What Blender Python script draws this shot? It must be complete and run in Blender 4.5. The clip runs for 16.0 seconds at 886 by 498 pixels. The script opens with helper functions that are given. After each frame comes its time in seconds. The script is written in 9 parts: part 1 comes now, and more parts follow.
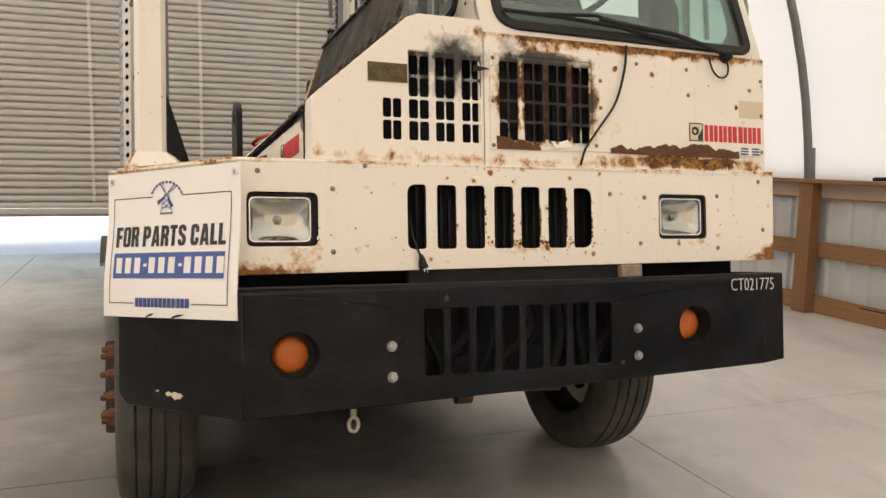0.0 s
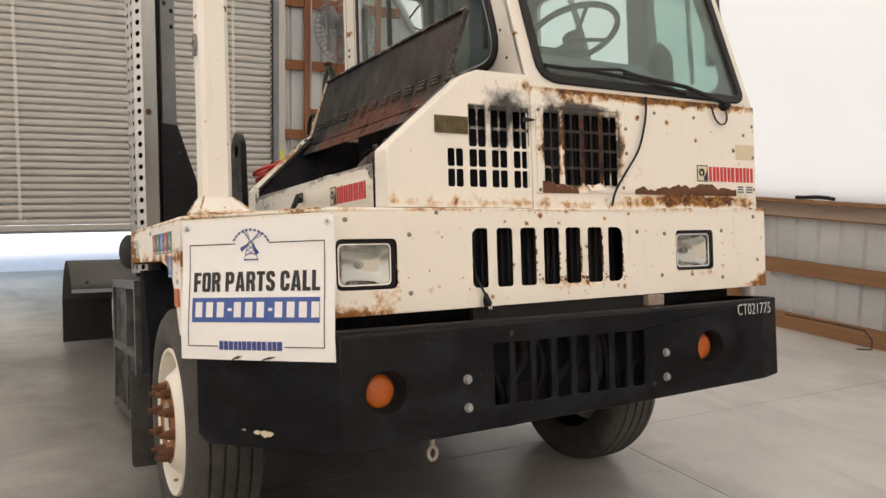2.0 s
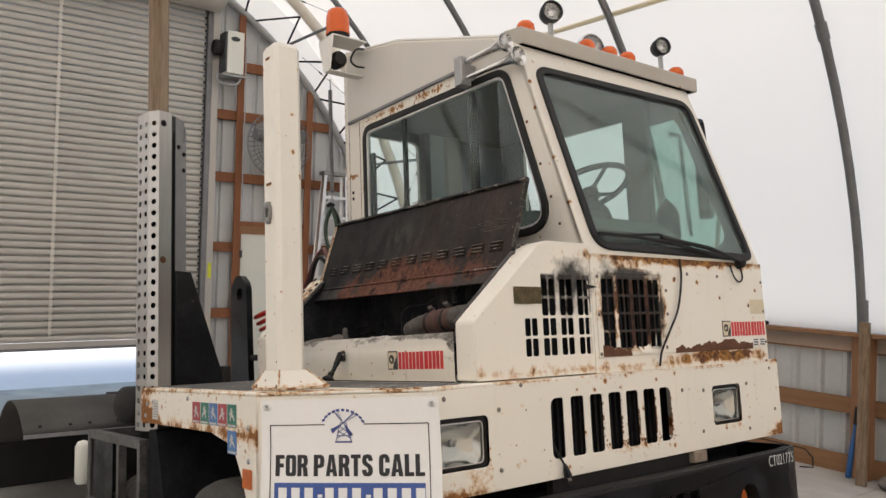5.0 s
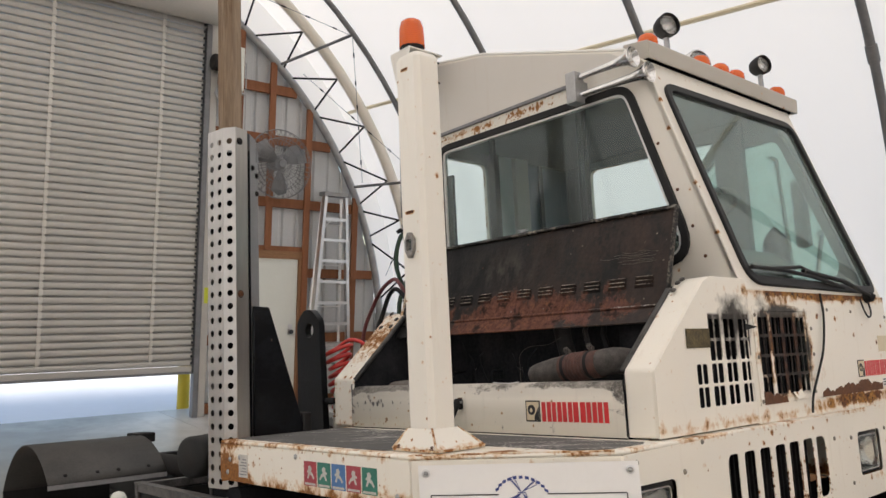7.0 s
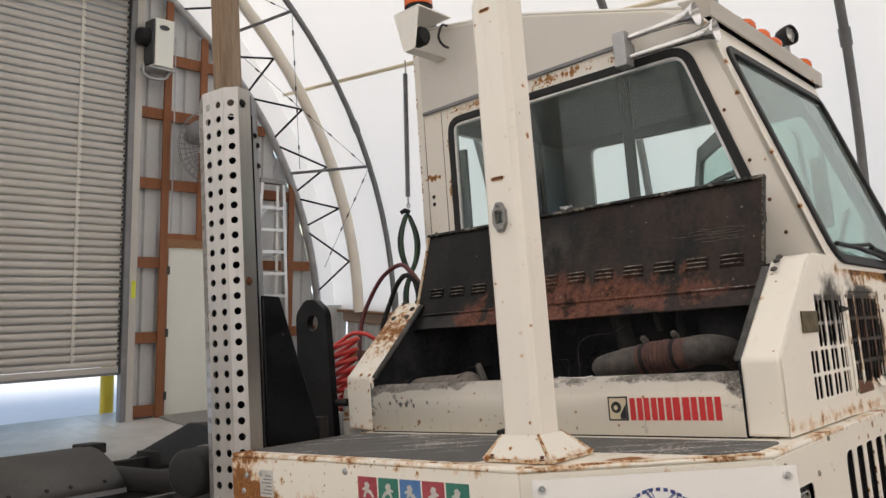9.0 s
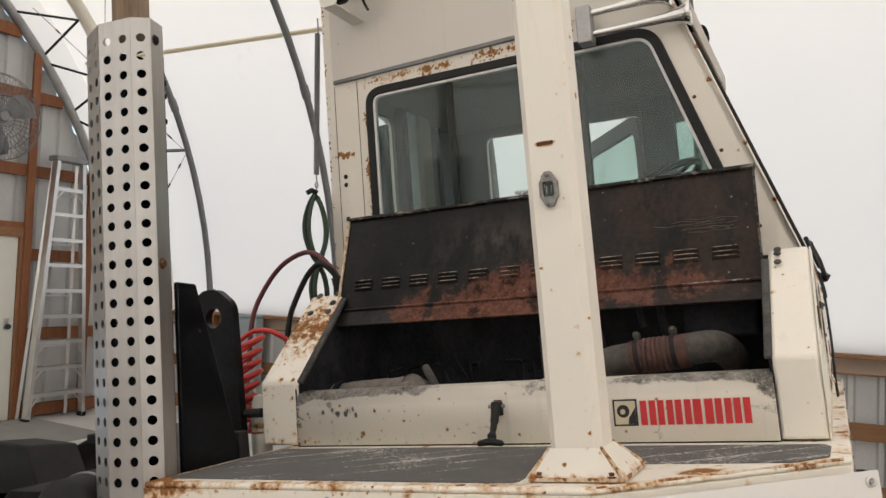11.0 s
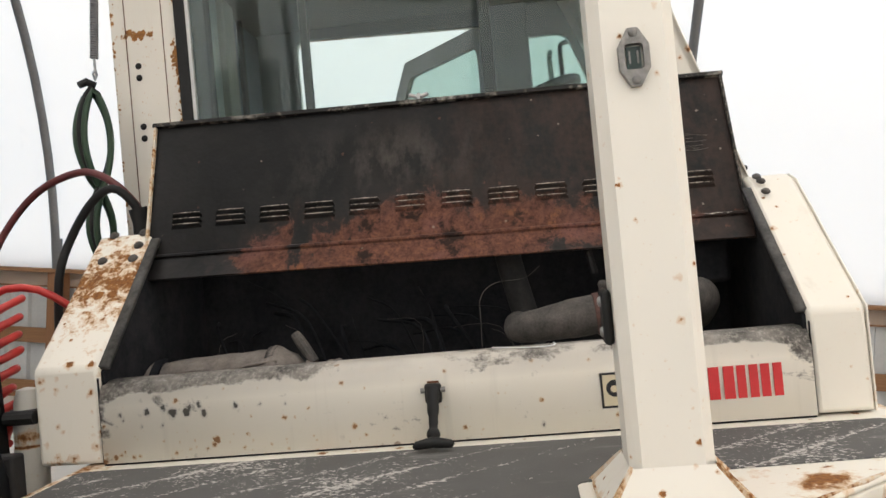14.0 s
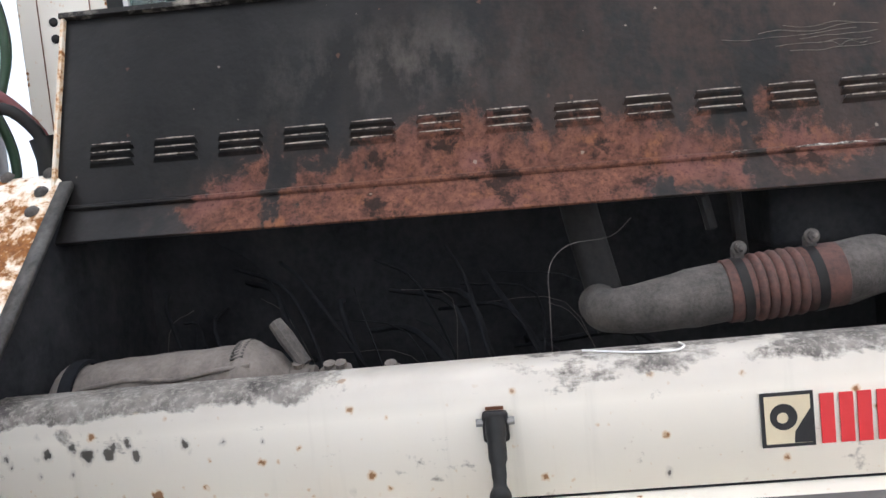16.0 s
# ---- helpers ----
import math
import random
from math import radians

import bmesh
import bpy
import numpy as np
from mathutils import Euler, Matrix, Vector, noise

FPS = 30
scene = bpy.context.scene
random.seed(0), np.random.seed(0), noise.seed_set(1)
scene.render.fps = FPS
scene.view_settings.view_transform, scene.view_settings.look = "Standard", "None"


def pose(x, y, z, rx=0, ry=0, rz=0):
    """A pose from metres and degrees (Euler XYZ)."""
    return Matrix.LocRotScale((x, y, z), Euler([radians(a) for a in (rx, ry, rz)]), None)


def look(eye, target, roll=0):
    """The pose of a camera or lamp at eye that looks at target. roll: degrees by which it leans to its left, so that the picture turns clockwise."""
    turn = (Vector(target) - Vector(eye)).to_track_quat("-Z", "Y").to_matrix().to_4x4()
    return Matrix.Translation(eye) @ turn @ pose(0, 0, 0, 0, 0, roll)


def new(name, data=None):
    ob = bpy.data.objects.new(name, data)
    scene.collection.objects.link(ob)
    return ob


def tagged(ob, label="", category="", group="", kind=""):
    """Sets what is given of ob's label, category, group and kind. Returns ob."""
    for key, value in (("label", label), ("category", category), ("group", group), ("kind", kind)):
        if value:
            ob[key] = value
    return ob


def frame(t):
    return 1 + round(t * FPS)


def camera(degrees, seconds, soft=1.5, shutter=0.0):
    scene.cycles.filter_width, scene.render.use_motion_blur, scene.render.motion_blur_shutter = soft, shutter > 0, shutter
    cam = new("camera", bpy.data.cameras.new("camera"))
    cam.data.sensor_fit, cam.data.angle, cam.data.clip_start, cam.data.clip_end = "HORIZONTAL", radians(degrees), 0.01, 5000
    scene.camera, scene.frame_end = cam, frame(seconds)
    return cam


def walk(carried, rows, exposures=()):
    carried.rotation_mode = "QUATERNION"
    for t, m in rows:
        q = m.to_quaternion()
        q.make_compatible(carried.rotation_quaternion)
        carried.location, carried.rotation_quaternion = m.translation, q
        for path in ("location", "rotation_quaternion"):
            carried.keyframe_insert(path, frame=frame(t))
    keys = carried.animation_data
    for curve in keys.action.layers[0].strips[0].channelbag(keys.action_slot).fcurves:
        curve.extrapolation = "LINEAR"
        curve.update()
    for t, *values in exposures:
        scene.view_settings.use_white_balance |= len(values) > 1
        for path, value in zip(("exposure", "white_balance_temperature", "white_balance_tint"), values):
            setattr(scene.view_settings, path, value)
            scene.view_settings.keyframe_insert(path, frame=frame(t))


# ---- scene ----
cam = camera(58.9, 16.0)
PATH = [
    (0, (-1.146, -2.426, 0.903), (-0.41, -0.567, 0.928), -0.8),
    (0.5, (-1.358, -2.445, 0.912), (-0.561, -0.611, 0.946), -1.0),
    (1, (-1.542, -2.467, 0.96), (-0.661, -0.672, 0.986), -1.3),
    (1.5, (-1.653, -2.454, 0.996), (-0.732, -0.678, 1.019), -1.6),
    (2, (-1.757, -2.378, 1.042), (-0.781, -0.632, 1.068), -1.7),
    (2.5, (-1.838, -2.326, 1.097), (-0.804, -0.615, 1.148), -2.0),
    (3, (-1.925, -2.277, 1.146), (-0.833, -0.604, 1.24), -2.0),
    (3.5, (-2.076, -2.219, 1.203), (-0.927, -0.589, 1.358), -2.0),
    (4, (-2.217, -2.163, 1.247), (-1.019, -0.572, 1.423), -2.1),
    (4.5, (-2.289, -2.127, 1.29), (-1.07, -0.555, 1.495), -2.3),
    (5, (-2.353, -2.018, 1.338), (-1.127, -0.457, 1.592), -2.3),
    (5.2, (-2.383, -1.946, 1.353), (-1.151, -0.394, 1.625), -2.3),
    (7.5, (-2.711, -1.176, 1.49), (-1.366, 0.273, 1.789), -2.9),
    (8.2, (-2.759, -0.93, 1.489), (-1.341, 0.45, 1.783), -3.2),
    (10.3, (-2.717, -0.278, 1.537), (-1.068, 0.825, 1.785), -4.3),
    (10.5, (-2.731, -0.18, 1.514), (-1.037, 0.852, 1.77), -4.1),
    (11, (-2.767, -0.004, 1.533), (-0.982, 0.868, 1.765), -4.3),
    (11.5, (-2.765, 0.126, 1.544), (-0.912, 0.851, 1.749), -4.6),
    (12, (-2.672, 0.277, 1.553), (-0.777, 0.889, 1.731), -4.8),
    (12.5, (-2.565, 0.399, 1.564), (-0.637, 0.908, 1.718), -5.0),
    (13, (-2.468, 0.498, 1.567), (-0.513, 0.907, 1.681), -5.0),
    (13.5, (-2.349, 0.622, 1.59), (-0.371, 0.91, 1.661), -5.1),
    (14, (-2.224, 0.694, 1.593), (-0.235, 0.898, 1.624), -5.3),
    (14.5, (-2.024, 0.762, 1.618), (-0.032, 0.942, 1.599), -5.6),
    (15, (-1.891, 0.805, 1.621), (0.101, 0.974, 1.585), -5.6),
    (15.5, (-1.776, 0.828, 1.618), (0.215, 1.002, 1.537), -5.7),
    (16, (-1.629, 0.865, 1.639), (0.358, 1.034, 1.488), -5.8),
]
EXPOSURES = [(0, 1.3, 7750, 10), (2.5, 1.31, 7100, 10), (5.0, 1.04, 6900, 9), (7.5, 1.02, 6800, 9), (11, 1.05, 7000, 8), (12, 1.12, 7150, 7), (13, 1.24, 6900, 6), (14, 1.42, 6700, 6), (15, 1.75, 6300, 6), (15.5, 1.97, 6050, 7), (16, 2.0, 5850, 8)]
SKY = 0.12
SUN = 1.8
FABRIC = (0.95, 0.87, 0.785)
# The tractor's frame rests low at the rear, so its own axes lean back against the floor.
TRUCK = pose(0.9, 0.82, 0, -7.56, 0.87, 1.28) @ pose(-0.9, -0.82, 0)
walk(cam, [(t, TRUCK @ look(eye, target, roll)) for t, eye, target, roll in PATH], EXPOSURES)

# ---- light ----
world = bpy.data.worlds.new("overcast_sky")
scene.world = world
world.use_nodes = True
_nt = world.node_tree
_sky = _nt.nodes.new("ShaderNodeTexSky")
_sky.sky_type, _sky.sun_disc = "NISHITA", False
_sky.sun_elevation, _sky.sun_rotation = radians(62), radians(206)
_sky.air_density, _sky.dust_density = 1.2, 1.5
_nt.links.new(_sky.outputs[0], _nt.nodes["Background"].inputs[0])
_nt.nodes["Background"].inputs[1].default_value = SKY
sun = new("sun", bpy.data.lights.new("sun", "SUN"))
sun.data.energy, sun.data.angle, sun.data.color = SUN, radians(20), (1.0, 0.95, 0.88)
sun.matrix_world = look((0, 0, 30), (3.75, 7.64, 14.0))


# ---- materials ----
class Mat:
    """A small builder of node materials."""

    def __init__(self, name, coords="Object"):
        self.m = bpy.data.materials.new(name)
        self.m.use_nodes = True
        self.nt = self.m.node_tree
        self.b = self.nt.nodes["Principled BSDF"]
        self.out = self.nt.nodes["Material Output"]
        self.co = self.node("ShaderNodeTexCoord").outputs[coords]

    def node(self, kind):
        return self.nt.nodes.new(kind)

    def put(self, socket, v):
        if hasattr(v, "links"):
            self.nt.links.new(v, socket)
        elif isinstance(v, (tuple, list)) and len(v) == 3 and len(socket.default_value) == 4:
            socket.default_value = (*v, 1)
        else:
            socket.default_value = v

    def scaled(self, s, co=None):
        n = self.node("ShaderNodeMapping")
        self.put(n.inputs["Vector"], co or self.co)
        n.inputs["Scale"].default_value = s
        return n.outputs[0]

    def noise(self, scale, detail=4, rough=0.55, co=None, warp=0.0):
        n = self.node("ShaderNodeTexNoise")
        self.put(n.inputs["Vector"], co or self.co)
        n.inputs["Scale"].default_value, n.inputs["Detail"].default_value = scale, detail
        n.inputs["Roughness"].default_value, n.inputs["Distortion"].default_value = rough, warp
        return n.outputs["Fac"]

    def wave(self, scale, co=None, axis="Z", warp=2.0):
        n = self.node("ShaderNodeTexWave")
        n.bands_direction = axis
        self.put(n.inputs["Vector"], co or self.co)
        n.inputs["Scale"].default_value, n.inputs["Distortion"].default_value = scale, warp
        n.inputs["Detail"].default_value = 3
        return n.outputs["Fac"]

    def axis(self, k):
        n = self.node("ShaderNodeSeparateXYZ")
        self.put(n.inputs[0], self.co)
        return n.outputs["XYZ".index(k)]

    def math(self, op, a, b=0.5, c=0.0, clamp=False):
        n = self.node("ShaderNodeMath")
        n.operation, n.use_clamp = op, clamp
        for s, v in zip(n.inputs, (a, b, c)):
            self.put(s, v)
        return n.outputs[0]

    def ramp(self, v, *stops):
        n = self.node("ShaderNodeValToRGB")
        self.put(n.inputs[0], v)
        e = n.color_ramp.elements
        while len(e) < len(stops):
            e.new(0.5)
        for el, (p, c) in zip(e, stops):
            el.position = p
            el.color = (c, c, c, 1) if isinstance(c, (int, float)) else (*c, 1)
        return n.outputs[0]

    def mix(self, f, a, b, mode="MIX"):
        n = self.node("ShaderNodeMix")
        n.data_type, n.blend_type = "RGBA", mode
        self.put(n.inputs[0], f)
        self.put(n.inputs[6], a)
        self.put(n.inputs[7], b)
        return n.outputs[2]

    def bump(self, h, strength=0.3, dist=0.004):
        n = self.node("ShaderNodeBump")
        n.inputs["Strength"].default_value, n.inputs["Distance"].default_value = strength, dist
        self.put(n.inputs["Height"], h)
        self.nt.links.new(n.outputs[0], self.b.inputs["Normal"])

    def set(self, color=None, rough=None, metal=None, spec=None):
        for k, v in (("Base Color", color), ("Roughness", rough), ("Metallic", metal), ("Specular IOR Level", spec)):
            if v is not None:
                self.put(self.b.inputs[k], v)
        return self


def near(m, axis, centre, half):
    """1 at the centre of a band across an axis, falling to 0 at its edges."""
    d = m.math("ABSOLUTE", m.math("SUBTRACT", m.axis(axis), centre))
    return m.math("SUBTRACT", 1.0, m.math("DIVIDE", d, half), clamp=True)


RUST = ((0.12, 0.045, 0.017), (0.40, 0.170, 0.046))


def spots(m, scale, amount, boost=None, co=None):
    """Scattered round spots of many sizes: a core and a wider halo; boost adds size where it is wanted."""
    n = m.node("ShaderNodeTexVoronoi")
    wob = m.node("ShaderNodeVectorMath")
    wob.operation = "ADD"
    wn = m.node("ShaderNodeTexNoise")
    m.put(wn.inputs["Vector"], co or m.co)
    wn.inputs["Scale"].default_value, wn.inputs["Detail"].default_value = scale * 2.6, 4
    sc = m.node("ShaderNodeVectorMath")
    sc.operation = "SCALE"
    m.put(sc.inputs[0], wn.outputs["Color"])
    sc.inputs["Scale"].default_value = 0.55 / scale
    m.put(wob.inputs[0], co or m.co)
    m.put(wob.inputs[1], sc.outputs[0])
    m.put(n.inputs["Vector"], wob.outputs[0])
    n.inputs["Scale"].default_value = scale
    sep = m.node("ShaderNodeSeparateColor")
    m.put(sep.inputs[0], n.outputs["Color"])
    size = m.math("MULTIPLY", m.math("SUBTRACT", sep.outputs[0], 1.0 - amount), 1.0 / amount, clamp=True)
    size = m.math("SUBTRACT", m.math("MULTIPLY", m.math("POWER", size, 1.8), 0.40), 0.05)
    if boost is not None:
        size = m.math("ADD", size, boost)
    v = m.math("SUBTRACT", size, n.outputs["Distance"])
    return m.ramp(v, (0.0, 0.0), (0.08, 1.0)), m.ramp(m.math("ADD", v, 0.3), (0.14, 0.0), (0.36, 1.0))


def paint(name, base, level=0.74, bands=(), specks=0.74, gloss=0.42, dirt=0.09, grain=1.0, patches=(), chips=None, chip_tones=((0.035, 0.016, 0.009), (0.16, 0.062, 0.022))):
    """Old enamel with stains, spots and rusted patches; bands add rust along seams and edges."""
    m = Mat(name)
    v = m.math("ADD", m.math("MULTIPLY", m.noise(11 * grain, 8, 0.66, warp=0.5), 0.66), m.math("MULTIPLY", m.noise(44 * grain, 5, 0.65), 0.34))
    extra = None
    for ax, centre, half, strength in bands:
        q = m.math("MULTIPLY", near(m, ax, centre, half), strength)
        extra = q if extra is None else m.math("ADD", extra, q)
    for ax, c0, h0, bx, c1, h1, strength in patches:
        q = m.math("MULTIPLY", m.math("MULTIPLY", near(m, ax, c0, h0), near(m, bx, c1, h1)), strength)
        extra = q if extra is None else m.math("ADD", extra, q)
    if extra is not None:
        v = m.math("ADD", v, extra)
    amount = min(0.5, max(0.004, (0.79 - specks) * 1.7))
    if specks > 0.8:
        extra, amount = None, 0.001
    big, bigh = spots(m, 32, amount, m.math("MULTIPLY", extra, 0.7) if extra is not None else None)
    sml, smlh = spots(m, 75, amount * 0.5, chips(m) if chips else None)
    tone = m.noise(2.3, 5, 0.6)
    clean = m.mix(m.math("MULTIPLY", tone, dirt * 2), base, tuple(c * k for c, k in zip(base, (0.72, 0.68, 0.60))))
    streak = m.noise(5, 4, 0.6, m.scaled((4, 4, 0.5)))
    clean = m.mix(m.math("MULTIPLY", m.math("SUBTRACT", streak, 0.60, clamp=True), 1.2), clean, (0.46, 0.37, 0.25))
    stain = m.ramp(v, (level - 0.09, 0.0), (level, 1.0))
    core = m.ramp(v, (level - 0.01, 0.0), (level + 0.05, 1.0))
    core = m.math("MAXIMUM", core, m.math("MAXIMUM", big, sml))
    stain = m.math("MAXIMUM", stain, m.math("MAXIMUM", bigh, smlh))
    flake = m.ramp(m.noise(90, 6, 0.75), (0.3, 0.0), (0.7, 1.0))
    rust = m.mix(flake, RUST[0], RUST[1])
    col = m.mix(m.math("MULTIPLY", stain, 0.68), clean, (0.56, 0.30, 0.095))
    col = m.mix(core, col, rust)
    if chips:
        col = m.mix(m.math("MULTIPLY", sml, 0.75), col, m.mix(flake, *chip_tones))
    m.set(col, m.mix(core, (gloss,) * 3, (0.9,) * 3), 0.0, 0.35)
    h = m.math("ADD", m.math("MULTIPLY", core, m.math("ADD", flake, -1.2)), m.math("MULTIPLY", m.noise(30, 3), 0.05))
    m.bump(h, 0.5, 0.003)
    return m.m


def plain(name, a, b, rough=0.5, metal=0.0, scale=12, fine=80, bump=0.15, spec=0.5, stretch=(1, 1, 1), spread=0.08):
    """A surface of two tones, mottled at two scales."""
    m = Mat(name)
    co = m.scaled(stretch)
    big, small = m.noise(scale, 5, 0.6, co), m.noise(fine, 4, 0.6, co)
    f = m.math("ADD", m.math("MULTIPLY", big, 0.65), m.math("MULTIPLY", small, 0.35))
    f = m.ramp(f, (0.32, 0.0), (0.68, 1.0))
    m.set(m.mix(f, a, b), m.math("ADD", rough - spread / 2, m.math("MULTIPLY", big, spread)), metal, spec)
    m.bump(m.math("ADD", small, m.math("MULTIPLY", big, 0.5)), bump, 0.003)
    return m.m


WHITE = (0.84, 0.80, 0.715)
white_paint = paint("chalky_white_paint", WHITE, 0.80, specks=0.735)
clean_paint = paint("white_roof_paint", (0.78, 0.76, 0.71), 0.92, specks=0.82, dirt=0.1)


def slot_chips(m):
    """Strong along the edges of the fascia's evenly spaced slots, more so towards the far end."""
    u = m.math("SUBTRACT", m.math("FRACT", m.math("ADD", m.math("DIVIDE", m.math("ADD", m.axis("X"), 0.273), 0.1052), 0.5)), 0.5)
    d = m.math("ABSOLUTE", m.math("SUBTRACT", m.math("MULTIPLY", m.math("ABSOLUTE", u), 0.1052), 0.035))
    edge = m.math("SUBTRACT", 1.0, m.math("DIVIDE", d, 0.011), clamp=True)
    low = m.math("MULTIPLY", near(m, "Z", 0.955, 0.03), 0.7)
    edge = m.math("MAXIMUM", m.math("MULTIPLY", edge, near(m, "Z", 1.03, 0.17)), low)
    return m.math("SUBTRACT", m.math("MULTIPLY", m.math("MULTIPLY", m.math("MULTIPLY", edge, m.math("LESS_THAN", m.axis("X"), 0.415)), near(m, "X", 0.26, 0.62)), 1.15), 0.08)


fascia_paint = paint("rusting_white_fascia_paint", WHITE, 0.76, (("Z", 0.865, 0.050, 0.13), ("Z", 1.225, 0.035, 0.19), ("X", 1.24, 0.06, 0.13)), specks=0.645, patches=(("X", -0.74, 0.26, "Z", 0.872, 0.07, 0.26), ("X", 1.22, 0.22, "Z", 0.895, 0.07, 0.34), ("X", 0.88, 0.16, "Z", 0.955, 0.05, 0.26), ("X", -0.62, 0.16, "Z", 0.940, 0.05, 0.22), ("X", 0.12, 0.45, "Z", 0.945, 0.06, 0.25)), chips=slot_chips)
skirt_paint = paint("rusting_white_skirt_paint", WHITE, 0.70, (("Z", 1.07, 0.07, 0.22), ("Z", 1.215, 0.03, 0.15), ("Y", 0.83, 0.20, 0.24)), specks=0.68, patches=(("Y", 0.72, 0.20, "Z", 1.10, 0.10, 0.22),))
deck_paint = paint("rusting_white_deck_paint", WHITE, 0.71, (("X", -1.2, 0.12, 0.17), ("Y", 0.83, 0.12, 0.2), ("Y", -0.84, 0.1, 0.14)), specks=0.69, patches=(("X", -0.92, 0.16, "Y", -0.74, 0.13, 0.15), ("X", -1.10, 0.13, "Y", -0.52, 0.16, 0.15), ("X", -1.003, 0.075, "Y", -0.573, 0.060, 0.30), ("X", -0.95, 0.12, "Y", -0.45, 0.10, 0.12)))
slope_paint = paint("flaking_rusted_white_paint", WHITE, 0.73, (("Z", 1.62, 0.20, 0.30), ("Z", 1.235, 0.04, 0.14)), specks=0.55, grain=2.4)
can_paint = paint("rust_ringed_white_plastic", (0.74, 0.72, 0.66), 0.80, (("Z", 1.285, 0.05, 0.30), ("Z", 1.262, 0.006, 0.2)), specks=0.79)


def cab_chips(m):
    """Small chips in clusters: beside the window, along the drip rail, at the rear corner, and in one level streak."""
    gate = m.ramp(m.noise(13, 5, 0.65), (0.42, 0.0), (0.60, 1.0))
    a = m.math("MULTIPLY", near(m, "Y", 0.800, 0.030), near(m, "Z", 2.28, 0.50))
    b = m.math("MULTIPLY", near(m, "Z", 2.630, 0.045), near(m, "Y", 0.35, 0.75))
    c = m.math("MULTIPLY", near(m, "Z", 2.345, 0.030), near(m, "Y", 0.91, 0.13))
    d = m.math("MULTIPLY", near(m, "Y", 0.995, 0.022), 0.55)
    e = m.math("MULTIPLY", near(m, "Y", 0.90, 0.14), m.math("MULTIPLY", near(m, "Z", 2.20, 0.30), 0.22))
    q = m.math("MAXIMUM", m.math("MAXIMUM", a, b), m.math("MAXIMUM", c, m.math("MAXIMUM", d, e)))
    return m.math("SUBTRACT", m.math("MULTIPLY", m.math("MULTIPLY", q, gate), 1.35), 0.03)


cab_paint = paint("rusting_white_cab_paint", (0.74, 0.705, 0.635), 0.80, (("Z", 2.63, 0.040, 0.15), ("Y", 0.800, 0.022, 0.14)), specks=0.752, grain=2.4, patches=(("Y", 0.91, 0.12, "Z", 2.345, 0.030, 0.20), ("Y", 0.62, 0.30, "Z", 2.635, 0.05, 0.17)), chips=cab_chips, chip_tones=((0.14, 0.060, 0.022), (0.44, 0.21, 0.065)))
roof_grey = paint("greyed_white_fairing_paint", (0.62, 0.595, 0.55), 0.93, specks=0.82, dirt=0.16)
# Darker, greyer white than the rest of the cab.
visor_paint = paint("grey_white_visor_paint", (0.50, 0.47, 0.42), 0.85, specks=0.75, dirt=0.4)
rust_halo = plain("rust_stained_paint", (0.46, 0.24, 0.08), (0.72, 0.56, 0.36), 0.7, scale=40, fine=120)
post_paint = paint("white_post_paint", (0.80, 0.77, 0.70), 0.80, (("Z", 1.228, 0.035, 0.30),), specks=0.725, dirt=0.08)
edge_paint = paint("white_paint_with_rusting_edges", (0.74, 0.68, 0.58), 0.53, specks=0.60, dirt=0.3, grain=2.2)
def dusty_black():
    """Black enamel with faint dust, rubbed streaks and small chips."""
    m = Mat("worn_black_paint")
    dust = m.ramp(m.math("ADD", m.math("MULTIPLY", m.noise(3.5, 7, 0.68, m.scaled((1, 1, 1.6)), 0.6), 0.75), m.math("MULTIPLY", m.noise(40, 5, 0.65), 0.25)), (0.47, 0.0), (0.72, 1.0))
    streak = m.ramp(m.noise(9, 4, 0.6, m.scaled((0.4, 0.4, 5))), (0.60, 0.0), (0.75, 0.5))
    col = m.mix(m.math("MAXIMUM", dust, streak), (0.0034, 0.0039, 0.0052), (0.018, 0.0205, 0.0255))
    chip, halo = spots(m, 30, 0.05)
    col = m.mix(m.math("MULTIPLY", chip, 0.8), col, (0.11, 0.085, 0.065))
    m.set(col, m.math("ADD", 0.30, m.math("MULTIPLY", dust, 0.4)), 0.0, 0.18)
    m.bump(m.math("ADD", m.noise(60, 4), m.math("MULTIPLY", m.noise(5, 4), 1.5)), 0.1, 0.003)
    return m.m


black_paint = dusty_black()
black_steel = plain("dull_black_steel", (0.012, 0.012, 0.013), (0.026, 0.024, 0.023), 0.62, scale=7, fine=70, spec=0.2)
# Soot colour; it also stands in for shade in recesses and gaps.
soot = plain("soot_and_shade_black", (0.0095, 0.010, 0.0120), (0.025, 0.026, 0.029), 0.95, scale=9, fine=70, spec=0.04)
# Near-black for the hoses, pan and fins behind slots and vents.
dark_void = plain("near_black_hoses_and_fins", (0.004, 0.004, 0.005), (0.014, 0.014, 0.016), 0.6, scale=14, fine=90, spec=0.15)
bay_grime = plain("dusty_sooty_bay", (0.011, 0.012, 0.015), (0.042, 0.042, 0.044), 0.95, scale=7, fine=60, spec=0.06, bump=0.4)
rubber = plain("black_rubber", (0.012, 0.012, 0.012), (0.02, 0.02, 0.02), 0.55, scale=12, fine=90, spec=0.25)
worn_rubber = plain("greyed_rubber_seal", (0.018, 0.017, 0.016), (0.12, 0.115, 0.11), 0.75, scale=18, fine=120, bump=0.3)
tyre_rubber = plain("dusty_tyre_rubber", (0.03, 0.029, 0.027), (0.085, 0.08, 0.072), 0.85, scale=8, fine=70, bump=0.25)
dark_rust = plain("dark_rusty_core", (0.022, 0.010, 0.008), (0.085, 0.032, 0.018), 0.9, scale=15, fine=110, bump=0.5)
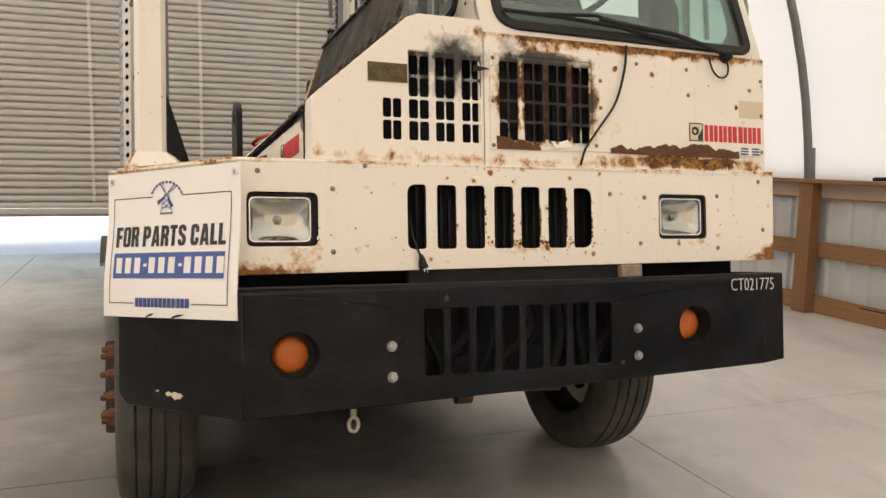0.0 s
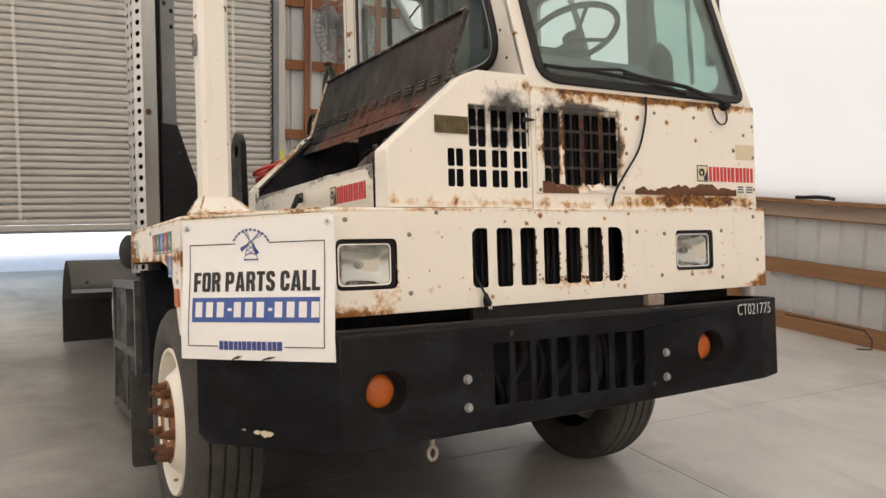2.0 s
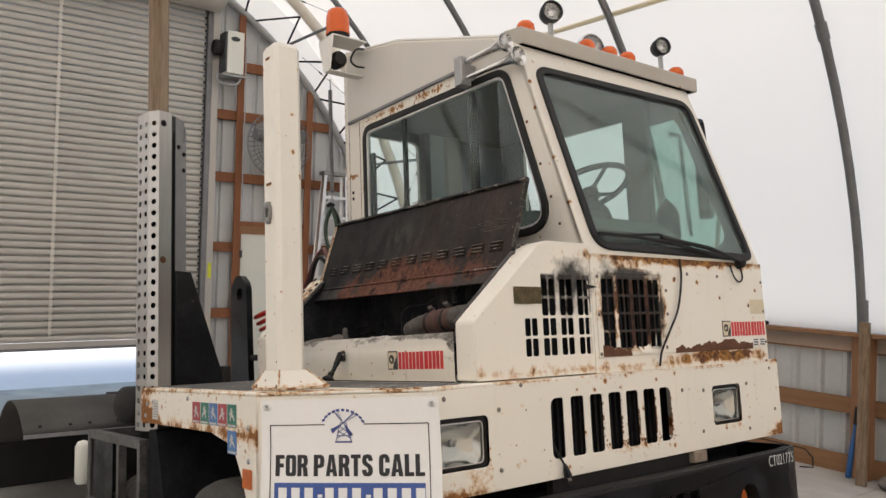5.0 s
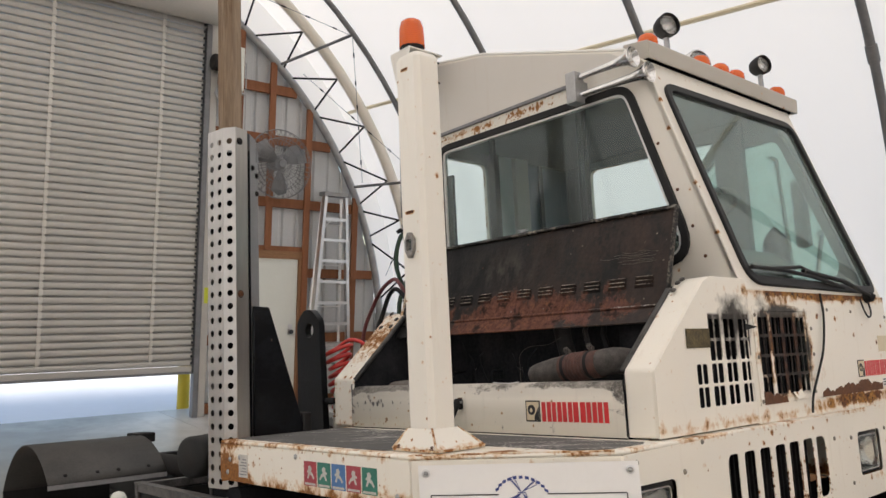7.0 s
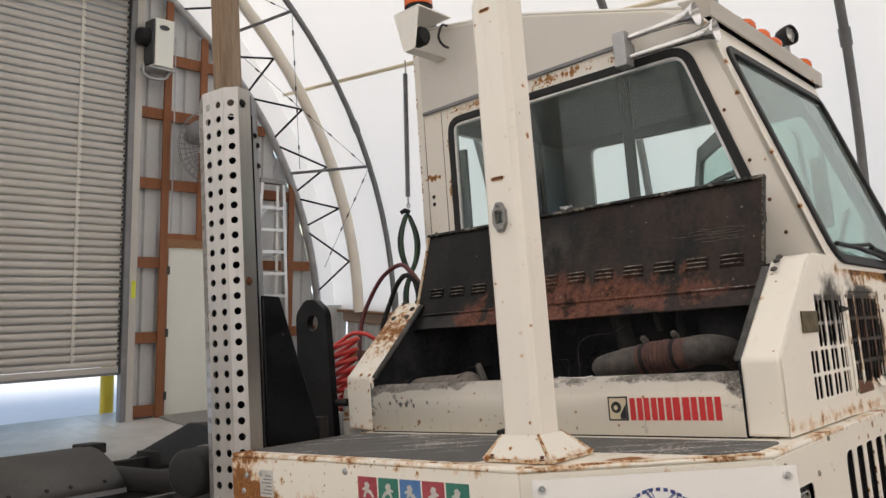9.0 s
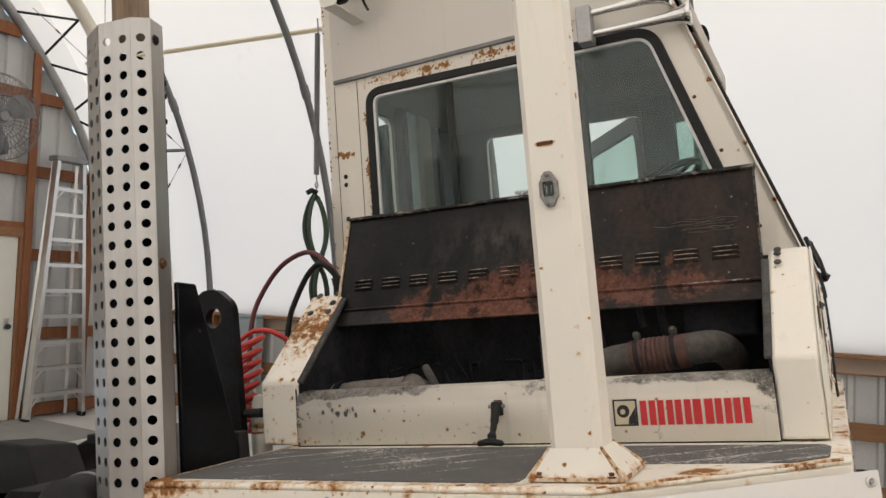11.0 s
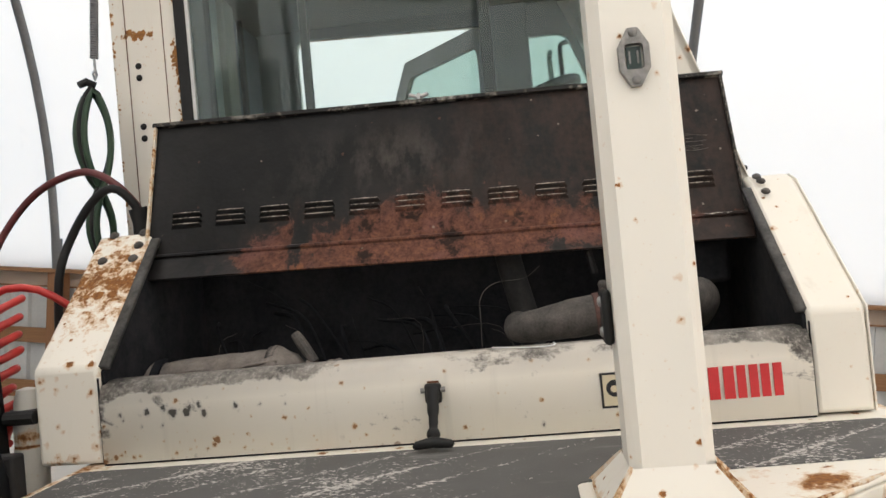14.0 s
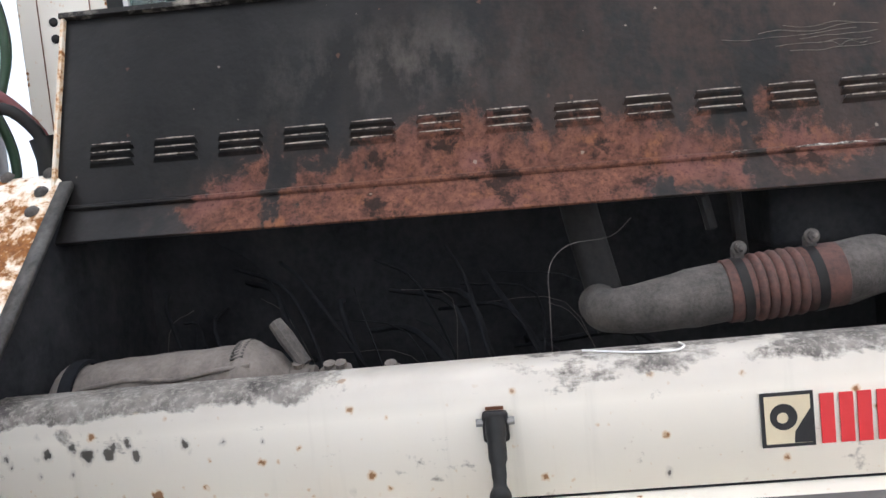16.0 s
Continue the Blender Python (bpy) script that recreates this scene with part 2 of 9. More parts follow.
rusty_steel = plain("rusty_brown_steel", (0.07, 0.028, 0.014), (0.17, 0.07, 0.03), 0.85, scale=15, fine=110, bump=0.5)
stainless = plain("brushed_stainless", (0.40, 0.39, 0.375), (0.54, 0.53, 0.515), 0.38, 0.85, scale=4, fine=50, stretch=(1, 1, 0.1), bump=0.05)
grey_steel = plain("grey_painted_steel", (0.14, 0.14, 0.145), (0.22, 0.22, 0.225), 0.5, scale=5, fine=60)
hoop_steel = plain("weathered_hoop_tube", (0.13, 0.13, 0.13), (0.20, 0.20, 0.20), 0.55, 0.3, scale=5, fine=60, bump=0.05)
rim_metal = plain("bright_anodised_rim", (0.52, 0.52, 0.52), (0.66, 0.66, 0.65), 0.4, 0.15, scale=20)
tarnished = plain("tarnished_rivet_steel", (0.13, 0.115, 0.095), (0.36, 0.33, 0.28), 0.6, 0.4, scale=70, fine=180)
dull_zinc = plain("dull_dirty_zinc", (0.16, 0.155, 0.15), (0.34, 0.33, 0.315), 0.55, 0.5, scale=60, fine=150, bump=0.1)
galvanised = plain("galvanised_tube", (0.30, 0.30, 0.30), (0.44, 0.44, 0.44), 0.45, 0.6, scale=9, fine=90, bump=0.06)
chrome = plain("chrome", (0.62, 0.62, 0.62), (0.75, 0.75, 0.74), 0.16, 1.0, scale=6, fine=80, bump=0.02)
alu = plain("bare_aluminium", (0.60, 0.60, 0.60), (0.74, 0.74, 0.73), 0.34, 0.9, scale=6, fine=80, bump=0.04)
door_metal = plain("beige_grey_door_metal", (0.42, 0.40, 0.365), (0.50, 0.475, 0.435), 0.5, 0.1, scale=1.2, fine=40, bump=0.04)
sheet_metal = plain("pale_grey_sheet_metal", (0.46, 0.47, 0.47), (0.58, 0.585, 0.58), 0.5, 0.15, scale=1.5, fine=40, bump=0.04)
white_door = plain("white_door_paint", (0.67, 0.675, 0.61), (0.73, 0.735, 0.67), 0.45, scale=2, fine=60, bump=0.03)
grey_pad = None
orange_lens = Mat("orange_lens").set((0.80, 0.13, 0.01), 0.25, 0.0, 0.5)
orange_lens.put(orange_lens.b.inputs["Transmission Weight"], 0.25)
orange_lens.bump(orange_lens.wave(30, axis="Z", warp=0.0), 0.3, 0.002)
orange_lens = orange_lens.m
ochre_lens = plain("faded_amber_lens", (0.40, 0.085, 0.012), (0.58, 0.14, 0.018), 0.35, scale=20, fine=120, bump=0.2)
sign_white = plain("white_sign_board", (0.80, 0.79, 0.77), (0.84, 0.83, 0.81), 0.42, scale=3, fine=50, bump=0.02)
ink_black = plain("black_print", (0.012, 0.012, 0.014), (0.02, 0.02, 0.022), 0.5, bump=0.02)
ink_blue = plain("blue_print", (0.035, 0.085, 0.30), (0.045, 0.10, 0.33), 0.45, scale=4, bump=0.02)
ink_navy = plain("navy_print", (0.04, 0.06, 0.22), (0.05, 0.075, 0.25), 0.45, scale=4, bump=0.02)
ink_white = plain("white_print", (0.76, 0.76, 0.76), (0.80, 0.80, 0.79), 0.5, bump=0.02)
decal_red = plain("red_decal", (0.55, 0.025, 0.03), (0.64, 0.04, 0.045), 0.4, scale=9, bump=0.03)
decal_dull_red = plain("dull_red_decal", (0.30, 0.035, 0.05), (0.40, 0.07, 0.085), 0.5, scale=20, bump=0.03)
decal_white = plain("greyed_white_print", (0.42, 0.41, 0.385), (0.60, 0.585, 0.55), 0.6, scale=30, bump=0.03)
decal_green = plain("green_decal", (0.02, 0.15, 0.115), (0.04, 0.21, 0.155), 0.5, scale=20, bump=0.03)
decal_blue = plain("pale_blue_decal", (0.05, 0.15, 0.36), (0.08, 0.20, 0.42), 0.5, scale=20, bump=0.03)
cream = plain("cream_decal", (0.62, 0.53, 0.36), (0.68, 0.60, 0.43), 0.5, scale=9, bump=0.03)
red_hose = plain("red_air_hose", (0.50, 0.03, 0.03), (0.62, 0.06, 0.05), 0.4, scale=15, bump=0.05)
dull_red_hose = plain("dull_red_rubber_hose", (0.09, 0.016, 0.018), (0.14, 0.026, 0.026), 0.5, scale=15, bump=0.05)
green_hose = plain("dark_green_hose", (0.012, 0.035, 0.016), (0.02, 0.06, 0.025), 0.45, scale=15, bump=0.05)
grey_trim = plain("grey_cab_lining", (0.125, 0.135, 0.135), (0.19, 0.20, 0.20), 0.75, scale=4, fine=70)
dark_trim = plain("dark_cab_trim", (0.03, 0.032, 0.035), (0.055, 0.057, 0.06), 0.65, scale=6, fine=80)
yellow_paint = plain("yellow_paint", (0.62, 0.42, 0.02), (0.70, 0.50, 0.04), 0.5, scale=6)
blue_plastic = plain("blue_plastic", (0.02, 0.09, 0.26), (0.03, 0.12, 0.32), 0.4, scale=8)
red_tool = plain("red_tool_paint", (0.42, 0.02, 0.03), (0.52, 0.035, 0.04), 0.45, scale=8)
burnt = plain("heat_greyed_steel", (0.030, 0.027, 0.025), (0.118, 0.106, 0.096), 0.85, scale=26, fine=190, bump=0.5)
clay = plain("dusty_brown_cover", (0.095, 0.082, 0.072), (0.21, 0.185, 0.165), 0.95, scale=24, fine=140, bump=0.6)
red_rubber = plain("dusty_red_silicone_hose", (0.040, 0.028, 0.025), (0.135, 0.060, 0.048), 0.85, scale=30, fine=170, bump=0.3)


def wood_material(name, a, b, stretch=(1, 1, 1), weathered=0.0):
    m = Mat(name, "Object")
    co = m.scaled(stretch)
    shift = m.node("ShaderNodeObjectInfo").outputs["Random"]
    g = m.noise(22, 6, 0.65, co, 1.2)
    w = m.noise(3.0, 3, 0.5, co)
    f = m.math("ADD", m.math("MULTIPLY", g, 0.7), m.math("MULTIPLY", w, 0.3))
    col = m.mix(m.ramp(f, (0.36, 0.0), (0.66, 1.0)), a, b)
    col = m.mix(m.math("MULTIPLY", shift, 0.35), col, tuple(c * 0.6 for c in a))
    if weathered:
        col = m.mix(m.ramp(m.noise(5, 5, 0.6, co), (0.4, 0.0), (0.7, weathered)), col, (0.23, 0.20, 0.17))
    m.set(col, 0.72, 0.0, 0.3)
    m.bump(g, 0.3, 0.004)
    return m.m


lumber_x = wood_material("framing_lumber_level", (0.23, 0.115, 0.055), (0.38, 0.21, 0.11), (1, 0.12, 9))
lumber_y = wood_material("framing_lumber_lengthwise", (0.23, 0.115, 0.055), (0.38, 0.21, 0.11), (9, 0.12, 9))
lumber_z = wood_material("framing_lumber_upright", (0.21, 0.10, 0.05), (0.36, 0.19, 0.10), (9, 9, 0.15))
orange_rust = plain("orange_rust", (0.16, 0.06, 0.022), (0.44, 0.22, 0.09), 0.9, scale=18, fine=90, bump=0.4)
red_lumber = wood_material("reddish_framing_lumber", (0.20, 0.075, 0.035), (0.31, 0.13, 0.06), (6, 9, 0.3))
old_pole = wood_material("weathered_pole_wood", (0.15, 0.092, 0.053), (0.43, 0.315, 0.205), (2.6, 2.6, 0.16), 0.45)


def fabric_material():
    m = Mat("translucent_white_fabric")
    t = m.noise(0.5, 5, 0.6)
    marks = m.ramp(m.noise(4.0, 3, 0.5, m.scaled((1, 1, 0.35))), (0.70, 0.0), (0.78, 0.25))
    col = m.mix(t, FABRIC, tuple(c * 0.95 for c in FABRIC))
    col = m.mix(marks, col, tuple(c * 0.8 for c in FABRIC))
    d = m.node("ShaderNodeBsdfDiffuse")
    tr = m.node("ShaderNodeBsdfTranslucent")
    m.put(d.inputs[0], m.mix(1.0, col, (0.85, 0.83, 0.80), "MULTIPLY"))
    m.put(tr.inputs[0], col)
    mx = m.node("ShaderNodeMixShader")
    mx.inputs[0].default_value = 0.62
    m.nt.links.new(d.outputs[0], mx.inputs[1])
    m.nt.links.new(tr.outputs[0], mx.inputs[2])
    m.nt.links.new(mx.outputs[0], m.out.inputs[0])
    return m.m


fabric = fabric_material()


def glass_material(name, tint, dirt=0.06):
    m = Mat(name)
    tr, gl = m.node("ShaderNodeBsdfTransparent"), m.node("ShaderNodeBsdfGlossy")
    tr.inputs[0].default_value = (*tint, 1)
    gl.inputs[0].default_value, gl.inputs["Roughness"].default_value = (0.9, 0.95, 0.95, 1), 0.02
    lw = m.node("ShaderNodeLayerWeight")
    gloss = m.math("ADD", 0.025, m.math("MULTIPLY", m.math("POWER", lw.outputs["Facing"], 5.0), 0.7))
    mx = m.node("ShaderNodeMixShader")
    m.put(mx.inputs[0], gloss)
    m.nt.links.new(tr.outputs[0], mx.inputs[1])
    m.nt.links.new(gl.outputs[0], mx.inputs[2])
    df = m.node("ShaderNodeBsdfDiffuse")
    df.inputs[0].default_value = (0.55, 0.58, 0.56, 1)
    m2 = m.node("ShaderNodeMixShader")
    # Diffuse film: dirt, and on the windscreen a painted pale reflection.
    m.put(m2.inputs[0], m.math("MULTIPLY", m.noise(2.0, 5, 0.6), dirt))
    m.nt.links.new(mx.outputs[0], m2.inputs[1])
    m.nt.links.new(df.outputs[0], m2.inputs[2])
    m.nt.links.new(m2.outputs[0], m.out.inputs[0])
    return m.m


# Strong film here puts the windscreen's pale reflection into the glass.
glass = glass_material("greenish_cab_glass", (0.76, 0.88, 0.85), 0.22)
side_glass = glass_material("grey_green_side_glass", (0.87, 0.935, 0.92), 0.05)
lens_pane = glass_material("clear_lens_glass", (0.88, 0.89, 0.87), 0.12)
silvered = Mat("fluted_silver").set((0.60, 0.59, 0.565), 0.14, 1.0)
silvered.bump(silvered.wave(14, axis="X", warp=0.0), 0.08, 0.003)
silvered = silvered.m
lamp_glass = Mat("lamp_glass").set((0.9, 0.9, 0.88), 0.12, 0.0, 0.5)
lamp_glass.put(lamp_glass.b.inputs["Transmission Weight"], 0.85)
lamp_glass.bump(lamp_glass.wave(22, axis="X", warp=0.3), 0.35, 0.003)
lamp_glass = lamp_glass.m


def concrete_material():
    m = Mat("smooth_grey_concrete")
    big, mid, fine = m.noise(0.45, 5, 0.55), m.noise(2.6, 6, 0.62), m.noise(45, 4, 0.6)
    f = m.math("ADD", m.math("MULTIPLY", big, 0.6), m.math("MULTIPLY", mid, 0.4))
    col = m.mix(m.ramp(f, (0.34, 0.0), (0.66, 1.0)), (0.48, 0.465, 0.437), (0.66, 0.642, 0.61))
    worn = m.ramp(m.noise(1.1, 6, 0.62, m.scaled((1.3, 0.6, 1)), 0.4), (0.50, 0.0), (0.68, 0.5))
    col = m.mix(worn, col, (0.24, 0.232, 0.22))
    # Broad dark band by the truck: floor dirt, with soft shade painted in.
    shade_dirt_band = m.math("ADD", m.math("MULTIPLY", near(m, "X", -0.9, 3.0), 0.62), m.math("MULTIPLY", m.noise(0.9, 6, 0.62, warp=0.4), 0.8))
    col = m.mix(m.ramp(shade_dirt_band, (0.56, 0.0), (0.94, 0.90)), col, (0.112, 0.104, 0.097))
    drops = m.ramp(m.noise(6, 4, 0.55), (0.70, 0.0), (0.76, 0.3))
    col = m.mix(drops, col, (0.15, 0.145, 0.14))
    col = m.mix(m.math("MULTIPLY", fine, 0.12), col, (0.28, 0.27, 0.25))
    m.set(col, m.math("ADD", 0.24, m.math("MULTIPLY", mid, 0.26)), 0.0, 0.45)
    m.bump(m.math("ADD", fine, mid), 0.06, 0.003)
    return m.m


concrete = concrete_material()
yard = plain("pale_sunlit_yard", (0.84, 0.84, 0.84), (0.90, 0.90, 0.90), 0.9, scale=0.4, fine=6)


def pad_material():
    m = Mat("scuffed_grey_grip_pad")
    n = m.noise(190, 3, 0.6, m.scaled((1, 0.55, 1)), 0.4)
    rows_ = m.math("POWER", m.wave(4.6, m.scaled((1, 0.75, 1)), "DIAGONAL", 0.8), 14)
    patch = m.math("MULTIPLY", m.math("SUBTRACT", m.noise(3.2, 5, 0.6), 0.5), 0.55)
    rear = m.math("MAXIMUM", m.math("MULTIPLY", near(m, "Y", 0.45, 0.75), 0.05), m.math("MULTIPLY", near(m, "Y", -0.70, 0.40), 0.10))
    v = m.math("ADD", m.math("ADD", m.math("MULTIPLY", n, 0.7), m.math("MULTIPLY", rows_, 0.09)), m.math("ADD", patch, rear))
    scuff = m.ramp(v, (0.500, 0.0), (0.525, 0.85))
    smear = m.ramp(m.noise(7, 6, 0.65, m.scaled((3, 0.5, 1))), (0.62, 0.0), (0.72, 0.4))
    col = m.mix(m.noise(9, 5), (0.085, 0.083, 0.080), (0.135, 0.132, 0.127))
    col = m.mix(smear, col, (0.26, 0.25, 0.235))
    m.set(m.mix(scuff, col, (0.60, 0.57, 0.53)), 0.85, 0.0, 0.3)
    m.bump(m.math("ADD", m.noise(240, 2), m.math("MULTIPLY", scuff, -1.0)), 0.5, 0.002)
    return m.m


grey_pad = pad_material()


def lid_material():
    """Sooty black steel, burnt brown towards the front and rusted along its lower edge."""
    m = Mat("sooty_rusted_lid_steel")
    v = m.math("ADD", m.math("MULTIPLY", m.noise(5.0, 8, 0.68, m.scaled((1, 1, 0.8)), 0.5), 0.66), m.math("MULTIPLY", m.noise(34, 6, 0.7), 0.34))
    low = m.math("ADD", v, m.math("MULTIPLY", near(m, "Z", 1.648, 0.175), 0.36))
    low = m.math("ADD", low, m.math("MULTIPLY", near(m, "Y", 0.12, 0.82), 0.21))
    gaps = m.ramp(m.noise(9, 4, 0.6, m.scaled((1, 1, 0.14))), (0.55, 0.0), (0.66, 1.0))
    low = m.math("SUBTRACT", low, m.math("MULTIPLY", gaps, 0.20))
    low = m.math("SUBTRACT", low, m.math("MULTIPLY", near(m, "Y", 0.80, 0.30), 0.30))
    rusted = m.ramp(low, (0.815, 0.0), (0.865, 0.75), (0.96, 1.0))
    # soot, with faint grey films and brown runs
    soot_ = m.mix(m.ramp(m.noise(5, 7, 0.65, warp=0.5), (0.40, 0.0), (0.75, 1.0)), (0.0026, 0.0026, 0.0030), (0.0125, 0.0115, 0.0112))
    runs = m.ramp(m.math("ADD", m.math("MULTIPLY", m.noise(7, 6, 0.7, m.scaled((1, 1, 0.22))), 0.75), m.math("MULTIPLY", m.noise(55, 4, 0.6), 0.25)), (0.44, 0.0), (0.66, 1.0))
    front = m.math("MULTIPLY", near(m, "Y", -0.45, 0.75), 1.15, clamp=True)
    soot_ = m.mix(m.math("MULTIPLY", runs, front), soot_, (0.044, 0.0245, 0.0175))
    film = m.math("MULTIPLY", near(m, "Y", 0.16, 0.40), near(m, "Z", 1.86, 0.12))
    film = m.math("MULTIPLY", film, m.ramp(m.noise(12, 6, 0.7, m.scaled((1, 1, 0.5))), (0.46, 0.0), (0.66, 0.9)))
    soot_ = m.mix(film, soot_, (0.075, 0.066, 0.056))
    fringe = m.ramp(low, (0.70, 0.0), (0.86, 0.45))
    soot_ = m.mix(fringe, soot_, m.mix(m.noise(40, 4), (0.022, 0.011, 0.008), (0.062, 0.042, 0.032)))
    sc, sh = spots(m, 48, 0.08)
    soot_ = m.mix(m.math("MULTIPLY", sc, 0.7), soot_, (0.085, 0.040, 0.024))
    # rust: maroon ground, brighter flakes, black scale left standing
    rust = m.mix(m.ramp(m.noise(46, 6, 0.75), (0.32, 0.0), (0.70, 1.0)), (0.044, 0.020, 0.0155), (0.205, 0.088, 0.058))
    rust = m.mix(m.ramp(m.noise(10, 4), (0.54, 0.0), (0.64, 0.6)), rust, (0.165, 0.074, 0.064))
    rust = m.mix(m.ramp(m.noise(19, 6, 0.7), (0.55, 0.0), (0.70, 0.7)), rust, (0.235, 0.098, 0.046))
    rust = m.mix(m.ramp(m.noise(140, 5, 0.7), (0.52, 0.0), (0.66, 0.6)), rust, (0.016, 0.010, 0.008))
    rust = m.mix(m.ramp(m.noise(16, 6, 0.7), (0.56, 0.0), (0.63, 0.85)), rust, (0.010, 0.008, 0.0075))
    col = m.mix(rusted, soot_, rust)
    pc, ph = spots(m, 85, 0.04, m.math("MULTIPLY", film, 0.12))
    col = m.mix(m.math("MULTIPLY", pc, 0.7), col, (0.26, 0.22, 0.18))
    shine = m.math("ADD", 0.28, m.math("MULTIPLY", m.ramp(m.noise(5, 6, 0.65, m.scaled((1, 1, 0.6))), (0.35, 0.0), (0.7, 1.0)), 0.40))
    m.set(col, m.mix(rusted, shine, (0.88,) * 3), 0.0, 0.23)
    m.bump(m.math("ADD", m.noise(70, 5), m.math("MULTIPLY", rusted, 0.7)), 0.4, 0.003)
    return m.m


def broken_edge(name, dark, pale, lo, hi, scale=30):
    """A dark edge turned pale in broken stretches: wear, and the louvres' painted highlights."""
    m = Mat(name)
    f = m.ramp(m.math("ADD", m.math("MULTIPLY", m.noise(scale, 5, 0.7), 0.7), m.math("MULTIPLY", m.noise(scale * 4, 4, 0.6), 0.3)), (lo, 0.0), (hi, 1.0))
    m.set(m.mix(f, dark, pale), 0.65, 0.0, 0.3)
    m.bump(f, 0.3, 0.001)
    return m.m


lid_steel = lid_material()


def lip_material():
    """White paint on the hood side, burnt and flaked to soot along its rolled top."""
    m = Mat("soot_edged_white_paint")
    v = m.math("ADD", m.math("MULTIPLY", m.noise(8, 7, 0.66, m.scaled((1, 0.6, 1.6)), 0.6), 0.7), m.math("MULTIPLY", m.noise(48, 5, 0.65), 0.3))
    top = m.math("DIVIDE", m.math("SUBTRACT", m.axis("Z"), 1.366), 0.022, clamp=True)
    ends = m.math("MAXIMUM", near(m, "Y", 0.80, 0.62), near(m, "Y", -0.72, 0.62))
    edge = m.math("ADD", v, m.math("MULTIPLY", top, m.math("ADD", 0.10, m.math("MULTIPLY", ends, 0.34))))
    corner = m.math("MAXIMUM", near(m, "Y", 0.80, 0.10), near(m, "Y", -0.71, 0.07))
    edge = m.math("ADD", edge, m.math("MULTIPLY", m.math("MULTIPLY", corner, near(m, "Z", 1.37, 0.12)), 0.36))
    black = m.math("MULTIPLY", m.ramp(edge, (0.60, 0.0), (0.67, 1.0)), m.ramp(m.noise(120, 4, 0.7), (0.34, 0.55), (0.52, 1.0)))
    rear = m.math("MULTIPLY", m.math("MULTIPLY", near(m, "Y", 0.60, 0.42), near(m, "Z", 1.325, 0.055)), 0.62)
    front = m.math("MULTIPLY", m.math("MULTIPLY", near(m, "Y", -0.66, 0.16), near(m, "Z", 1.350, 0.035)), 0.5)
    sp, sph = spots(m, 46, 0.05, m.math("SUBTRACT", m.math("MAXIMUM", rear, front), 0.12), m.scaled((1, 1, 0.75)))
    low = m.math("MULTIPLY", m.math("MULTIPLY", near(m, "Z", 1.235, 0.055), near(m, "Y", 0.75, 0.9)), 0.30)
    rs, rsh = spots(m, 54, 0.11, m.math("SUBTRACT", low, 0.015))
    col = m.mix(m.math("MULTIPLY", m.noise(3, 4), 0.2), WHITE, (0.56, 0.52, 0.43))
    runs = m.ramp(m.noise(26, 4, 0.6, m.scaled((1, 1, 0.07))), (0.58, 0.0), (0.78, 0.20))
    col = m.mix(runs, col, (0.36, 0.34, 0.29))
    col = m.mix(m.math("MULTIPLY", rsh, 0.75), col, (0.56, 0.32, 0.09))
    col = m.mix(m.math("MULTIPLY", rs, 0.85), col, (0.22, 0.090, 0.028))
    col = m.mix(m.math("MULTIPLY", sph, 0.35), col, (0.20, 0.19, 0.17))
    seam = m.ramp(m.math("ADD", m.noise(20, 5, 0.6), m.math("MULTIPLY", near(m, "Z", 1.222, 0.02), 0.10)), (0.70, 0.0), (0.78, 1.0))
    col = m.mix(seam, col, (0.22, 0.09, 0.03))
    col = m.mix(m.math("MULTIPLY", sp, 0.9), col, (0.045, 0.038, 0.032))
    sootc = m.mix(m.ramp(m.noise(16, 6, 0.65), (0.35, 0.0), (0.7, 1.0)), (0.070, 0.064, 0.059), (0.34, 0.315, 0.285))
    film = m.math("MULTIPLY", m.math("DIVIDE", m.math("SUBTRACT", m.axis("Z"), 1.345), 0.040, clamp=True), m.math("ADD", 0.25, m.math("MULTIPLY", m.noise(5, 5, 0.6), 0.7)))
    col = m.mix(m.math("MULTIPLY", film, 1.0), col, (0.34, 0.31, 0.275))
    col = m.mix(black, col, sootc)
    m.set(col, m.mix(black, (0.45,) * 3, (0.9,) * 3), 0.0, 0.35)
    m.bump(m.math("ADD", m.math("MULTIPLY", black, -0.7), m.math("MULTIPLY", m.noise(40, 3), 0.1)), 0.35, 0.002)
    return m.m


lip_paint = lip_material()


# centre, half width, middle height and half height of the sooted columns of slots
LEFT_PAIRS = [(-0.2495, 0.040, 1.530, 0.076), (-0.155, 0.040, 1.530, 0.076), (-0.058, 0.040, 1.530, 0.076)]
RIGHT_PAIRS = [(0.086, 0.038, 1.455, 0.155), (0.185, 0.039, 1.455, 0.155), (0.283, 0.039, 1.455, 0.155), (0.378, 0.038, 1.455, 0.155)]


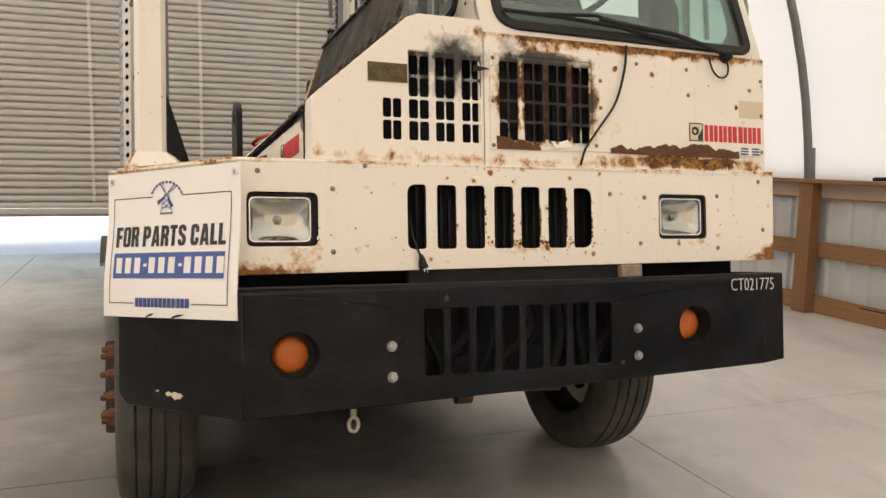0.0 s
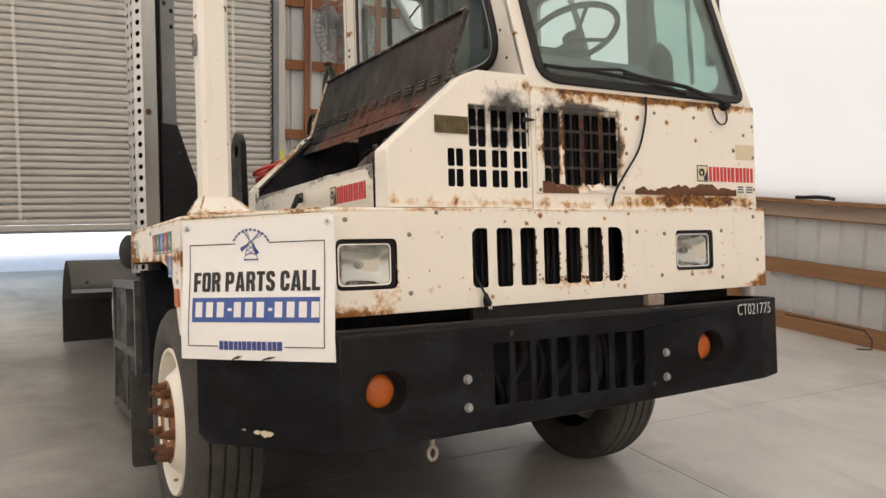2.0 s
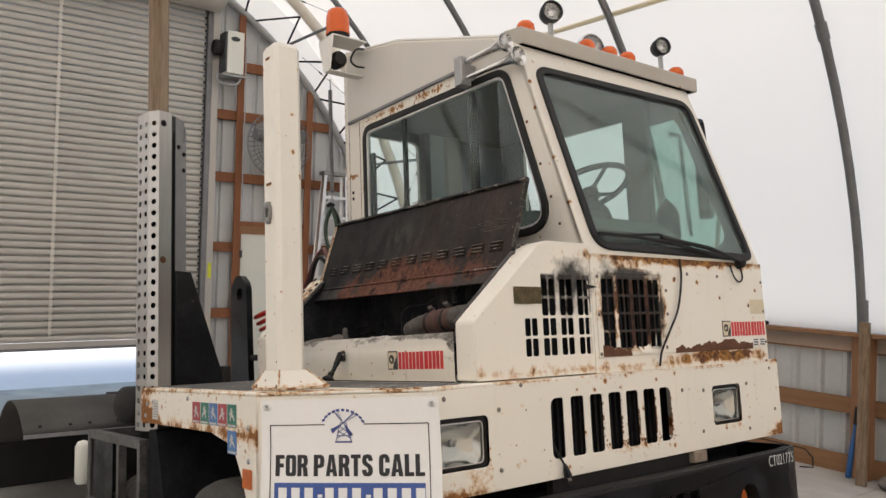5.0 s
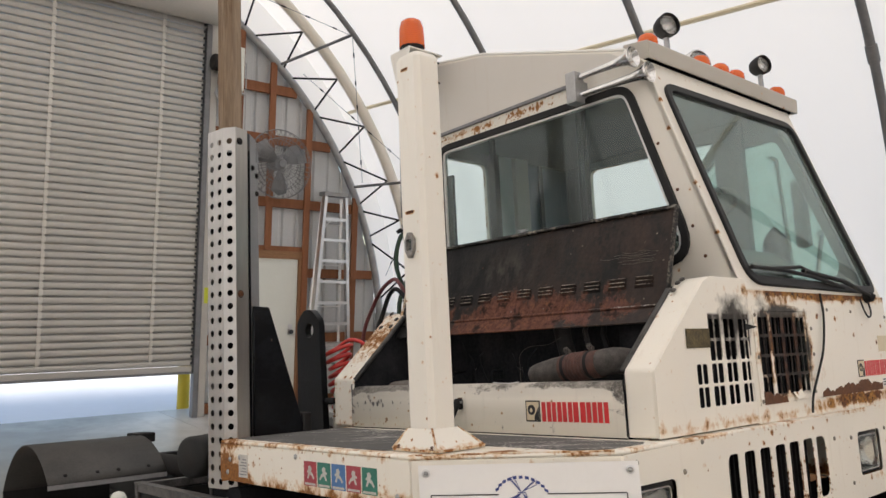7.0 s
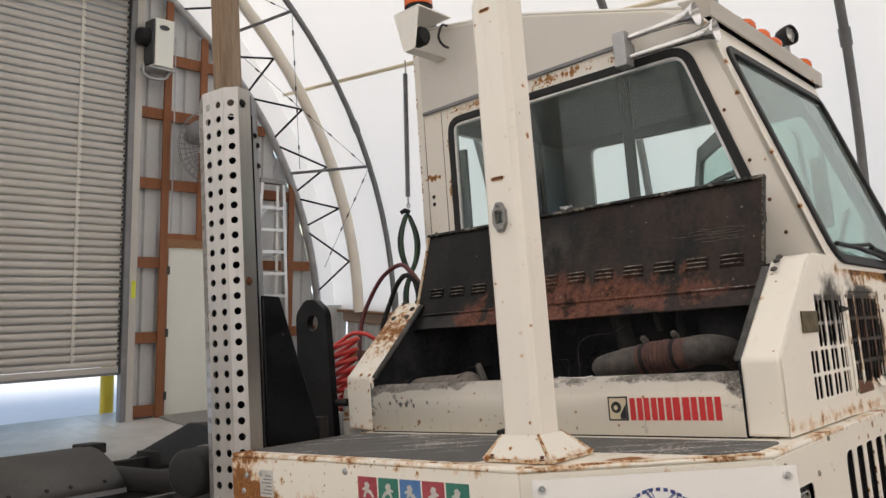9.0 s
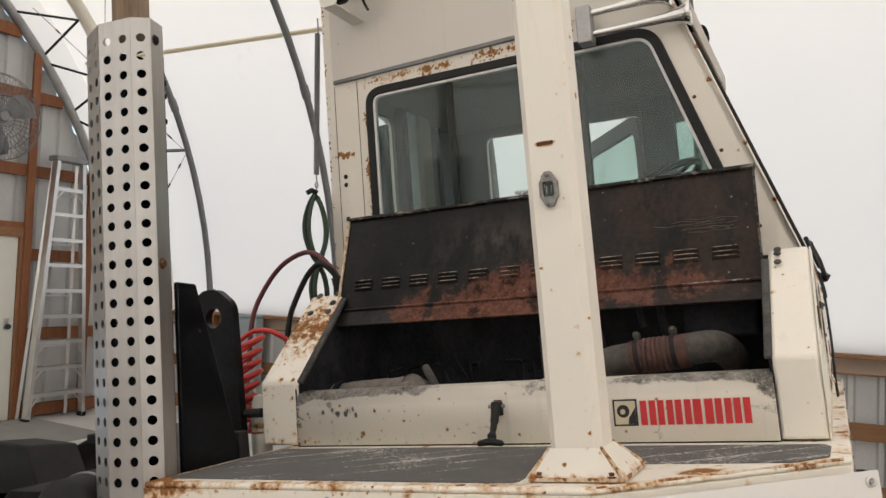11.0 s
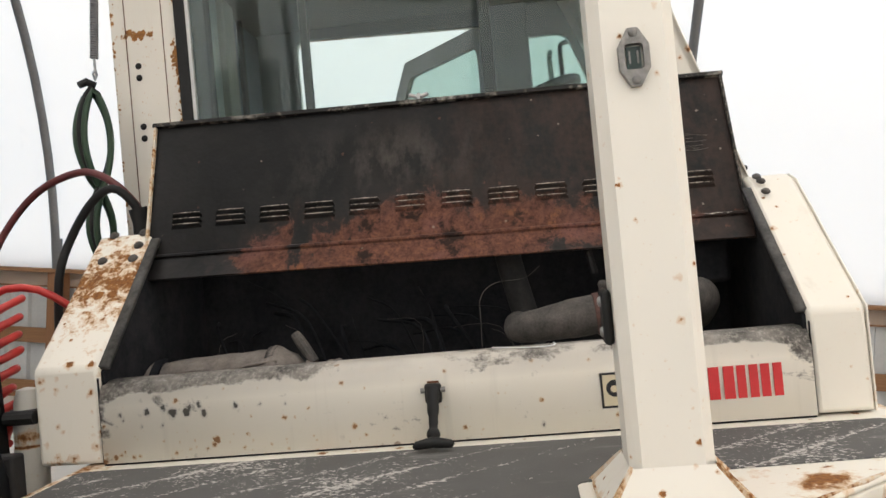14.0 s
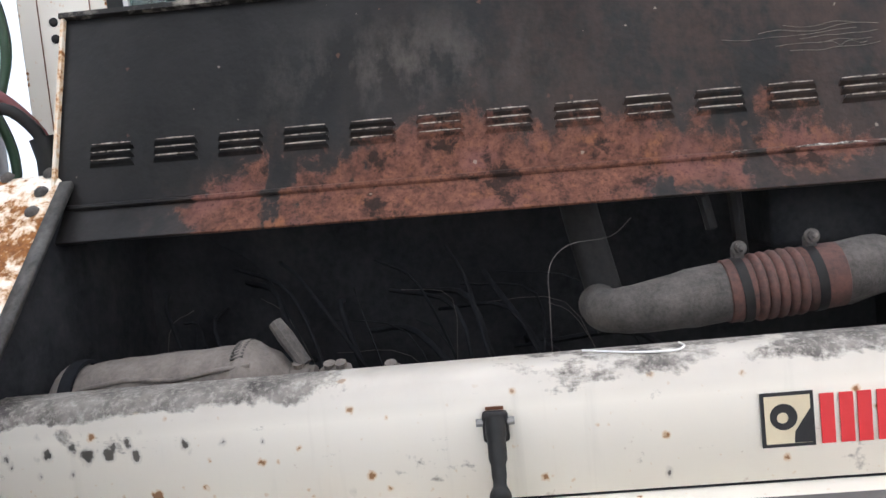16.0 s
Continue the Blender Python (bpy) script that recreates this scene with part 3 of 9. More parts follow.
def scorched_paint():
    """White paint scorched grey round the tops of the vents."""
    m = Mat("scorched_white_paint")
    n = m.math("ADD", m.math("MULTIPLY", m.noise(15, 7, 0.68, m.scaled((1, 1, 0.75)), 0.3), 0.8), m.math("MULTIPLY", m.noise(60, 4), 0.2))
    a = m.math("MULTIPLY", near(m, "X", -0.115, 0.150), near(m, "Z", 1.585, 0.110))
    a = m.math("MULTIPLY", m.math("POWER", a, 0.75), 0.95)
    top = m.math("MULTIPLY", near(m, "X", -0.150, 0.215), near(m, "Z", 1.50, 0.20))
    a = m.math("MAXIMUM", a, m.math("MULTIPLY", top, 0.42))
    b = m.math("MULTIPLY", near(m, "X", 0.235, 0.27), near(m, "Z", 1.614, 0.040))
    b = m.math("MAXIMUM", b, m.math("MULTIPLY", m.math("MULTIPLY", near(m, "X", 0.090, 0.075), near(m, "Z", 1.57, 0.20)), 0.80))
    b = m.math("MAXIMUM", b, m.math("MULTIPLY", m.math("MULTIPLY", near(m, "X", 0.424, 0.022), near(m, "Z", 1.47, 0.17)), 0.75))
    grid = None
    for cx_, hw, z0_, hz in LEFT_PAIRS + RIGHT_PAIRS:
        q = m.math("MULTIPLY", m.math("MULTIPLY", near(m, "X", cx_, hw), 7.0, clamp=True), m.math("MULTIPLY", near(m, "Z", z0_, hz), 9.0, clamp=True))
        grid = q if grid is None else m.math("MAXIMUM", grid, q)
    c = m.math("MULTIPLY", near(m, "X", 0.62, 0.95), near(m, "Z", 1.684, 0.042))
    v = m.math("ADD", n, m.math("MULTIPLY", m.math("MAXIMUM", a, b), 0.80))
    dark = m.ramp(v, (0.66, 0.0), (0.98, 1.0))
    r = m.math("ADD", n, m.math("MULTIPLY", c, 0.58))
    r = m.math("ADD", r, m.math("MULTIPLY", near(m, "Z", 1.243, 0.040), 0.17))
    d = m.math("MULTIPLY", m.math("MULTIPLY", near(m, "X", 0.232, 0.240), near(m, "Z", 1.468, 0.20)), 3.4, clamp=True)
    bare = m.math("MULTIPLY", near(m, "X", 0.135, 0.020), m.ramp(m.noise(10, 5, 0.65, m.scaled((1, 1, 0.45))), (0.40, 0.15), (0.60, 1.0)))
    d = m.math("MULTIPLY", d, m.math("SUBTRACT", 1.0, m.math("MULTIPLY", bare, 1.2), clamp=True))
    r = m.math("ADD", r, m.math("MULTIPLY", d, 0.42))
    e = m.math("MULTIPLY", near(m, "X", 0.84, 0.48), near(m, "Z", 1.270, 0.040))
    r = m.math("ADD", r, m.math("MULTIPLY", e, 0.45))
    sp, sph = spots(m, 30, 0.10)
    stain = m.math("MAXIMUM", m.ramp(r, (0.61, 0.0), (0.72, 1.0)), sph)
    core = m.math("MAXIMUM", m.ramp(r, (0.71, 0.0), (0.77, 1.0)), sp)
    tone = m.mix(m.math("MULTIPLY", m.noise(2.5, 5), 0.12), WHITE, (0.56, 0.50, 0.40))
    streak = m.noise(6, 4, 0.6, m.scaled((4, 4, 0.4)))
    tone = m.mix(m.math("MULTIPLY", m.math("SUBTRACT", streak, 0.62, clamp=True), 1.2), tone, (0.42, 0.33, 0.22))
    col = m.mix(m.math("MULTIPLY", stain, 0.7), tone, (0.54, 0.29, 0.09))
    fresh = m.mix(m.ramp(m.noise(18, 4, 0.6), (0.42, 0.0), (0.58, 1.0)), (0.16, 0.062, 0.024), (0.40, 0.19, 0.05))
    col = m.mix(core, col, m.mix(m.ramp(m.noise(60, 5, 0.7), (0.35, 0.0), (0.55, 1.0)), (0.03, 0.014, 0.010), fresh))
    col = m.mix(m.math("MULTIPLY", d, core), col, m.mix(m.ramp(m.noise(26, 5), (0.35, 0.0), (0.65, 1.0)), (0.014, 0.011, 0.010), (0.085, 0.036, 0.022)))
    col = m.mix(dark, col, m.mix(m.noise(22, 5), (0.012, 0.012, 0.012), (0.13, 0.125, 0.115)))
    grid = m.math("MULTIPLY", grid, m.ramp(n, (0.34, 0.35), (0.52, 1.0)))
    col = m.mix(grid, col, m.mix(m.noise(40, 4), (0.008, 0.0075, 0.0075), (0.060, 0.050, 0.044)))
    m.set(col, m.mix(m.math("MAXIMUM", core, dark), (0.45,) * 3, (0.9,) * 3), 0.0, 0.4)
    m.bump(m.math("MULTIPLY", m.math("MAXIMUM", core, dark), m.math("ADD", m.noise(70, 4), -1.2)), 0.45, 0.002)
    return m.m


scorched = scorched_paint()


# ---- shapes ----
def box(bm, x0, x1, y0, y1, z0, z1):
    v = [bm.verts.new(p) for p in ((x0, y0, z0), (x1, y0, z0), (x1, y1, z0), (x0, y1, z0), (x0, y0, z1), (x1, y0, z1), (x1, y1, z1), (x0, y1, z1))]
    for f in ((3, 2, 1, 0), (4, 5, 6, 7), (0, 1, 5, 4), (1, 2, 6, 5), (2, 3, 7, 6), (3, 0, 4, 7)):
        bm.faces.new([v[i] for i in f])
    return bm


def boxed(*a):
    return box(bmesh.new(), *a)


def ring_frame(d):
    d = Vector(d).normalized()
    a = Vector((0, 0, 1)) if abs(d.z) < 0.9 else Vector((1, 0, 0))
    u = d.cross(a).normalized()
    return u, d.cross(u).normalized()


def tube(bm, pts, r, seg=10, closed=False):
    """A round bar swept along points; r is one radius or one for each point."""
    pts = [Vector(p) for p in pts]
    n = len(pts)
    rad = r if isinstance(r, (list, tuple)) else [r] * n
    rings, u = [], None
    for i, p in enumerate(pts):
        a, b = pts[max(i - 1, 0)], pts[min(i + 1, n - 1)]
        if closed:
            a, b = pts[i - 1], pts[(i + 1) % n]
        d = (b - a).normalized()
        if u is None:
            u = ring_frame(d)[0]
        u = (u - d * u.dot(d)).normalized()
        w = d.cross(u)
        rings.append([bm.verts.new(p + (u * math.cos(t) + w * math.sin(t)) * rad[i]) for t in (2 * math.pi * k / seg for k in range(seg))])
    for i in range(n if closed else n - 1):
        a, b = rings[i], rings[(i + 1) % n]
        for k in range(seg):
            bm.faces.new((a[k], a[(k + 1) % seg], b[(k + 1) % seg], b[k]))
    if not closed:
        bm.faces.new(rings[0][::-1])
        bm.faces.new(rings[-1])
    return bm


def curve(pts, n=4):
    """A smooth line through the points."""
    p = [Vector(q) for q in pts]
    p = [p[0] * 2 - p[1]] + p + [p[-1] * 2 - p[-2]]
    out = []
    for a, b, c, d in zip(p, p[1:], p[2:], p[3:]):
        for k in range(n):
            t = k / n
            out.append(0.5 * (2 * b + (c - a) * t + (2 * a - 5 * b + 4 * c - d) * t * t + (3 * b - a - 3 * c + d) * t ** 3))
    return out + [p[-2]]


def lathe(bm, origin, direction, profile, seg=32):
    """Turn (distance along, radius) pairs about an axis."""
    o, d = Vector(origin), Vector(direction).normalized()
    u, w = ring_frame(d)
    rings = []
    for a, r in profile:
        if r < 1e-5:
            rings.append([bm.verts.new(o + d * a)])
        else:
            rings.append([bm.verts.new(o + d * a + (u * math.cos(t) + w * math.sin(t)) * r) for t in (2 * math.pi * k / seg for k in range(seg))])
    for a, b in zip(rings, rings[1:]):
        for k in range(seg):
            j = (k + 1) % seg
            if len(a) == 1 and len(b) > 1:
                bm.faces.new((a[0], b[j], b[k]))
            elif len(b) == 1 and len(a) > 1:
                bm.faces.new((a[k], a[j], b[0]))
            elif len(a) > 1:
                bm.faces.new((a[k], a[j], b[j], b[k]))
    return bm


AXES = {
    "xz": lambda u, v, d: (u, d, v),
    "yz": lambda u, v, d: (d, u, v),
    "xy": lambda u, v, d: (u, v, d),
}


def slab(outer, holes, plane, d0, d1, bm=None):
    """A plate with holes, between two depths of a plane (a name in AXES, or a function of u, v, depth)."""
    put = AXES[plane] if isinstance(plane, str) else plane
    b = bmesh.new()
    edges = []
    for loop in (outer, *holes):
        vs = [b.verts.new((u, v, 0)) for u, v in loop]
        edges += [b.edges.new((vs[i], vs[(i + 1) % len(vs)])) for i in range(len(vs))]
    bmesh.ops.triangle_fill(b, edges=edges, use_beauty=True)
    bmesh.ops.recalc_face_normals(b, faces=b.faces)
    got = bmesh.ops.extrude_face_region(b, geom=b.faces[:])["geom"]
    far = {e for e in got if isinstance(e, bmesh.types.BMVert)}
    for v in b.verts:
        v.co = put(v.co.x, v.co.y, d1 if v in far else d0)
    bmesh.ops.recalc_face_normals(b, faces=b.faces)
    if bm is None:
        return b
    merge(bm, b)
    return bm


def merge(bm, other):
    seen = {v: bm.verts.new(v.co) for v in other.verts}
    for f in other.faces:
        bm.faces.new([seen[v] for v in f.verts])
    other.free()


def rounded(pts, r, n=5):
    """A polygon with its corners rounded; r is one radius or one for each corner."""
    out, k = [], len(pts)
    for i in range(k):
        rad = r[i] if isinstance(r, (list, tuple)) else r
        p, a, b = Vector(pts[i]), Vector(pts[i - 1]), Vector(pts[(i + 1) % k])
        da, db = (a - p).normalized(), (b - p).normalized()
        if rad <= 0:
            out.append(tuple(p))
            continue
        half = da.angle(db) / 2
        t = min(rad / math.tan(half), (a - p).length * 0.49, (b - p).length * 0.49)
        q0, q1 = p + da * t, p + db * t
        for j in range(n + 1):
            s = j / n
            out.append(tuple((1 - s) ** 2 * q0 + 2 * s * (1 - s) * p + s * s * q1))
    return out


def rect(x0, y0, x1, y1, r=0.0, n=4):
    pts = [(x0, y0), (x1, y0), (x1, y1), (x0, y1)]
    return rounded(pts, r, n) if r else pts


def disc(x, y, r, n=24):
    return [(x + r * math.cos(2 * math.pi * k / n), y + r * math.sin(2 * math.pi * k / n)) for k in range(n)]


def inset(pts, d):
    """A convex outline, moved inwards by d."""
    k, out = len(pts), []
    area = sum(pts[i - 1][0] * pts[i][1] - pts[i][0] * pts[i - 1][1] for i in range(k))
    s = 1 if area > 0 else -1
    for i in range(k):
        p, a, b = Vector(pts[i]), Vector(pts[i - 1]), Vector(pts[(i + 1) % k])
        e0, e1 = (p - a), (b - p)
        if e0.length < 1e-7 or e1.length < 1e-7:
            out.append(tuple(p))
            continue
        n0, n1 = Vector((-e0.y, e0.x)).normalized() * s, Vector((-e1.y, e1.x)).normalized() * s
        m = (n0 + n1).normalized()
        out.append(tuple(p + m * d / max(0.3, m.dot(n0))))
    return out


def sheet(bm, profile, start, end, plane):
    """An open profile of (u, v) drawn along the third axis, as a thin sheet without thickness."""
    put = AXES[plane]
    a = [bm.verts.new(put(u, v, start)) for u, v in profile]
    b = [bm.verts.new(put(u, v, end)) for u, v in profile]
    for i in range(len(profile) - 1):
        bm.faces.new((a[i], a[i + 1], b[i + 1], b[i]))
    return bm


ORIGIN = {}


def finish(me, bm, material, smooth, org=(0, 0, 0)):
    bmesh.ops.translate(bm, verts=bm.verts, vec=-Vector(org))
    bmesh.ops.recalc_face_normals(bm, faces=bm.faces)
    bm.to_mesh(me)
    bm.free()
    for m in (material if isinstance(material, (list, tuple)) else [material]):
        me.materials.append(m)
    if smooth:
        me.polygons.foreach_set("use_smooth", [True] * len(me.polygons))
        me.set_sharp_from_angle(angle=radians(smooth))


def bevelled(ob, width, segments=2):
    mod = ob.modifiers.new("bevel", "BEVEL")
    mod.width, mod.segments, mod.limit_method, mod.angle_limit = width, segments, "ANGLE", radians(40)
    return ob


def thicken(ob, t, offset=0.0):
    mod = ob.modifiers.new("solidify", "SOLIDIFY")
    mod.thickness, mod.offset = t, offset
    return ob


def thing(name, org, label, category, group="", m=None, kind=""):
    """An Empty at org, in the axes m, that parents the parts of one thing."""
    ob = new(name)
    ob.empty_display_size = 0.1
    ob.matrix_basis = (m or Matrix()) @ Matrix.Translation(org)
    ORIGIN[ob] = Vector(org)
    return tagged(ob, label, category, group, kind)


def part(name, bm, material, parent, label="", smooth=35, bevel=0.0, thick=0.0, seg=2):
    """One mesh under a thing or a part; bm is in the axes of the thing, and is used up."""
    org = ORIGIN[parent]
    me = bpy.data.meshes.new(name)
    finish(me, bm, material, smooth, org)
    ob = new(name, me)
    ob.parent = parent
    ORIGIN[ob] = org
    if thick:
        thicken(ob, thick)
    if bevel:
        bevelled(ob, bevel, seg)
    return tagged(ob, label)


def solo(name, bm, material, org, label, category, group="", m=None, kind="", smooth=35, bevel=0.0, thick=0.0):
    """A thing of one mesh."""
    me = bpy.data.meshes.new(name)
    finish(me, bm, material, smooth, org)
    ob = new(name, me)
    ob.matrix_basis = (m or Matrix()) @ Matrix.Translation(org)
    ORIGIN[ob] = Vector(org)
    if thick:
        thicken(ob, thick)
    if bevel:
        bevelled(ob, bevel)
    return tagged(ob, label, category, group, kind)


def repeat(name, source, parent, m, label=""):
    """Another piece on the mesh of a first one."""
    ob = new(name, source.data)
    ob.parent, ob.matrix_basis = parent, m
    for mod in source.modifiers:
        if mod.type == "BEVEL":
            bevelled(ob, mod.width, mod.segments)
    return tagged(ob, label)


def words(text, size, plane, depth, u, v, squeeze=1.0, weight=0.0, thick=0.0015, spacing=1.0):
    """Lettering as a mesh, with its lower left corner at (u, v) of a plane."""
    put = AXES[plane] if isinstance(plane, str) else plane
    cu = bpy.data.curves.new("text", "FONT")
    cu.body, cu.size, cu.offset, cu.extrude = text, size, weight, thick
    cu.resolution_u, cu.space_character = 3, spacing
    ob = bpy.data.objects.new("text", cu)
    scene.collection.objects.link(ob)
    me = bpy.data.meshes.new_from_object(ob.evaluated_get(bpy.context.evaluated_depsgraph_get()))
    bm = bmesh.new()
    bm.from_mesh(me)
    lo = min(p.co.x for p in bm.verts)
    base = min(p.co.y for p in bm.verts)
    for p in bm.verts:
        p.co = put(u + (p.co.x - lo) * squeeze, v + p.co.y - base, depth + p.co.z)
    bpy.data.objects.remove(ob)
    bpy.data.curves.remove(cu)
    bpy.data.meshes.remove(me)
    return bm


# ---- the building ----
CX, CZ, HOOP = -1.01, 0.81, 5.60
END, BACK, SIDE = 8.40, -9.0, 4.62
FAR = 2 * CX - SIDE
PONY = 1.23


def arc(r, a0, a1, n, y, cz=CZ):
    return [(CX + r * math.cos(a), y, cz + r * math.sin(a)) for a in (a0 + (a1 - a0) * k / n for k in range(n + 1))]


LOW = math.asin((PONY - CZ) / HOOP)

ground = boxed(-80, 80, END + 0.001, 90, -0.22, -0.035)
box(ground, -80, 80, -90, BACK - 0.3, -0.22, -0.035)
box(ground, -80, FAR - 0.3, BACK - 0.3, END + 0.001, -0.22, -0.035)
box(ground, SIDE + 0.3, 80, BACK - 0.3, END + 0.001, -0.22, -0.035)
solo("ground", ground, yard, (0, 0, 0), "pale bright yard outside the building", "ground", kind="structure", smooth=0)

floor = thing("floor", (0, 0, 0), "smooth grey concrete floor with saw-cut joints", "floor", kind="structure")
part("floor_base", boxed(FAR - 0.3, SIDE + 0.3, BACK - 0.3, END + 0.6, -0.2, -0.012), soot, floor, "dark joint bed")
XJ = [FAR - 0.3, -6.1, -2.48, 1.14, SIDE + 0.3]
YJ = [BACK - 0.3, -6.1, -2.5, 1.1, 4.7, END + 0.6]
for x0, x1 in zip(XJ, XJ[1:]):
    for y0, y1 in zip(YJ, YJ[1:]):
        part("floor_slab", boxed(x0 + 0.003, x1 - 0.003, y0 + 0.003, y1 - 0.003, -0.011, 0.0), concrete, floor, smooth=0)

# fabric roof, its hoops and its straps
skin = bmesh.new()
rows = []
NS, YS = 56, [BACK - 0.2 + k * (END + 0.42 - BACK) / 30 for k in range(31)]
for y in YS:
    rows.append([skin.verts.new(p) for p in arc(HOOP + 0.07, LOW - 0.03, math.pi - LOW + 0.03, NS, y)])
for a, b in zip(rows, rows[1:]):
    for k in range(NS):
        skin.faces.new((a[k], a[k + 1], b[k + 1], b[k]))
solo("ceiling", skin, fabric, (CX, 0, 0), "taut white translucent fabric roof", "ceiling", kind="structure", smooth=60)

HOOPS = [-6.20, -4.22, -2.25, -0.26, 1.34, 3.28, 5.30, 7.22]
for y in HOOPS:
    h = thing("hoop", (CX, y, PONY), "curved galvanised steel roof hoop on the low side walls", "roof hoop", "roof hoops", kind="structure")
    part("hoop_tube", tube(bmesh.new(), arc(HOOP, LOW, math.pi - LOW, 48, y), 0.037, 10), hoop_steel, h, smooth=60)
    for s in (0, 1):
        x = SIDE - 0.03 if s == 0 else FAR + 0.03
        part("hoop_sleeve", tube(bmesh.new(), [(x, y, PONY), (x - 0.02 * (1 - 2 * s), y, PONY + 0.28)], 0.046, 10), hoop_steel, h, smooth=60)
    part("hoop_collar", tube(bmesh.new(), arc(HOOP, 0.52, 0.545, 2, y), 0.047, 10), hoop_steel, h, smooth=60)

for a in (0.640, 1.35, 1.80, 2.50):
    c, s = math.cos(a), math.sin(a)
    solo("fabric_strap", tube(bmesh.new(), [(CX + (HOOP + 0.045) * c, BACK, CZ + (HOOP + 0.045) * s), (CX + (HOOP + 0.045) * c, END, CZ + (HOOP + 0.045) * s)], 0.024, 6),
         cream, (CX + HOOP * c, 0, CZ + HOOP * s), "pale strap running along under the fabric roof", "strap", "fabric straps", kind="structure")

# bracing between the last hoop and the end wall
big = thing("white_arch", (CX, 7.82, PONY), "thick white tubular arch beside the end wall", "arch", kind="structure")
part("arch_tube", tube(bmesh.new(), arc(HOOP - 0.12, LOW, math.pi - LOW, 48, 7.82), 0.075, 12), plain("white_arch_paint", (0.70, 0.64, 0.54), (0.78, 0.73, 0.64), 0.5, scale=3), big, smooth=60)
edge_at = lambda a: Vector((CX + (HOOP - 0.42) * math.cos(a), END - 0.06, CZ - 0.12 + (HOOP - 0.42) * math.sin(a)))
arch_at = lambda a: Vector((CX + (HOOP - 0.20) * math.cos(a), 7.84, CZ + (HOOP - 0.20) * math.sin(a)))
hoop_at = lambda a: Vector((CX + HOOP * math.cos(a), 7.22, CZ + HOOP * math.sin(a)))
VEES = [(1.24, 1.17, 1.13), (1.11, 1.03, 0.99), (0.965, 0.885, 0.85), (0.824, 0.744, 0.715), (0.701, 0.607, 0.582), (0.566, 0.454, 0.43), (0.414, 0.345, 0.335), (0.323, 0.207, 0.153)]
for a, b, c in VEES:
    br = thing("brace", tuple(edge_at(a)), "thin black steel vee brace of the end bay", "brace", "end bay braces", kind="structure")
    part("strut", tube(bmesh.new(), [edge_at(a), arch_at(b)], 0.014, 8), black_steel, br, smooth=60)
    part("strut", tube(bmesh.new(), [arch_at(b), edge_at(c)], 0.014, 8), black_steel, br, smooth=60)
for a, b in ((0.866, 0.821), (0.484, 0.434)):
    br = thing("purlin", tuple(edge_at(a)), "grey steel strut between the last hoop and the end wall", "strut", "end bay struts", kind="structure")
    part("bar", tube(bmesh.new(), [edge_at(a), hoop_at(b)], 0.02, 8), hoop_steel, br, smooth=60)
for (r0, a0, y0), (r1, a1, y1) in (((HOOP, 0.43, 7.22), (HOOP - 0.4, 0.20, 8.1)), ((HOOP, 0.43, 7.22), (HOOP - 0.4, 0.80, 8.1)), ((HOOP, 0.82, 7.22), (HOOP - 0.4, 0.47, 8.1)), ((HOOP, 0.82, 7.22), (HOOP - 0.4, 1.15, 8.1))):
    P = [Vector((CX + (r - 0.03) * math.cos(a), y, CZ + (r - 0.03) * math.sin(a))) for r, a, y in ((r0, a0, y0), (r1, a1, y1))]
    w = thing("tension_wire", P[0], "thin bracing wire with small turnbuckles in the end bay", "wire", "bracing wires", kind="structure")
    part("wire", tube(bmesh.new(), P, 0.004, 6), grey_steel, w)
    for k in (0.12, 0.3, 0.46, 0.6, 0.85):
        m = P[0].lerp(P[1], k)
        e = (P[1] - P[0]).normalized() * 0.05
        part("turnbuckle", tube(bmesh.new(), [m - e * 0.6, m + e * 0.6], 0.010, 8), black_steel, w)


def ribbed(bm, u0, u1, v0, v1, put, depth=0.03, pitch=0.23):
    """Ribbed cladding: flat pans with narrow trapezoid ribs, upright."""
    prof, u = [], u0
    while u < u1:
        for du, d in ((0.0, 0.0), (pitch - 0.075, 0.0), (pitch - 0.055, depth), (pitch - 0.02, depth)):
            if u + du < u1:
                prof.append((u + du, d))
        u += pitch
    prof.append((u1, 0.0))
    lo, hi = (v0 if callable(v0) else lambda q: v0), (v1 if callable(v1) else lambda q: v1)
    a = [bm.verts.new(put(u, lo(u), d)) for u, d in prof]
    b = [bm.verts.new(put(u, max(lo(u) + 0.001, hi(u)), d)) for u, d in prof]
    for i in range(len(prof) - 1):
        bm.faces.new((a[i], a[i + 1], b[i + 1], b[i]))
    return bm


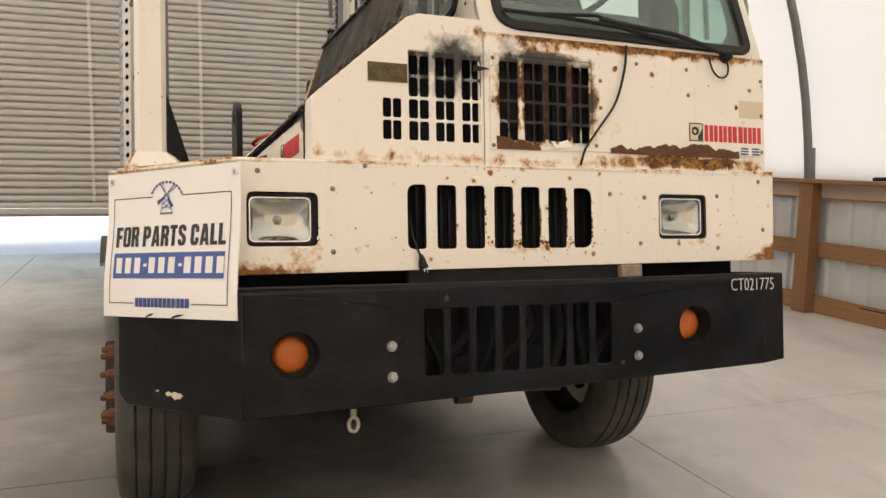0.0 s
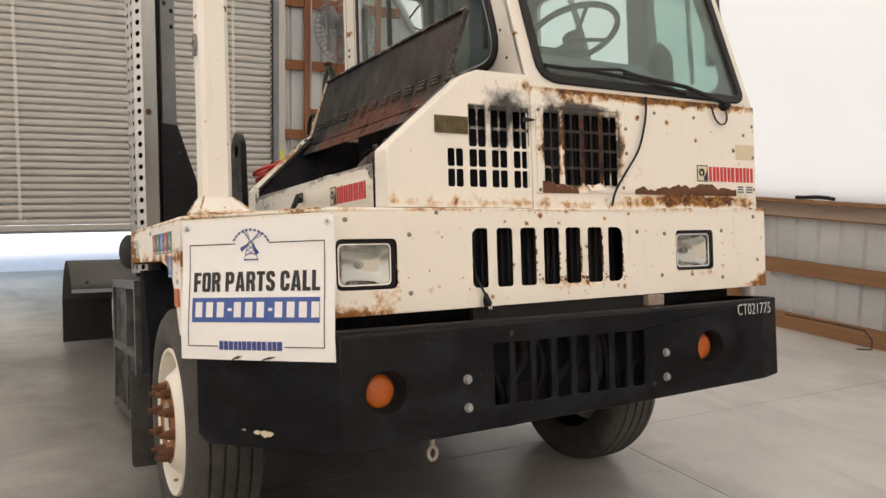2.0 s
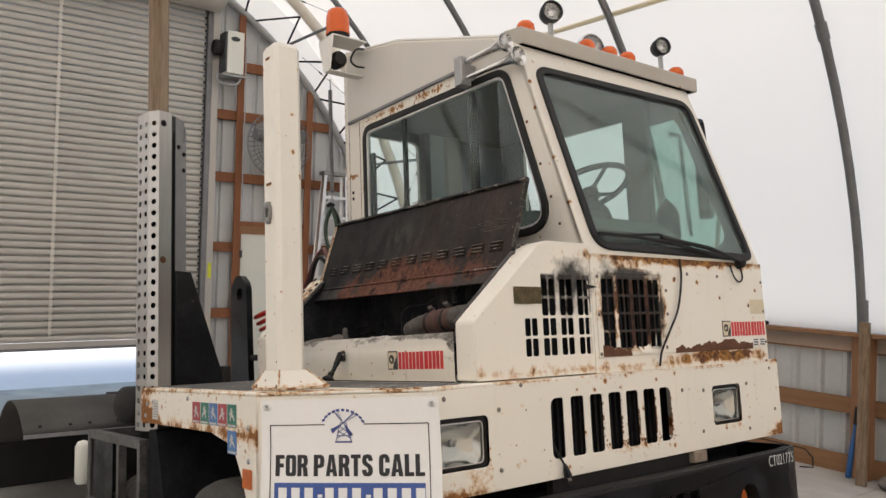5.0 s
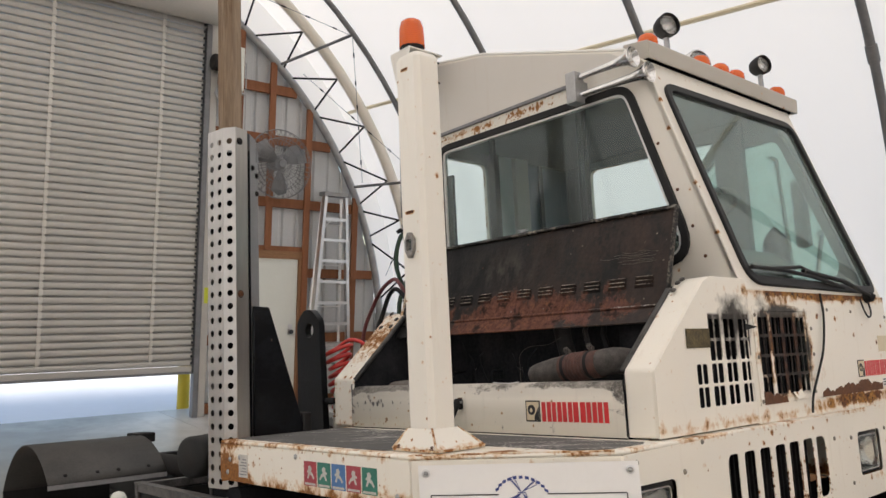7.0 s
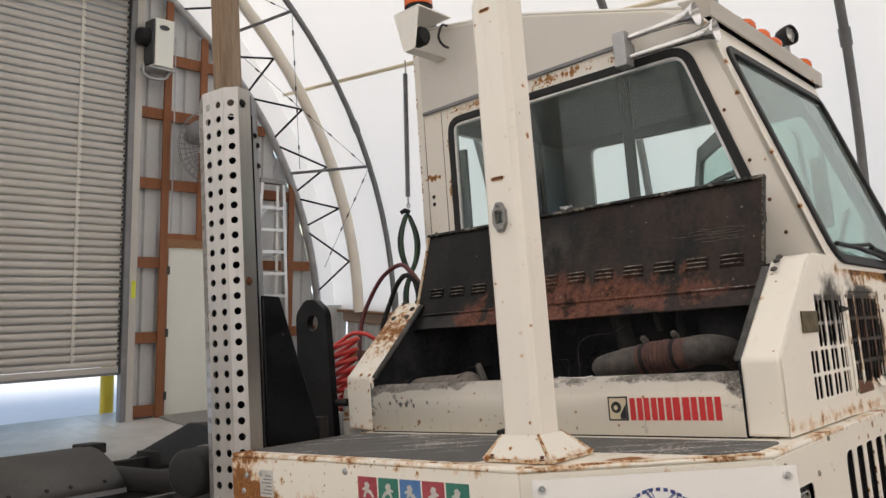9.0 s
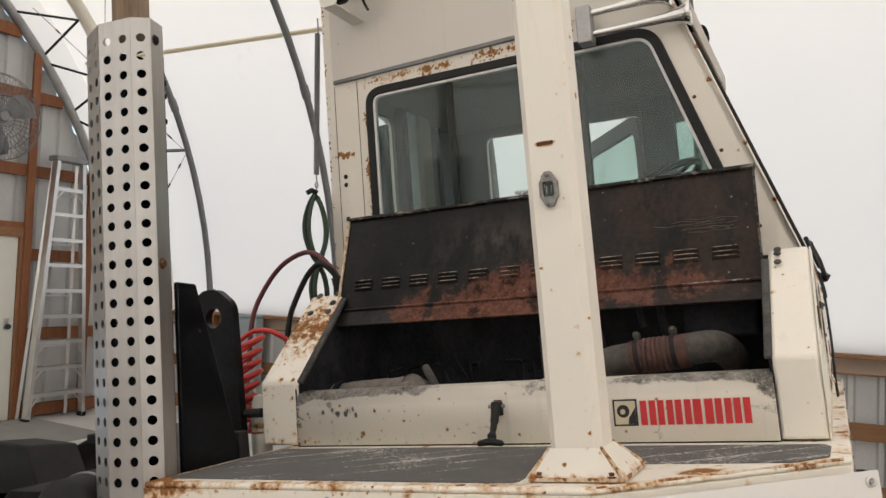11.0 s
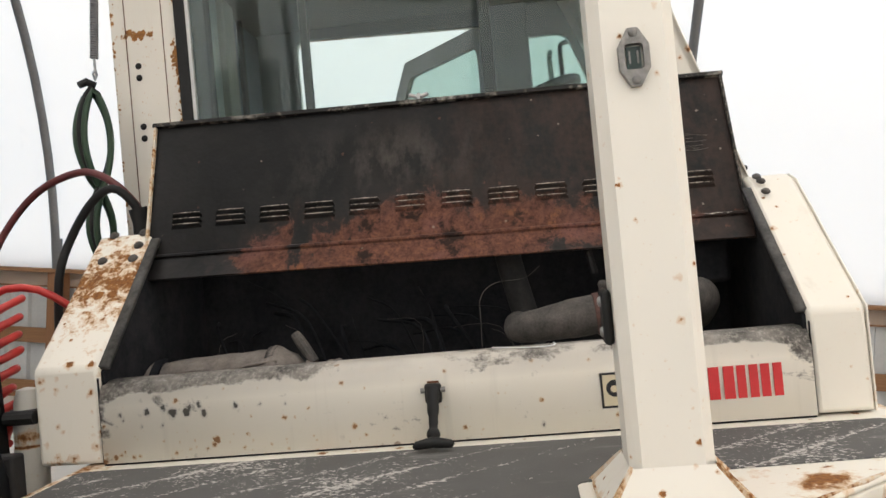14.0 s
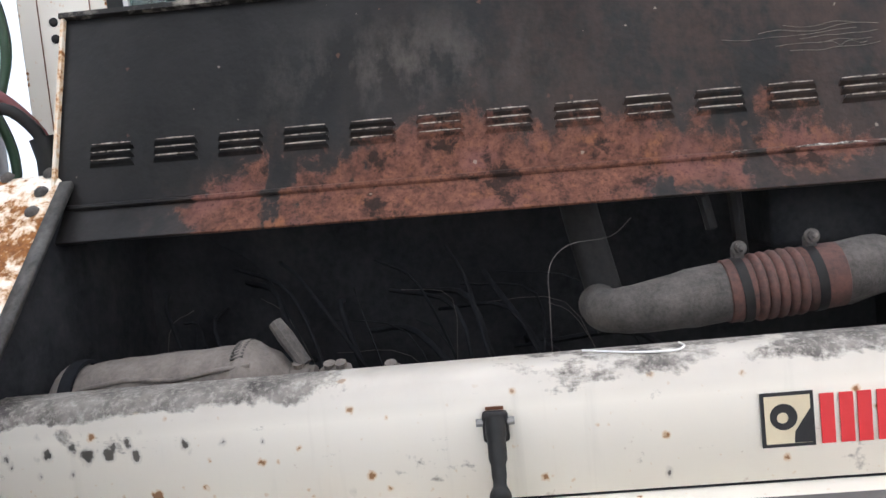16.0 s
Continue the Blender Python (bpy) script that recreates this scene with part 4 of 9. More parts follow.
# low side walls: lumber outside of which ribbed sheets stand
for side, x, s in (("wall_east", SIDE, 1), ("wall_west", FAR, -1)):
    w = thing(side, (x, 0, 0), "low lumber-framed side wall with pale ribbed metal sheets", "wall", kind="structure")
    put = lambda u, v, d, x=x, s=s: (x + s * (0.115 - d), u, v)
    part("cladding", ribbed(bmesh.new(), BACK, END, 0.0, PONY - 0.03, put), sheet_metal, w, "pale grey ribbed metal sheet", smooth=0, thick=0.003)
    lum = lambda a, b, c, d, e, f, x=x, s=s: boxed(*sorted((x + s * a, x + s * b)), c, d, e, f)
    part("top_plate", lum(-0.10, 0.13, BACK, END, PONY - 0.035, PONY), lumber_y, w, "flat lumber top plate", bevel=0.004)
    part("upper_rail", lum(0.035, 0.073, BACK, END, PONY - 0.18, PONY - 0.036), lumber_y, w, bevel=0.004)
    part("middle_rail", lum(0.035, 0.073, BACK, END, 0.52, 0.66), lumber_y, w, bevel=0.004)
    part("bottom_rail", lum(0.035, 0.073, BACK, END, 0.001, 0.16), lumber_y, w, bevel=0.004)
    for y in HOOPS:
        part("stud", lum(-0.075, 0.034, y - 0.09, y + 0.07, 0.001, PONY - 0.036), lumber_z, w, bevel=0.004)

# the end wall with its roll-up door and a walk-through door
DX0, DX1, DTOP, DBOT = -3.35, 1.33, 4.90, 0.54
MX0, MX1, MTOP = 1.88, 2.76, 2.02
RIN = HOOP - 0.42
top_of = lambda u: CZ - 0.12 + math.sqrt(max(0.0, RIN ** 2 - (u - CX) ** 2))
wall = thing("wall_north", (CX, END, 0), "end wall of ribbed sheets on reddish lumber", "wall", kind="structure")
put = lambda u, v, d: (u, END + 0.03 + d, v)
clad = bmesh.new()
ribbed(clad, DX1 + 0.05, MX0 - 0.02, 0.0, top_of, put)
ribbed(clad, MX0 - 0.02, MX1 + 0.02, MTOP + 0.04, top_of, put)
ribbed(clad, MX1 + 0.02, CX + RIN - 0.05, 0.0, top_of, put)
ribbed(clad, CX + RIN - 0.05, SIDE + 0.12, 0.0, PONY + 0.06, put)
ribbed(clad, FAR - 0.12, CX - RIN + 0.05, 0.0, PONY + 0.06, put)
ribbed(clad, CX - RIN + 0.05, DX0 - 0.05, 0.0, top_of, put)
ribbed(clad, DX0 - 0.05, DX1 + 0.05, DTOP + 0.15, top_of, put)
part("cladding", clad, sheet_metal, wall, "pale grey ribbed metal sheet", smooth=0, thick=0.003)
xe = lambda z: CX + math.sqrt(max(0.0, RIN ** 2 - (z - CZ + 0.12) ** 2))
for z in (0.09, 0.95, 1.84, 2.13, 2.78, 3.62, 4.3):
    for x0, x1 in ((DX1 + 0.16, MX0 - 0.10), (MX0 - 0.06, MX1 + 0.06), (MX1 + 0.10, xe(z) - 0.06)):
        if x1 - x0 < 0.12 or (x0 < MX0 < x1 and z < 2.1) or (z == 2.13 and not x0 < MX0 < x1):
            continue
        part("girt", boxed(x0, min(x1, xe(z) - 0.06), END - 0.06, END - 0.005, z - 0.065, z + 0.065), red_lumber, wall, bevel=0.004)
for x in (MX0 - 0.08, MX1 + 0.08, 2.27, 3.63):
    z0 = MTOP + 0.12 if x == 2.27 else 0.001
    part("stud", boxed(x - 0.045, x + 0.045, END - 0.10, END - 0.061, z0, top_of(x) - 0.05), red_lumber, wall, bevel=0.004)
part("door_header", boxed(MX0 - 0.12, MX1 + 0.12, END - 0.075, END - 0.062, MTOP + 0.03, MTOP + 0.11), lumber_x, wall, bevel=0.003)
rim = tube(bmesh.new(), [(CX + RIN * math.cos(a), END - 0.06, CZ - 0.12 + RIN * math.sin(a)) for a in (LOW - 0.05 + k * (math.pi - 2 * LOW + 0.1) / 48 for k in range(49))], 0.055, 10)
part("edge_tube", rim, galvanised, wall, "grey steel tube along the arched edge", smooth=60)
gap = bmesh.new()
ri, ro = [], []
for k in range(41):
    a = LOW - 0.02 + k * (math.pi - 2 * LOW + 0.04) / 40
    ri.append(gap.verts.new((CX + RIN * math.cos(a), END - 0.03, CZ - 0.12 + RIN * math.sin(a))))
    ro.append(gap.verts.new((CX + (HOOP + 0.068) * math.cos(a), END + 0.20, CZ + (HOOP + 0.068) * math.sin(a))))
for k in range(40):
    gap.faces.new((ri[k], ri[k + 1], ro[k + 1], ro[k]))
part("fabric_edge", gap, fabric, wall, "fabric closing the arched edge")

back = bmesh.new()
slab([(p[0], p[2]) for p in arc(HOOP + 0.06, LOW - 0.03, math.pi - LOW + 0.03, 40, 0)] + [(FAR - 0.1, 0), (SIDE + 0.1, 0)], [], "xz", BACK - 0.25, BACK - 0.2, back)
solo("wall_south", back, fabric, (CX, BACK, 0), "plain white fabric end wall", "wall", kind="structure", smooth=0)

# roll-up door, raised half a metre
door = thing("rolling_door", (-1.01, END - 0.05, 0), "beige-grey metal roll-up door, raised off the floor", "roll-up door", kind="structure")
PITCH = 0.0852
prof = [(0.0, -0.026), (0.002, 0.004), (0.006, 0.012), (0.026, 0.017), (0.048, 0.016), (0.064, 0.011), (0.070, 0.002), (0.072, -0.028), (PITCH, -0.030)]
s0 = bmesh.new()
a = [s0.verts.new((DX0, END - 0.05 - d, DBOT + 0.10 + z)) for z, d in prof]
b = [s0.verts.new((DX1, END - 0.05 - d, DBOT + 0.10 + z)) for z, d in prof]
for i in range(len(prof) - 1):
    s0.faces.new((a[i], a[i + 1], b[i + 1], b[i]))
slat = part("slat", s0, door_metal, door, smooth=50)
for k in range(1, int((DTOP - DBOT - 0.1) / PITCH) + 2):
    repeat("slat", slat, door, Matrix.Translation((0, 0, k * PITCH)))
part("bottom_bar", boxed(DX0, DX1, END - 0.066, END - 0.045, DBOT + 0.030, DBOT + 0.098), door_metal, door, bevel=0.004)
part("bottom_seal", boxed(DX0, DX1, END - 0.064, END - 0.047, DBOT, DBOT + 0.030), grey_steel, door, bevel=0.004)
for x in (-2.99, -1.74, -0.45, 0.79):
    strip = bmesh.new()
    for k in range(int((DTOP - DBOT - 0.1) / PITCH) + 1):
        z = DBOT + 0.10 + k * PITCH
        if k < 1:
            continue
        box(strip, x - 0.022, x + 0.022, END - 0.078, END - 0.062, z + 0.008, z + 0.066)
    box(strip, x - 0.016, x + 0.016, END - 0.062, END - 0.052, DBOT + 0.16, DTOP)
    part("wind_strap", strip, plain("pale_strap", (0.55, 0.52, 0.47), (0.62, 0.59, 0.54), 0.5, scale=8) if x < -2.9 else bpy.data.materials["pale_strap"], door, "pale vertical strap over the slats")
hood_roll = lathe(bmesh.new(), (DX0 - 0.1, END - 0.30, DTOP + 0.27), (1, 0, 0), [(0, 0.01), (0, 0.24), (0.03, 0.27), (DX1 - DX0 + 0.17, 0.27), (DX1 - DX0 + 0.2, 0.24), (DX1 - DX0 + 0.2, 0.01)], 28)
part("coil", hood_roll, door_metal, door, "rolled-up curtain over the opening", smooth=40)
for x0, x1 in ((DX1 - 0.01, DX1 + 0.055), (DX0 - 0.055, DX0 + 0.01)):
    part("guide_rail", boxed(x0, x1, END - 0.11, END - 0.01, 0.0, DTOP + 0.1), grey_steel, door, bevel=0.004)
locks = bmesh.new()
for k in range(int((DTOP - DBOT - 0.1) / PITCH) + 1):
    z = DBOT + 0.10 + k * PITCH
    box(locks, DX1 - 0.045, DX1 - 0.012, END - 0.088, END - 0.066, z + 0.022, z + 0.052)
box(locks, DX1 - 0.022, DX1 - 0.0105, END - 0.105, END - 0.062, DBOT + 0.02, DTOP)
part("end_locks", locks, dark_trim, door, "dark end locks of the slats along the guide")
part("caution_tag", boxed(DX1 + 0.085, DX1 + 0.135, END - 0.104, END - 0.1005, 1.42, 1.62), plain("yellow_green_tag", (0.52, 0.55, 0.03), (0.62, 0.64, 0.06), 0.5), door, "small yellow-green tag", smooth=0)
part("door_jamb", boxed(DX1 + 0.06, DX1 + 0.15, END - 0.10, END + 0.02, 0.0, DTOP + 0.2), door_metal, door, bevel=0.004)
opener = thing("door_opener", (1.61, END - 0.25, 4.1), "small white electric door opener box with dark motor", "door opener")
part("housing", boxed(1.50, 1.73, END - 0.34, END - 0.12, 4.12, 4.68), white_door, opener, "white metal box", bevel=0.012)
part("side_cover", boxed(1.470, 1.4995, END - 0.335, END - 0.125, 4.14, 4.66), dark_trim, opener, "dark side of the box", bevel=0.006)
part("badge", slab([(1.605 + 0.062 * math.cos(a), 4.575 + 0.030 * math.sin(a)) for a in (2 * math.pi * k / 24 for k in range(24))], [], "xz", END - 0.3465, END - 0.341), dark_trim, opener, "dark oval badge", smooth=0)
part("motor", lathe(bmesh.new(), (1.36, END - 0.20, 4.46), (1, 0, 0), [(0, 0.0), (0, 0.09), (0.02, 0.105), (0.10, 0.105), (0.11, 0.09)], 20), black_steel, opener, "round black motor")
part("conduit", tube(bmesh.new(), curve([(1.42, END - 0.22, 4.13), (1.42, END - 0.24, 4.02), (1.52, END - 0.26, 3.98), (1.66, END - 0.26, 4.00), (1.72, END - 0.26, 4.08)]), 0.018, 8), galvanised, opener, "bent conduit under the box", smooth=60)
part("bracket", boxed(1.44, 1.76, END - 0.33, END - 0.06, 4.085, 4.11), galvanised, opener, bevel=0.004)
part("chain", tube(bmesh.new(), [(1.77, END - 0.30, 4.5), (1.78, END - 0.30, 3.6), (1.775, END - 0.30, 2.2)], 0.008, 6), galvanised, opener)
solo("bollard", lathe(bmesh.new(), (1.54, END + 0.75, -0.04), (0, 0, 1), [(0, 0.08), (1.0, 0.08), (1.05, 0.06), (1.07, 0.0)], 20), yellow_paint, (1.54, END + 0.75, -0.04), "yellow steel bollard outside the roll-up door", "bollard")

md = thing("door_1", (MX0, END - 0.05, 0), "closed white metal walk-through door in the end wall", "door", kind="structure")
part("leaf", boxed(MX0, MX1, END - 0.04, END + 0.005, 0.012, MTOP), white_door, md, bevel=0.004)
part("jamb", slab(rect(MX0 - 0.05, 0.0, MX1 + 0.05, MTOP + 0.03), [rect(MX0 - 0.004, 0.0005, MX1 + 0.004, MTOP + 0.004)], "xz", END - 0.07, END + 0.02), lumber_z, md)
part("lock_plate", boxed(MX1 - 0.12, MX1 - 0.06, END - 0.05, END - 0.041, 1.0, 1.14), alu, md, bevel=0.003)
part("door_handle", lathe(bmesh.new(), (MX1 - 0.09, END - 0.041, 1.04), (0, -1, 0), [(0, 0.012), (0.03, 0.012), (0.035, 0.028), (0.06, 0.028), (0.066, 0.0)], 16), dark_trim, md)
for z in (0.25, 1.0, 1.75):
    part("hinge", boxed(MX0 - 0.03, MX0 + 0.012, END - 0.085, END - 0.071, z - 0.05, z + 0.05), dark_trim, md)
ramp = slab([(0, 0.0), (1.3, 0.0), (1.3, 0.03)], [], lambda u, v, d: (d, END - 0.15 - (1.3 - u), v), MX0 - 0.1, MX1 + 0.2)
solo("ramp", ramp, plain("grey_rubber_mat", (0.20, 0.192, 0.178), (0.27, 0.26, 0.242), 0.9, scale=4), (MX0, END - 0.8, 0), "grey rubber wedge ramp before the walk-through door", "ramp", smooth=0)

# ---- the terminal tractor ----
truck = thing("terminal_tractor", (0, 0.85, 0), "off-white single-cab terminal tractor, rusted and partly dismantled, hood lid raised", "truck", m=TRUCK)


def bolt(parent, p, d, r=0.014, h=0.011, mat=None, label="", name="bolt"):
    """A hexagonal head on a round washer."""
    b = lathe(bmesh.new(), p, d, [(0, 0.0), (0, r * 1.35), (0.003, r * 1.35), (0.003, r)], 12)
    lathe(b, Vector(p) + Vector(d).normalized() * 0.003, d, [(0, r), (h * 0.8, r), (h, r * 0.75), (h, 0.0)], 6)
    return part(name, b, mat or galvanised, parent, label, smooth=30)


def rivet(parent, p, d, r=0.008, mat=None):
    b = lathe(bmesh.new(), p, d, [(0, r), (r * 0.35, r * 0.85), (r * 0.55, r * 0.4), (r * 0.6, 0.0)], 10)
    return part("rivet", b, mat or galvanised, parent, smooth=60)


# front fascia with its headlights and slots
SLOTS = [(-0.308, -0.243), (-0.204, -0.135), (-0.100, -0.030), (0.006, 0.078), (0.109, 0.181), (0.216, 0.288), (0.319, 0.392)]
holes = []
for i, (a, b) in enumerate(SLOTS):
    r = [0.014] * 4
    if i == 0:
        r = [0.026, 0.012, 0.012, 0.045]
    if i == 6:
        r = [0.012, 0.040, 0.048, 0.012]
    holes.append(rounded([(a, 0.936), (b, 0.936), (b, 1.149), (a, 1.149)], r))
HL = [(-0.824, 0.948, -0.604, 1.116), (0.684, 0.966, 0.904, 1.134)]
holes += [rect(*q, 0.022) for q in HL]
fascia = part("fascia", slab([(-0.848, 0.862), (1.232, 0.882), (1.236, 1.232), (-0.848, 1.206)], holes, "xz", 0.0, 0.004), fascia_paint, truck, "white front panel with slots and many rust spots", bevel=0.0015)
part("fascia_return", slab([(0.014, 0.882), (1.10, 0.882), (1.10, 1.228), (0.014, 1.228)], [], "yz", 1.222, 1.234), fascia_paint, truck, bevel=0.004)
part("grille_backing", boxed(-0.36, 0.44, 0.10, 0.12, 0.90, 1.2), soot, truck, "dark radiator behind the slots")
for k in range(26):
    x = -0.34 + k * 0.03
    part("radiator_fin", boxed(x, x + 0.008, 0.085, 0.10, 0.92, 1.17), black_steel, truck)
for x0, z0, x1, z1 in HL:
    lamp = part("headlight_bezel", slab(rect(x0 + 0.002, z0 + 0.002, x1 - 0.002, z1 - 0.002, 0.02), [rect(x0 + 0.007, z0 + 0.013, x1 - 0.022, z1 - 0.015, 0.022)], "xz", 0.012, 0.06), black_steel, truck, "black recessed headlight surround")
    part("headlight_bucket", boxed(x0, x1, 0.062, 0.10, z0, z1), soot, truck)
    cx, cz, w, h = (x0 + x1) / 2 - 0.0075, (z0 + z1) / 2 - 0.001, (x1 - x0 - 0.029) / 2, (z1 - z0 - 0.028) / 2
    bowl = bmesh.new()
    NB = 14
    gv = [[bowl.verts.new((cx + w * a, 0.022 + 0.036 * max(0.0, 1 - 0.55 * (a * a + c * c)) * (1 - a ** 8) * (1 - c ** 8), cz + h * c)) for a in (2 * i / NB - 1 for i in range(NB + 1))] for c in (2 * j / NB - 1 for j in range(NB + 1))]
    for j in range(NB):
        for i in range(NB):
            bowl.faces.new((gv[j][i], gv[j][i + 1], gv[j + 1][i + 1], gv[j + 1][i]))
    part("reflector", bowl, silvered, lamp, "silvered concave reflector", smooth=60)
    part("bulb", lathe(bmesh.new(), (cx, 0.052, cz), (0, -1, 0), [(0, 0.012), (0.006, 0.012), (0.008, 0.007), (0.016, 0.006), (0.018, 0.0)], 14), galvanised, lamp, smooth=40)
    ln = bmesh.new()
    NL = 60
    lv_ = [[ln.verts.new((cx + w * 1.01 * a, 0.012 - 0.012 * (1 - a ** 4) * (1 - c ** 4) + 0.0008 * math.cos(a * 75) * (1 - a ** 6) * (1 if c < -0.1 else 0.12), cz + h * 1.01 * c)) for a in (2 * i / NL - 1 for i in range(NL + 1))] for c in (2 * j / NB - 1 for j in range(NB + 1))]
    part("lens_rim", slab(rect(cx - w, cz - h, cx + w, cz + h, 0.02), [rect(cx - w + 0.005, cz - h + 0.005, cx + w - 0.005, cz + h - 0.005, 0.018)], "xz", 0.004, 0.013), chrome, lamp, "thin bright lens rim", bevel=0.001)
    for j in range(NB):
        for i in range(NL):
            ln.faces.new((lv_[j][i], lv_[j][i + 1], lv_[j + 1][i + 1], lv_[j + 1][i]))
    part("lens", ln, lens_pane, lamp, "clear curved glass lens", smooth=60)
for p in ((-0.557, 1.129), (-0.557, 0.93), (-0.45, 1.205), (0.47, 1.13), (0.60, 0.95), (0.62, 1.12), (0.955, 1.13), (0.955, 0.93), (1.18, 1.0), (1.16, 1.19), (-0.79, 1.18)):
    rivet(fascia, (p[0], 0.0, p[1]), (0, -1, 0), 0.0085, tarnished)

# the bevelled corner, the side skirt and the deck
C0, C1 = (-0.848, 0.0), (-1.215, 0.475)
cdir = Vector((C1[0] - C0[0], C1[1] - C0[1])).normalized()
cput = lambda u, v, d: (C0[0] + cdir.x * u + cdir.y * d, C0[1] + cdir.y * u - cdir.x * d, v)
clen = math.hypot(C1[0] - C0[0], C1[1] - C0[1])
part("corner_panel", slab([(0, 0.862), (clen, 0.862), (clen, 1.206), (0, 1.206)], [], cput, 0.0, 0.014), fascia_paint, truck, "white angled corner panel behind the sign", bevel=0.005)
skirt = part("side_skirt", slab(rounded([(0.47, 1.206), (1.685, 1.206), (1.685, 1.068), (0.86, 1.068), (0.66, 1.03), (0.585, 0.93), (0.52, 0.80), (0.47, 0.80)], [0, 0, 0.02, 0.1, 0.08, 0.1, 0.03, 0]), [], "yz", -1.219, -1.205), skirt_paint, truck, "white side skirt with rusted lower edge", bevel=0.005)
deck_poly = [(-1.217, 1.688), (-1.217, 0.472), (-0.850, 0.0), (1.234, 0.0), (1.234, 1.688)]
part("deck", slab(deck_poly, [], "xy", 1.206, 1.2205), deck_paint, truck, "white deck plate with rusted rim", bevel=0.006)
part("deck_rear_edge", boxed(-1.215, -0.62, 1.672, 1.687, 1.06, 1.205), skirt_paint, truck, bevel=0.004)
part("grip_pad", slab(rounded([(-1.165, 1.655), (-1.175, 0.70), (-1.165, 0.645), (-0.955, 0.645), (-0.932, 0.400), (-0.917, 0.115), (-0.845, 0.042), (-0.70, 0.040), (-0.665, 0.055), (-0.665, 1.66)], 0.02), [], "xy", 1.2206, 1.2230), grey_pad, truck, "scuffed grey anti-slip pad on the deck")
part("rusted_fold", tube(bmesh.new(), [(-1.203 + 0.343 * k / 12, 0.4615 - 0.444 * k / 12, 1.2195) for k in range(13)], [0.003 + 0.0015 * math.sin(k * 2.3) for k in range(13)], 6), edge_paint, truck, "rusted fold along the deck corner", smooth=60)
part("side_marker", boxed(-1.226, -1.219, 0.50, 0.57, 0.90, 0.965), ochre_lens, truck, "amber side marker lamp", bevel=0.004)
for y, z in ((0.53, 1.1), (0.53, 0.99), (1.60, 1.15), (1.62, 1.10), (1.52, 1.16), (1.10, 1.185)):
    rivet(skirt, (-1.219, y, z), (-1, 0, 0), 0.010)
figure = [(0.020, 0.010), (0.030, 0.010), (0.036, 0.028), (0.050, 0.022), (0.060, 0.008), (0.066, 0.014), (0.054, 0.034), (0.044, 0.040), (0.050, 0.052), (0.040, 0.066), (0.028, 0.060), (0.030, 0.048), (0.018, 0.040), (0.022, 0.034), (0.030, 0.036)]


def decal(y, z, mt, flip):
    d = part("safety_decal", boxed(-1.2205, -1.2192, y - 0.078, y, z, z + 0.080), mt, truck, "small faded square safety decal", smooth=0)
    part("decal_mark", slab([(y - (0.078 - a if flip else a), z + 0.016 + b * 0.78) for a, b in figure], [], "yz", -1.2212, -1.2206), decal_white, d, smooth=0)
    part("decal_bar", slab(rect(y - 0.072, z + 0.003, y - 0.006, z + 0.010), [], "yz", -1.2212, -1.2206), decal_white, d, smooth=0)


for i, mt in enumerate((decal_dull_red, decal_green, decal_blue, decal_dull_red, decal_green)):
    decal(1.045 - i * 0.085, 1.095, mt, i % 2 == 1)
decal(0.705, 1.004, decal_blue, False)
lab = part("paper_label", boxed(-1.2205, -1.2192, 1.455, 1.525, 1.088, 1.172), decal_white, truck, "faded paper label with grey lines", smooth=0)
for k in range(6):
    part("label_bar", boxed(-1.2211, -1.2206, 1.463, 1.517 - 0.012 * (k % 3), 1.097 + k * 0.011, 1.101 + k * 0.011), grey_steel, lab, smooth=0)

# bumper
BX = [(-1.19, 0.385), (-0.852, -0.085), (1.10, -0.085), (1.232, -0.045)]
bslots = [rect(-0.284 + i * 0.0905, 0.530, -0.220 + i * 0.0905, 0.744, 0.012) for i in range(8)]
LIGHTS = [(-0.698, 0.618), (0.775, 0.648)]
bump = slab([(-0.852, 0.440), (0.2, 0.462), (1.10, 0.488), (1.10, 0.832), (-0.852, 0.815)], bslots + [disc(x, z, 0.071) for x, z in LIGHTS], "xz", -0.085, -0.073)
bumper = part("bumper", bump, black_paint, truck, "thick black steel bumper with slots", bevel=0.004)
bd = Vector((BX[0][0] - BX[1][0], BX[0][1] - BX[1][1])).normalized()
bput = lambda u, v, d: (BX[1][0] + bd.x * u + bd.y * d, BX[1][1] + bd.y * u - bd.x * d, v)
bl = math.hypot(BX[0][0] - BX[1][0], BX[0][1] - BX[1][1])
part("bumper_corner", slab([(0, 0.440), (bl * 0.93, 0.440), (bl, 0.47), (bl, 0.80), (0, 0.815)], [], bput, 0, 0.012), black_paint, bumper, bevel=0.004)
rd = Vector((BX[3][0] - BX[2][0], BX[3][1] - BX[2][1])).normalized()
rput = lambda u, v, d: (BX[2][0] + rd.x * u - rd.y * d, BX[2][1] + rd.y * u + rd.x * d, v)
rl = math.hypot(BX[3][0] - BX[2][0], BX[3][1] - BX[2][1])
part("bumper_end", slab([(0, 0.488), (rl, 0.492), (rl, 0.832), (0, 0.832)], [], rput, 0, 0.012), black_paint, bumper, bevel=0.004)
top = [(-1.19, 0.385), (-0.852, -0.083), (1.10, -0.083), (1.232, -0.043), (1.232, 0.0), (1.10, -0.025), (-0.83, -0.025), (-1.15, 0.40)]
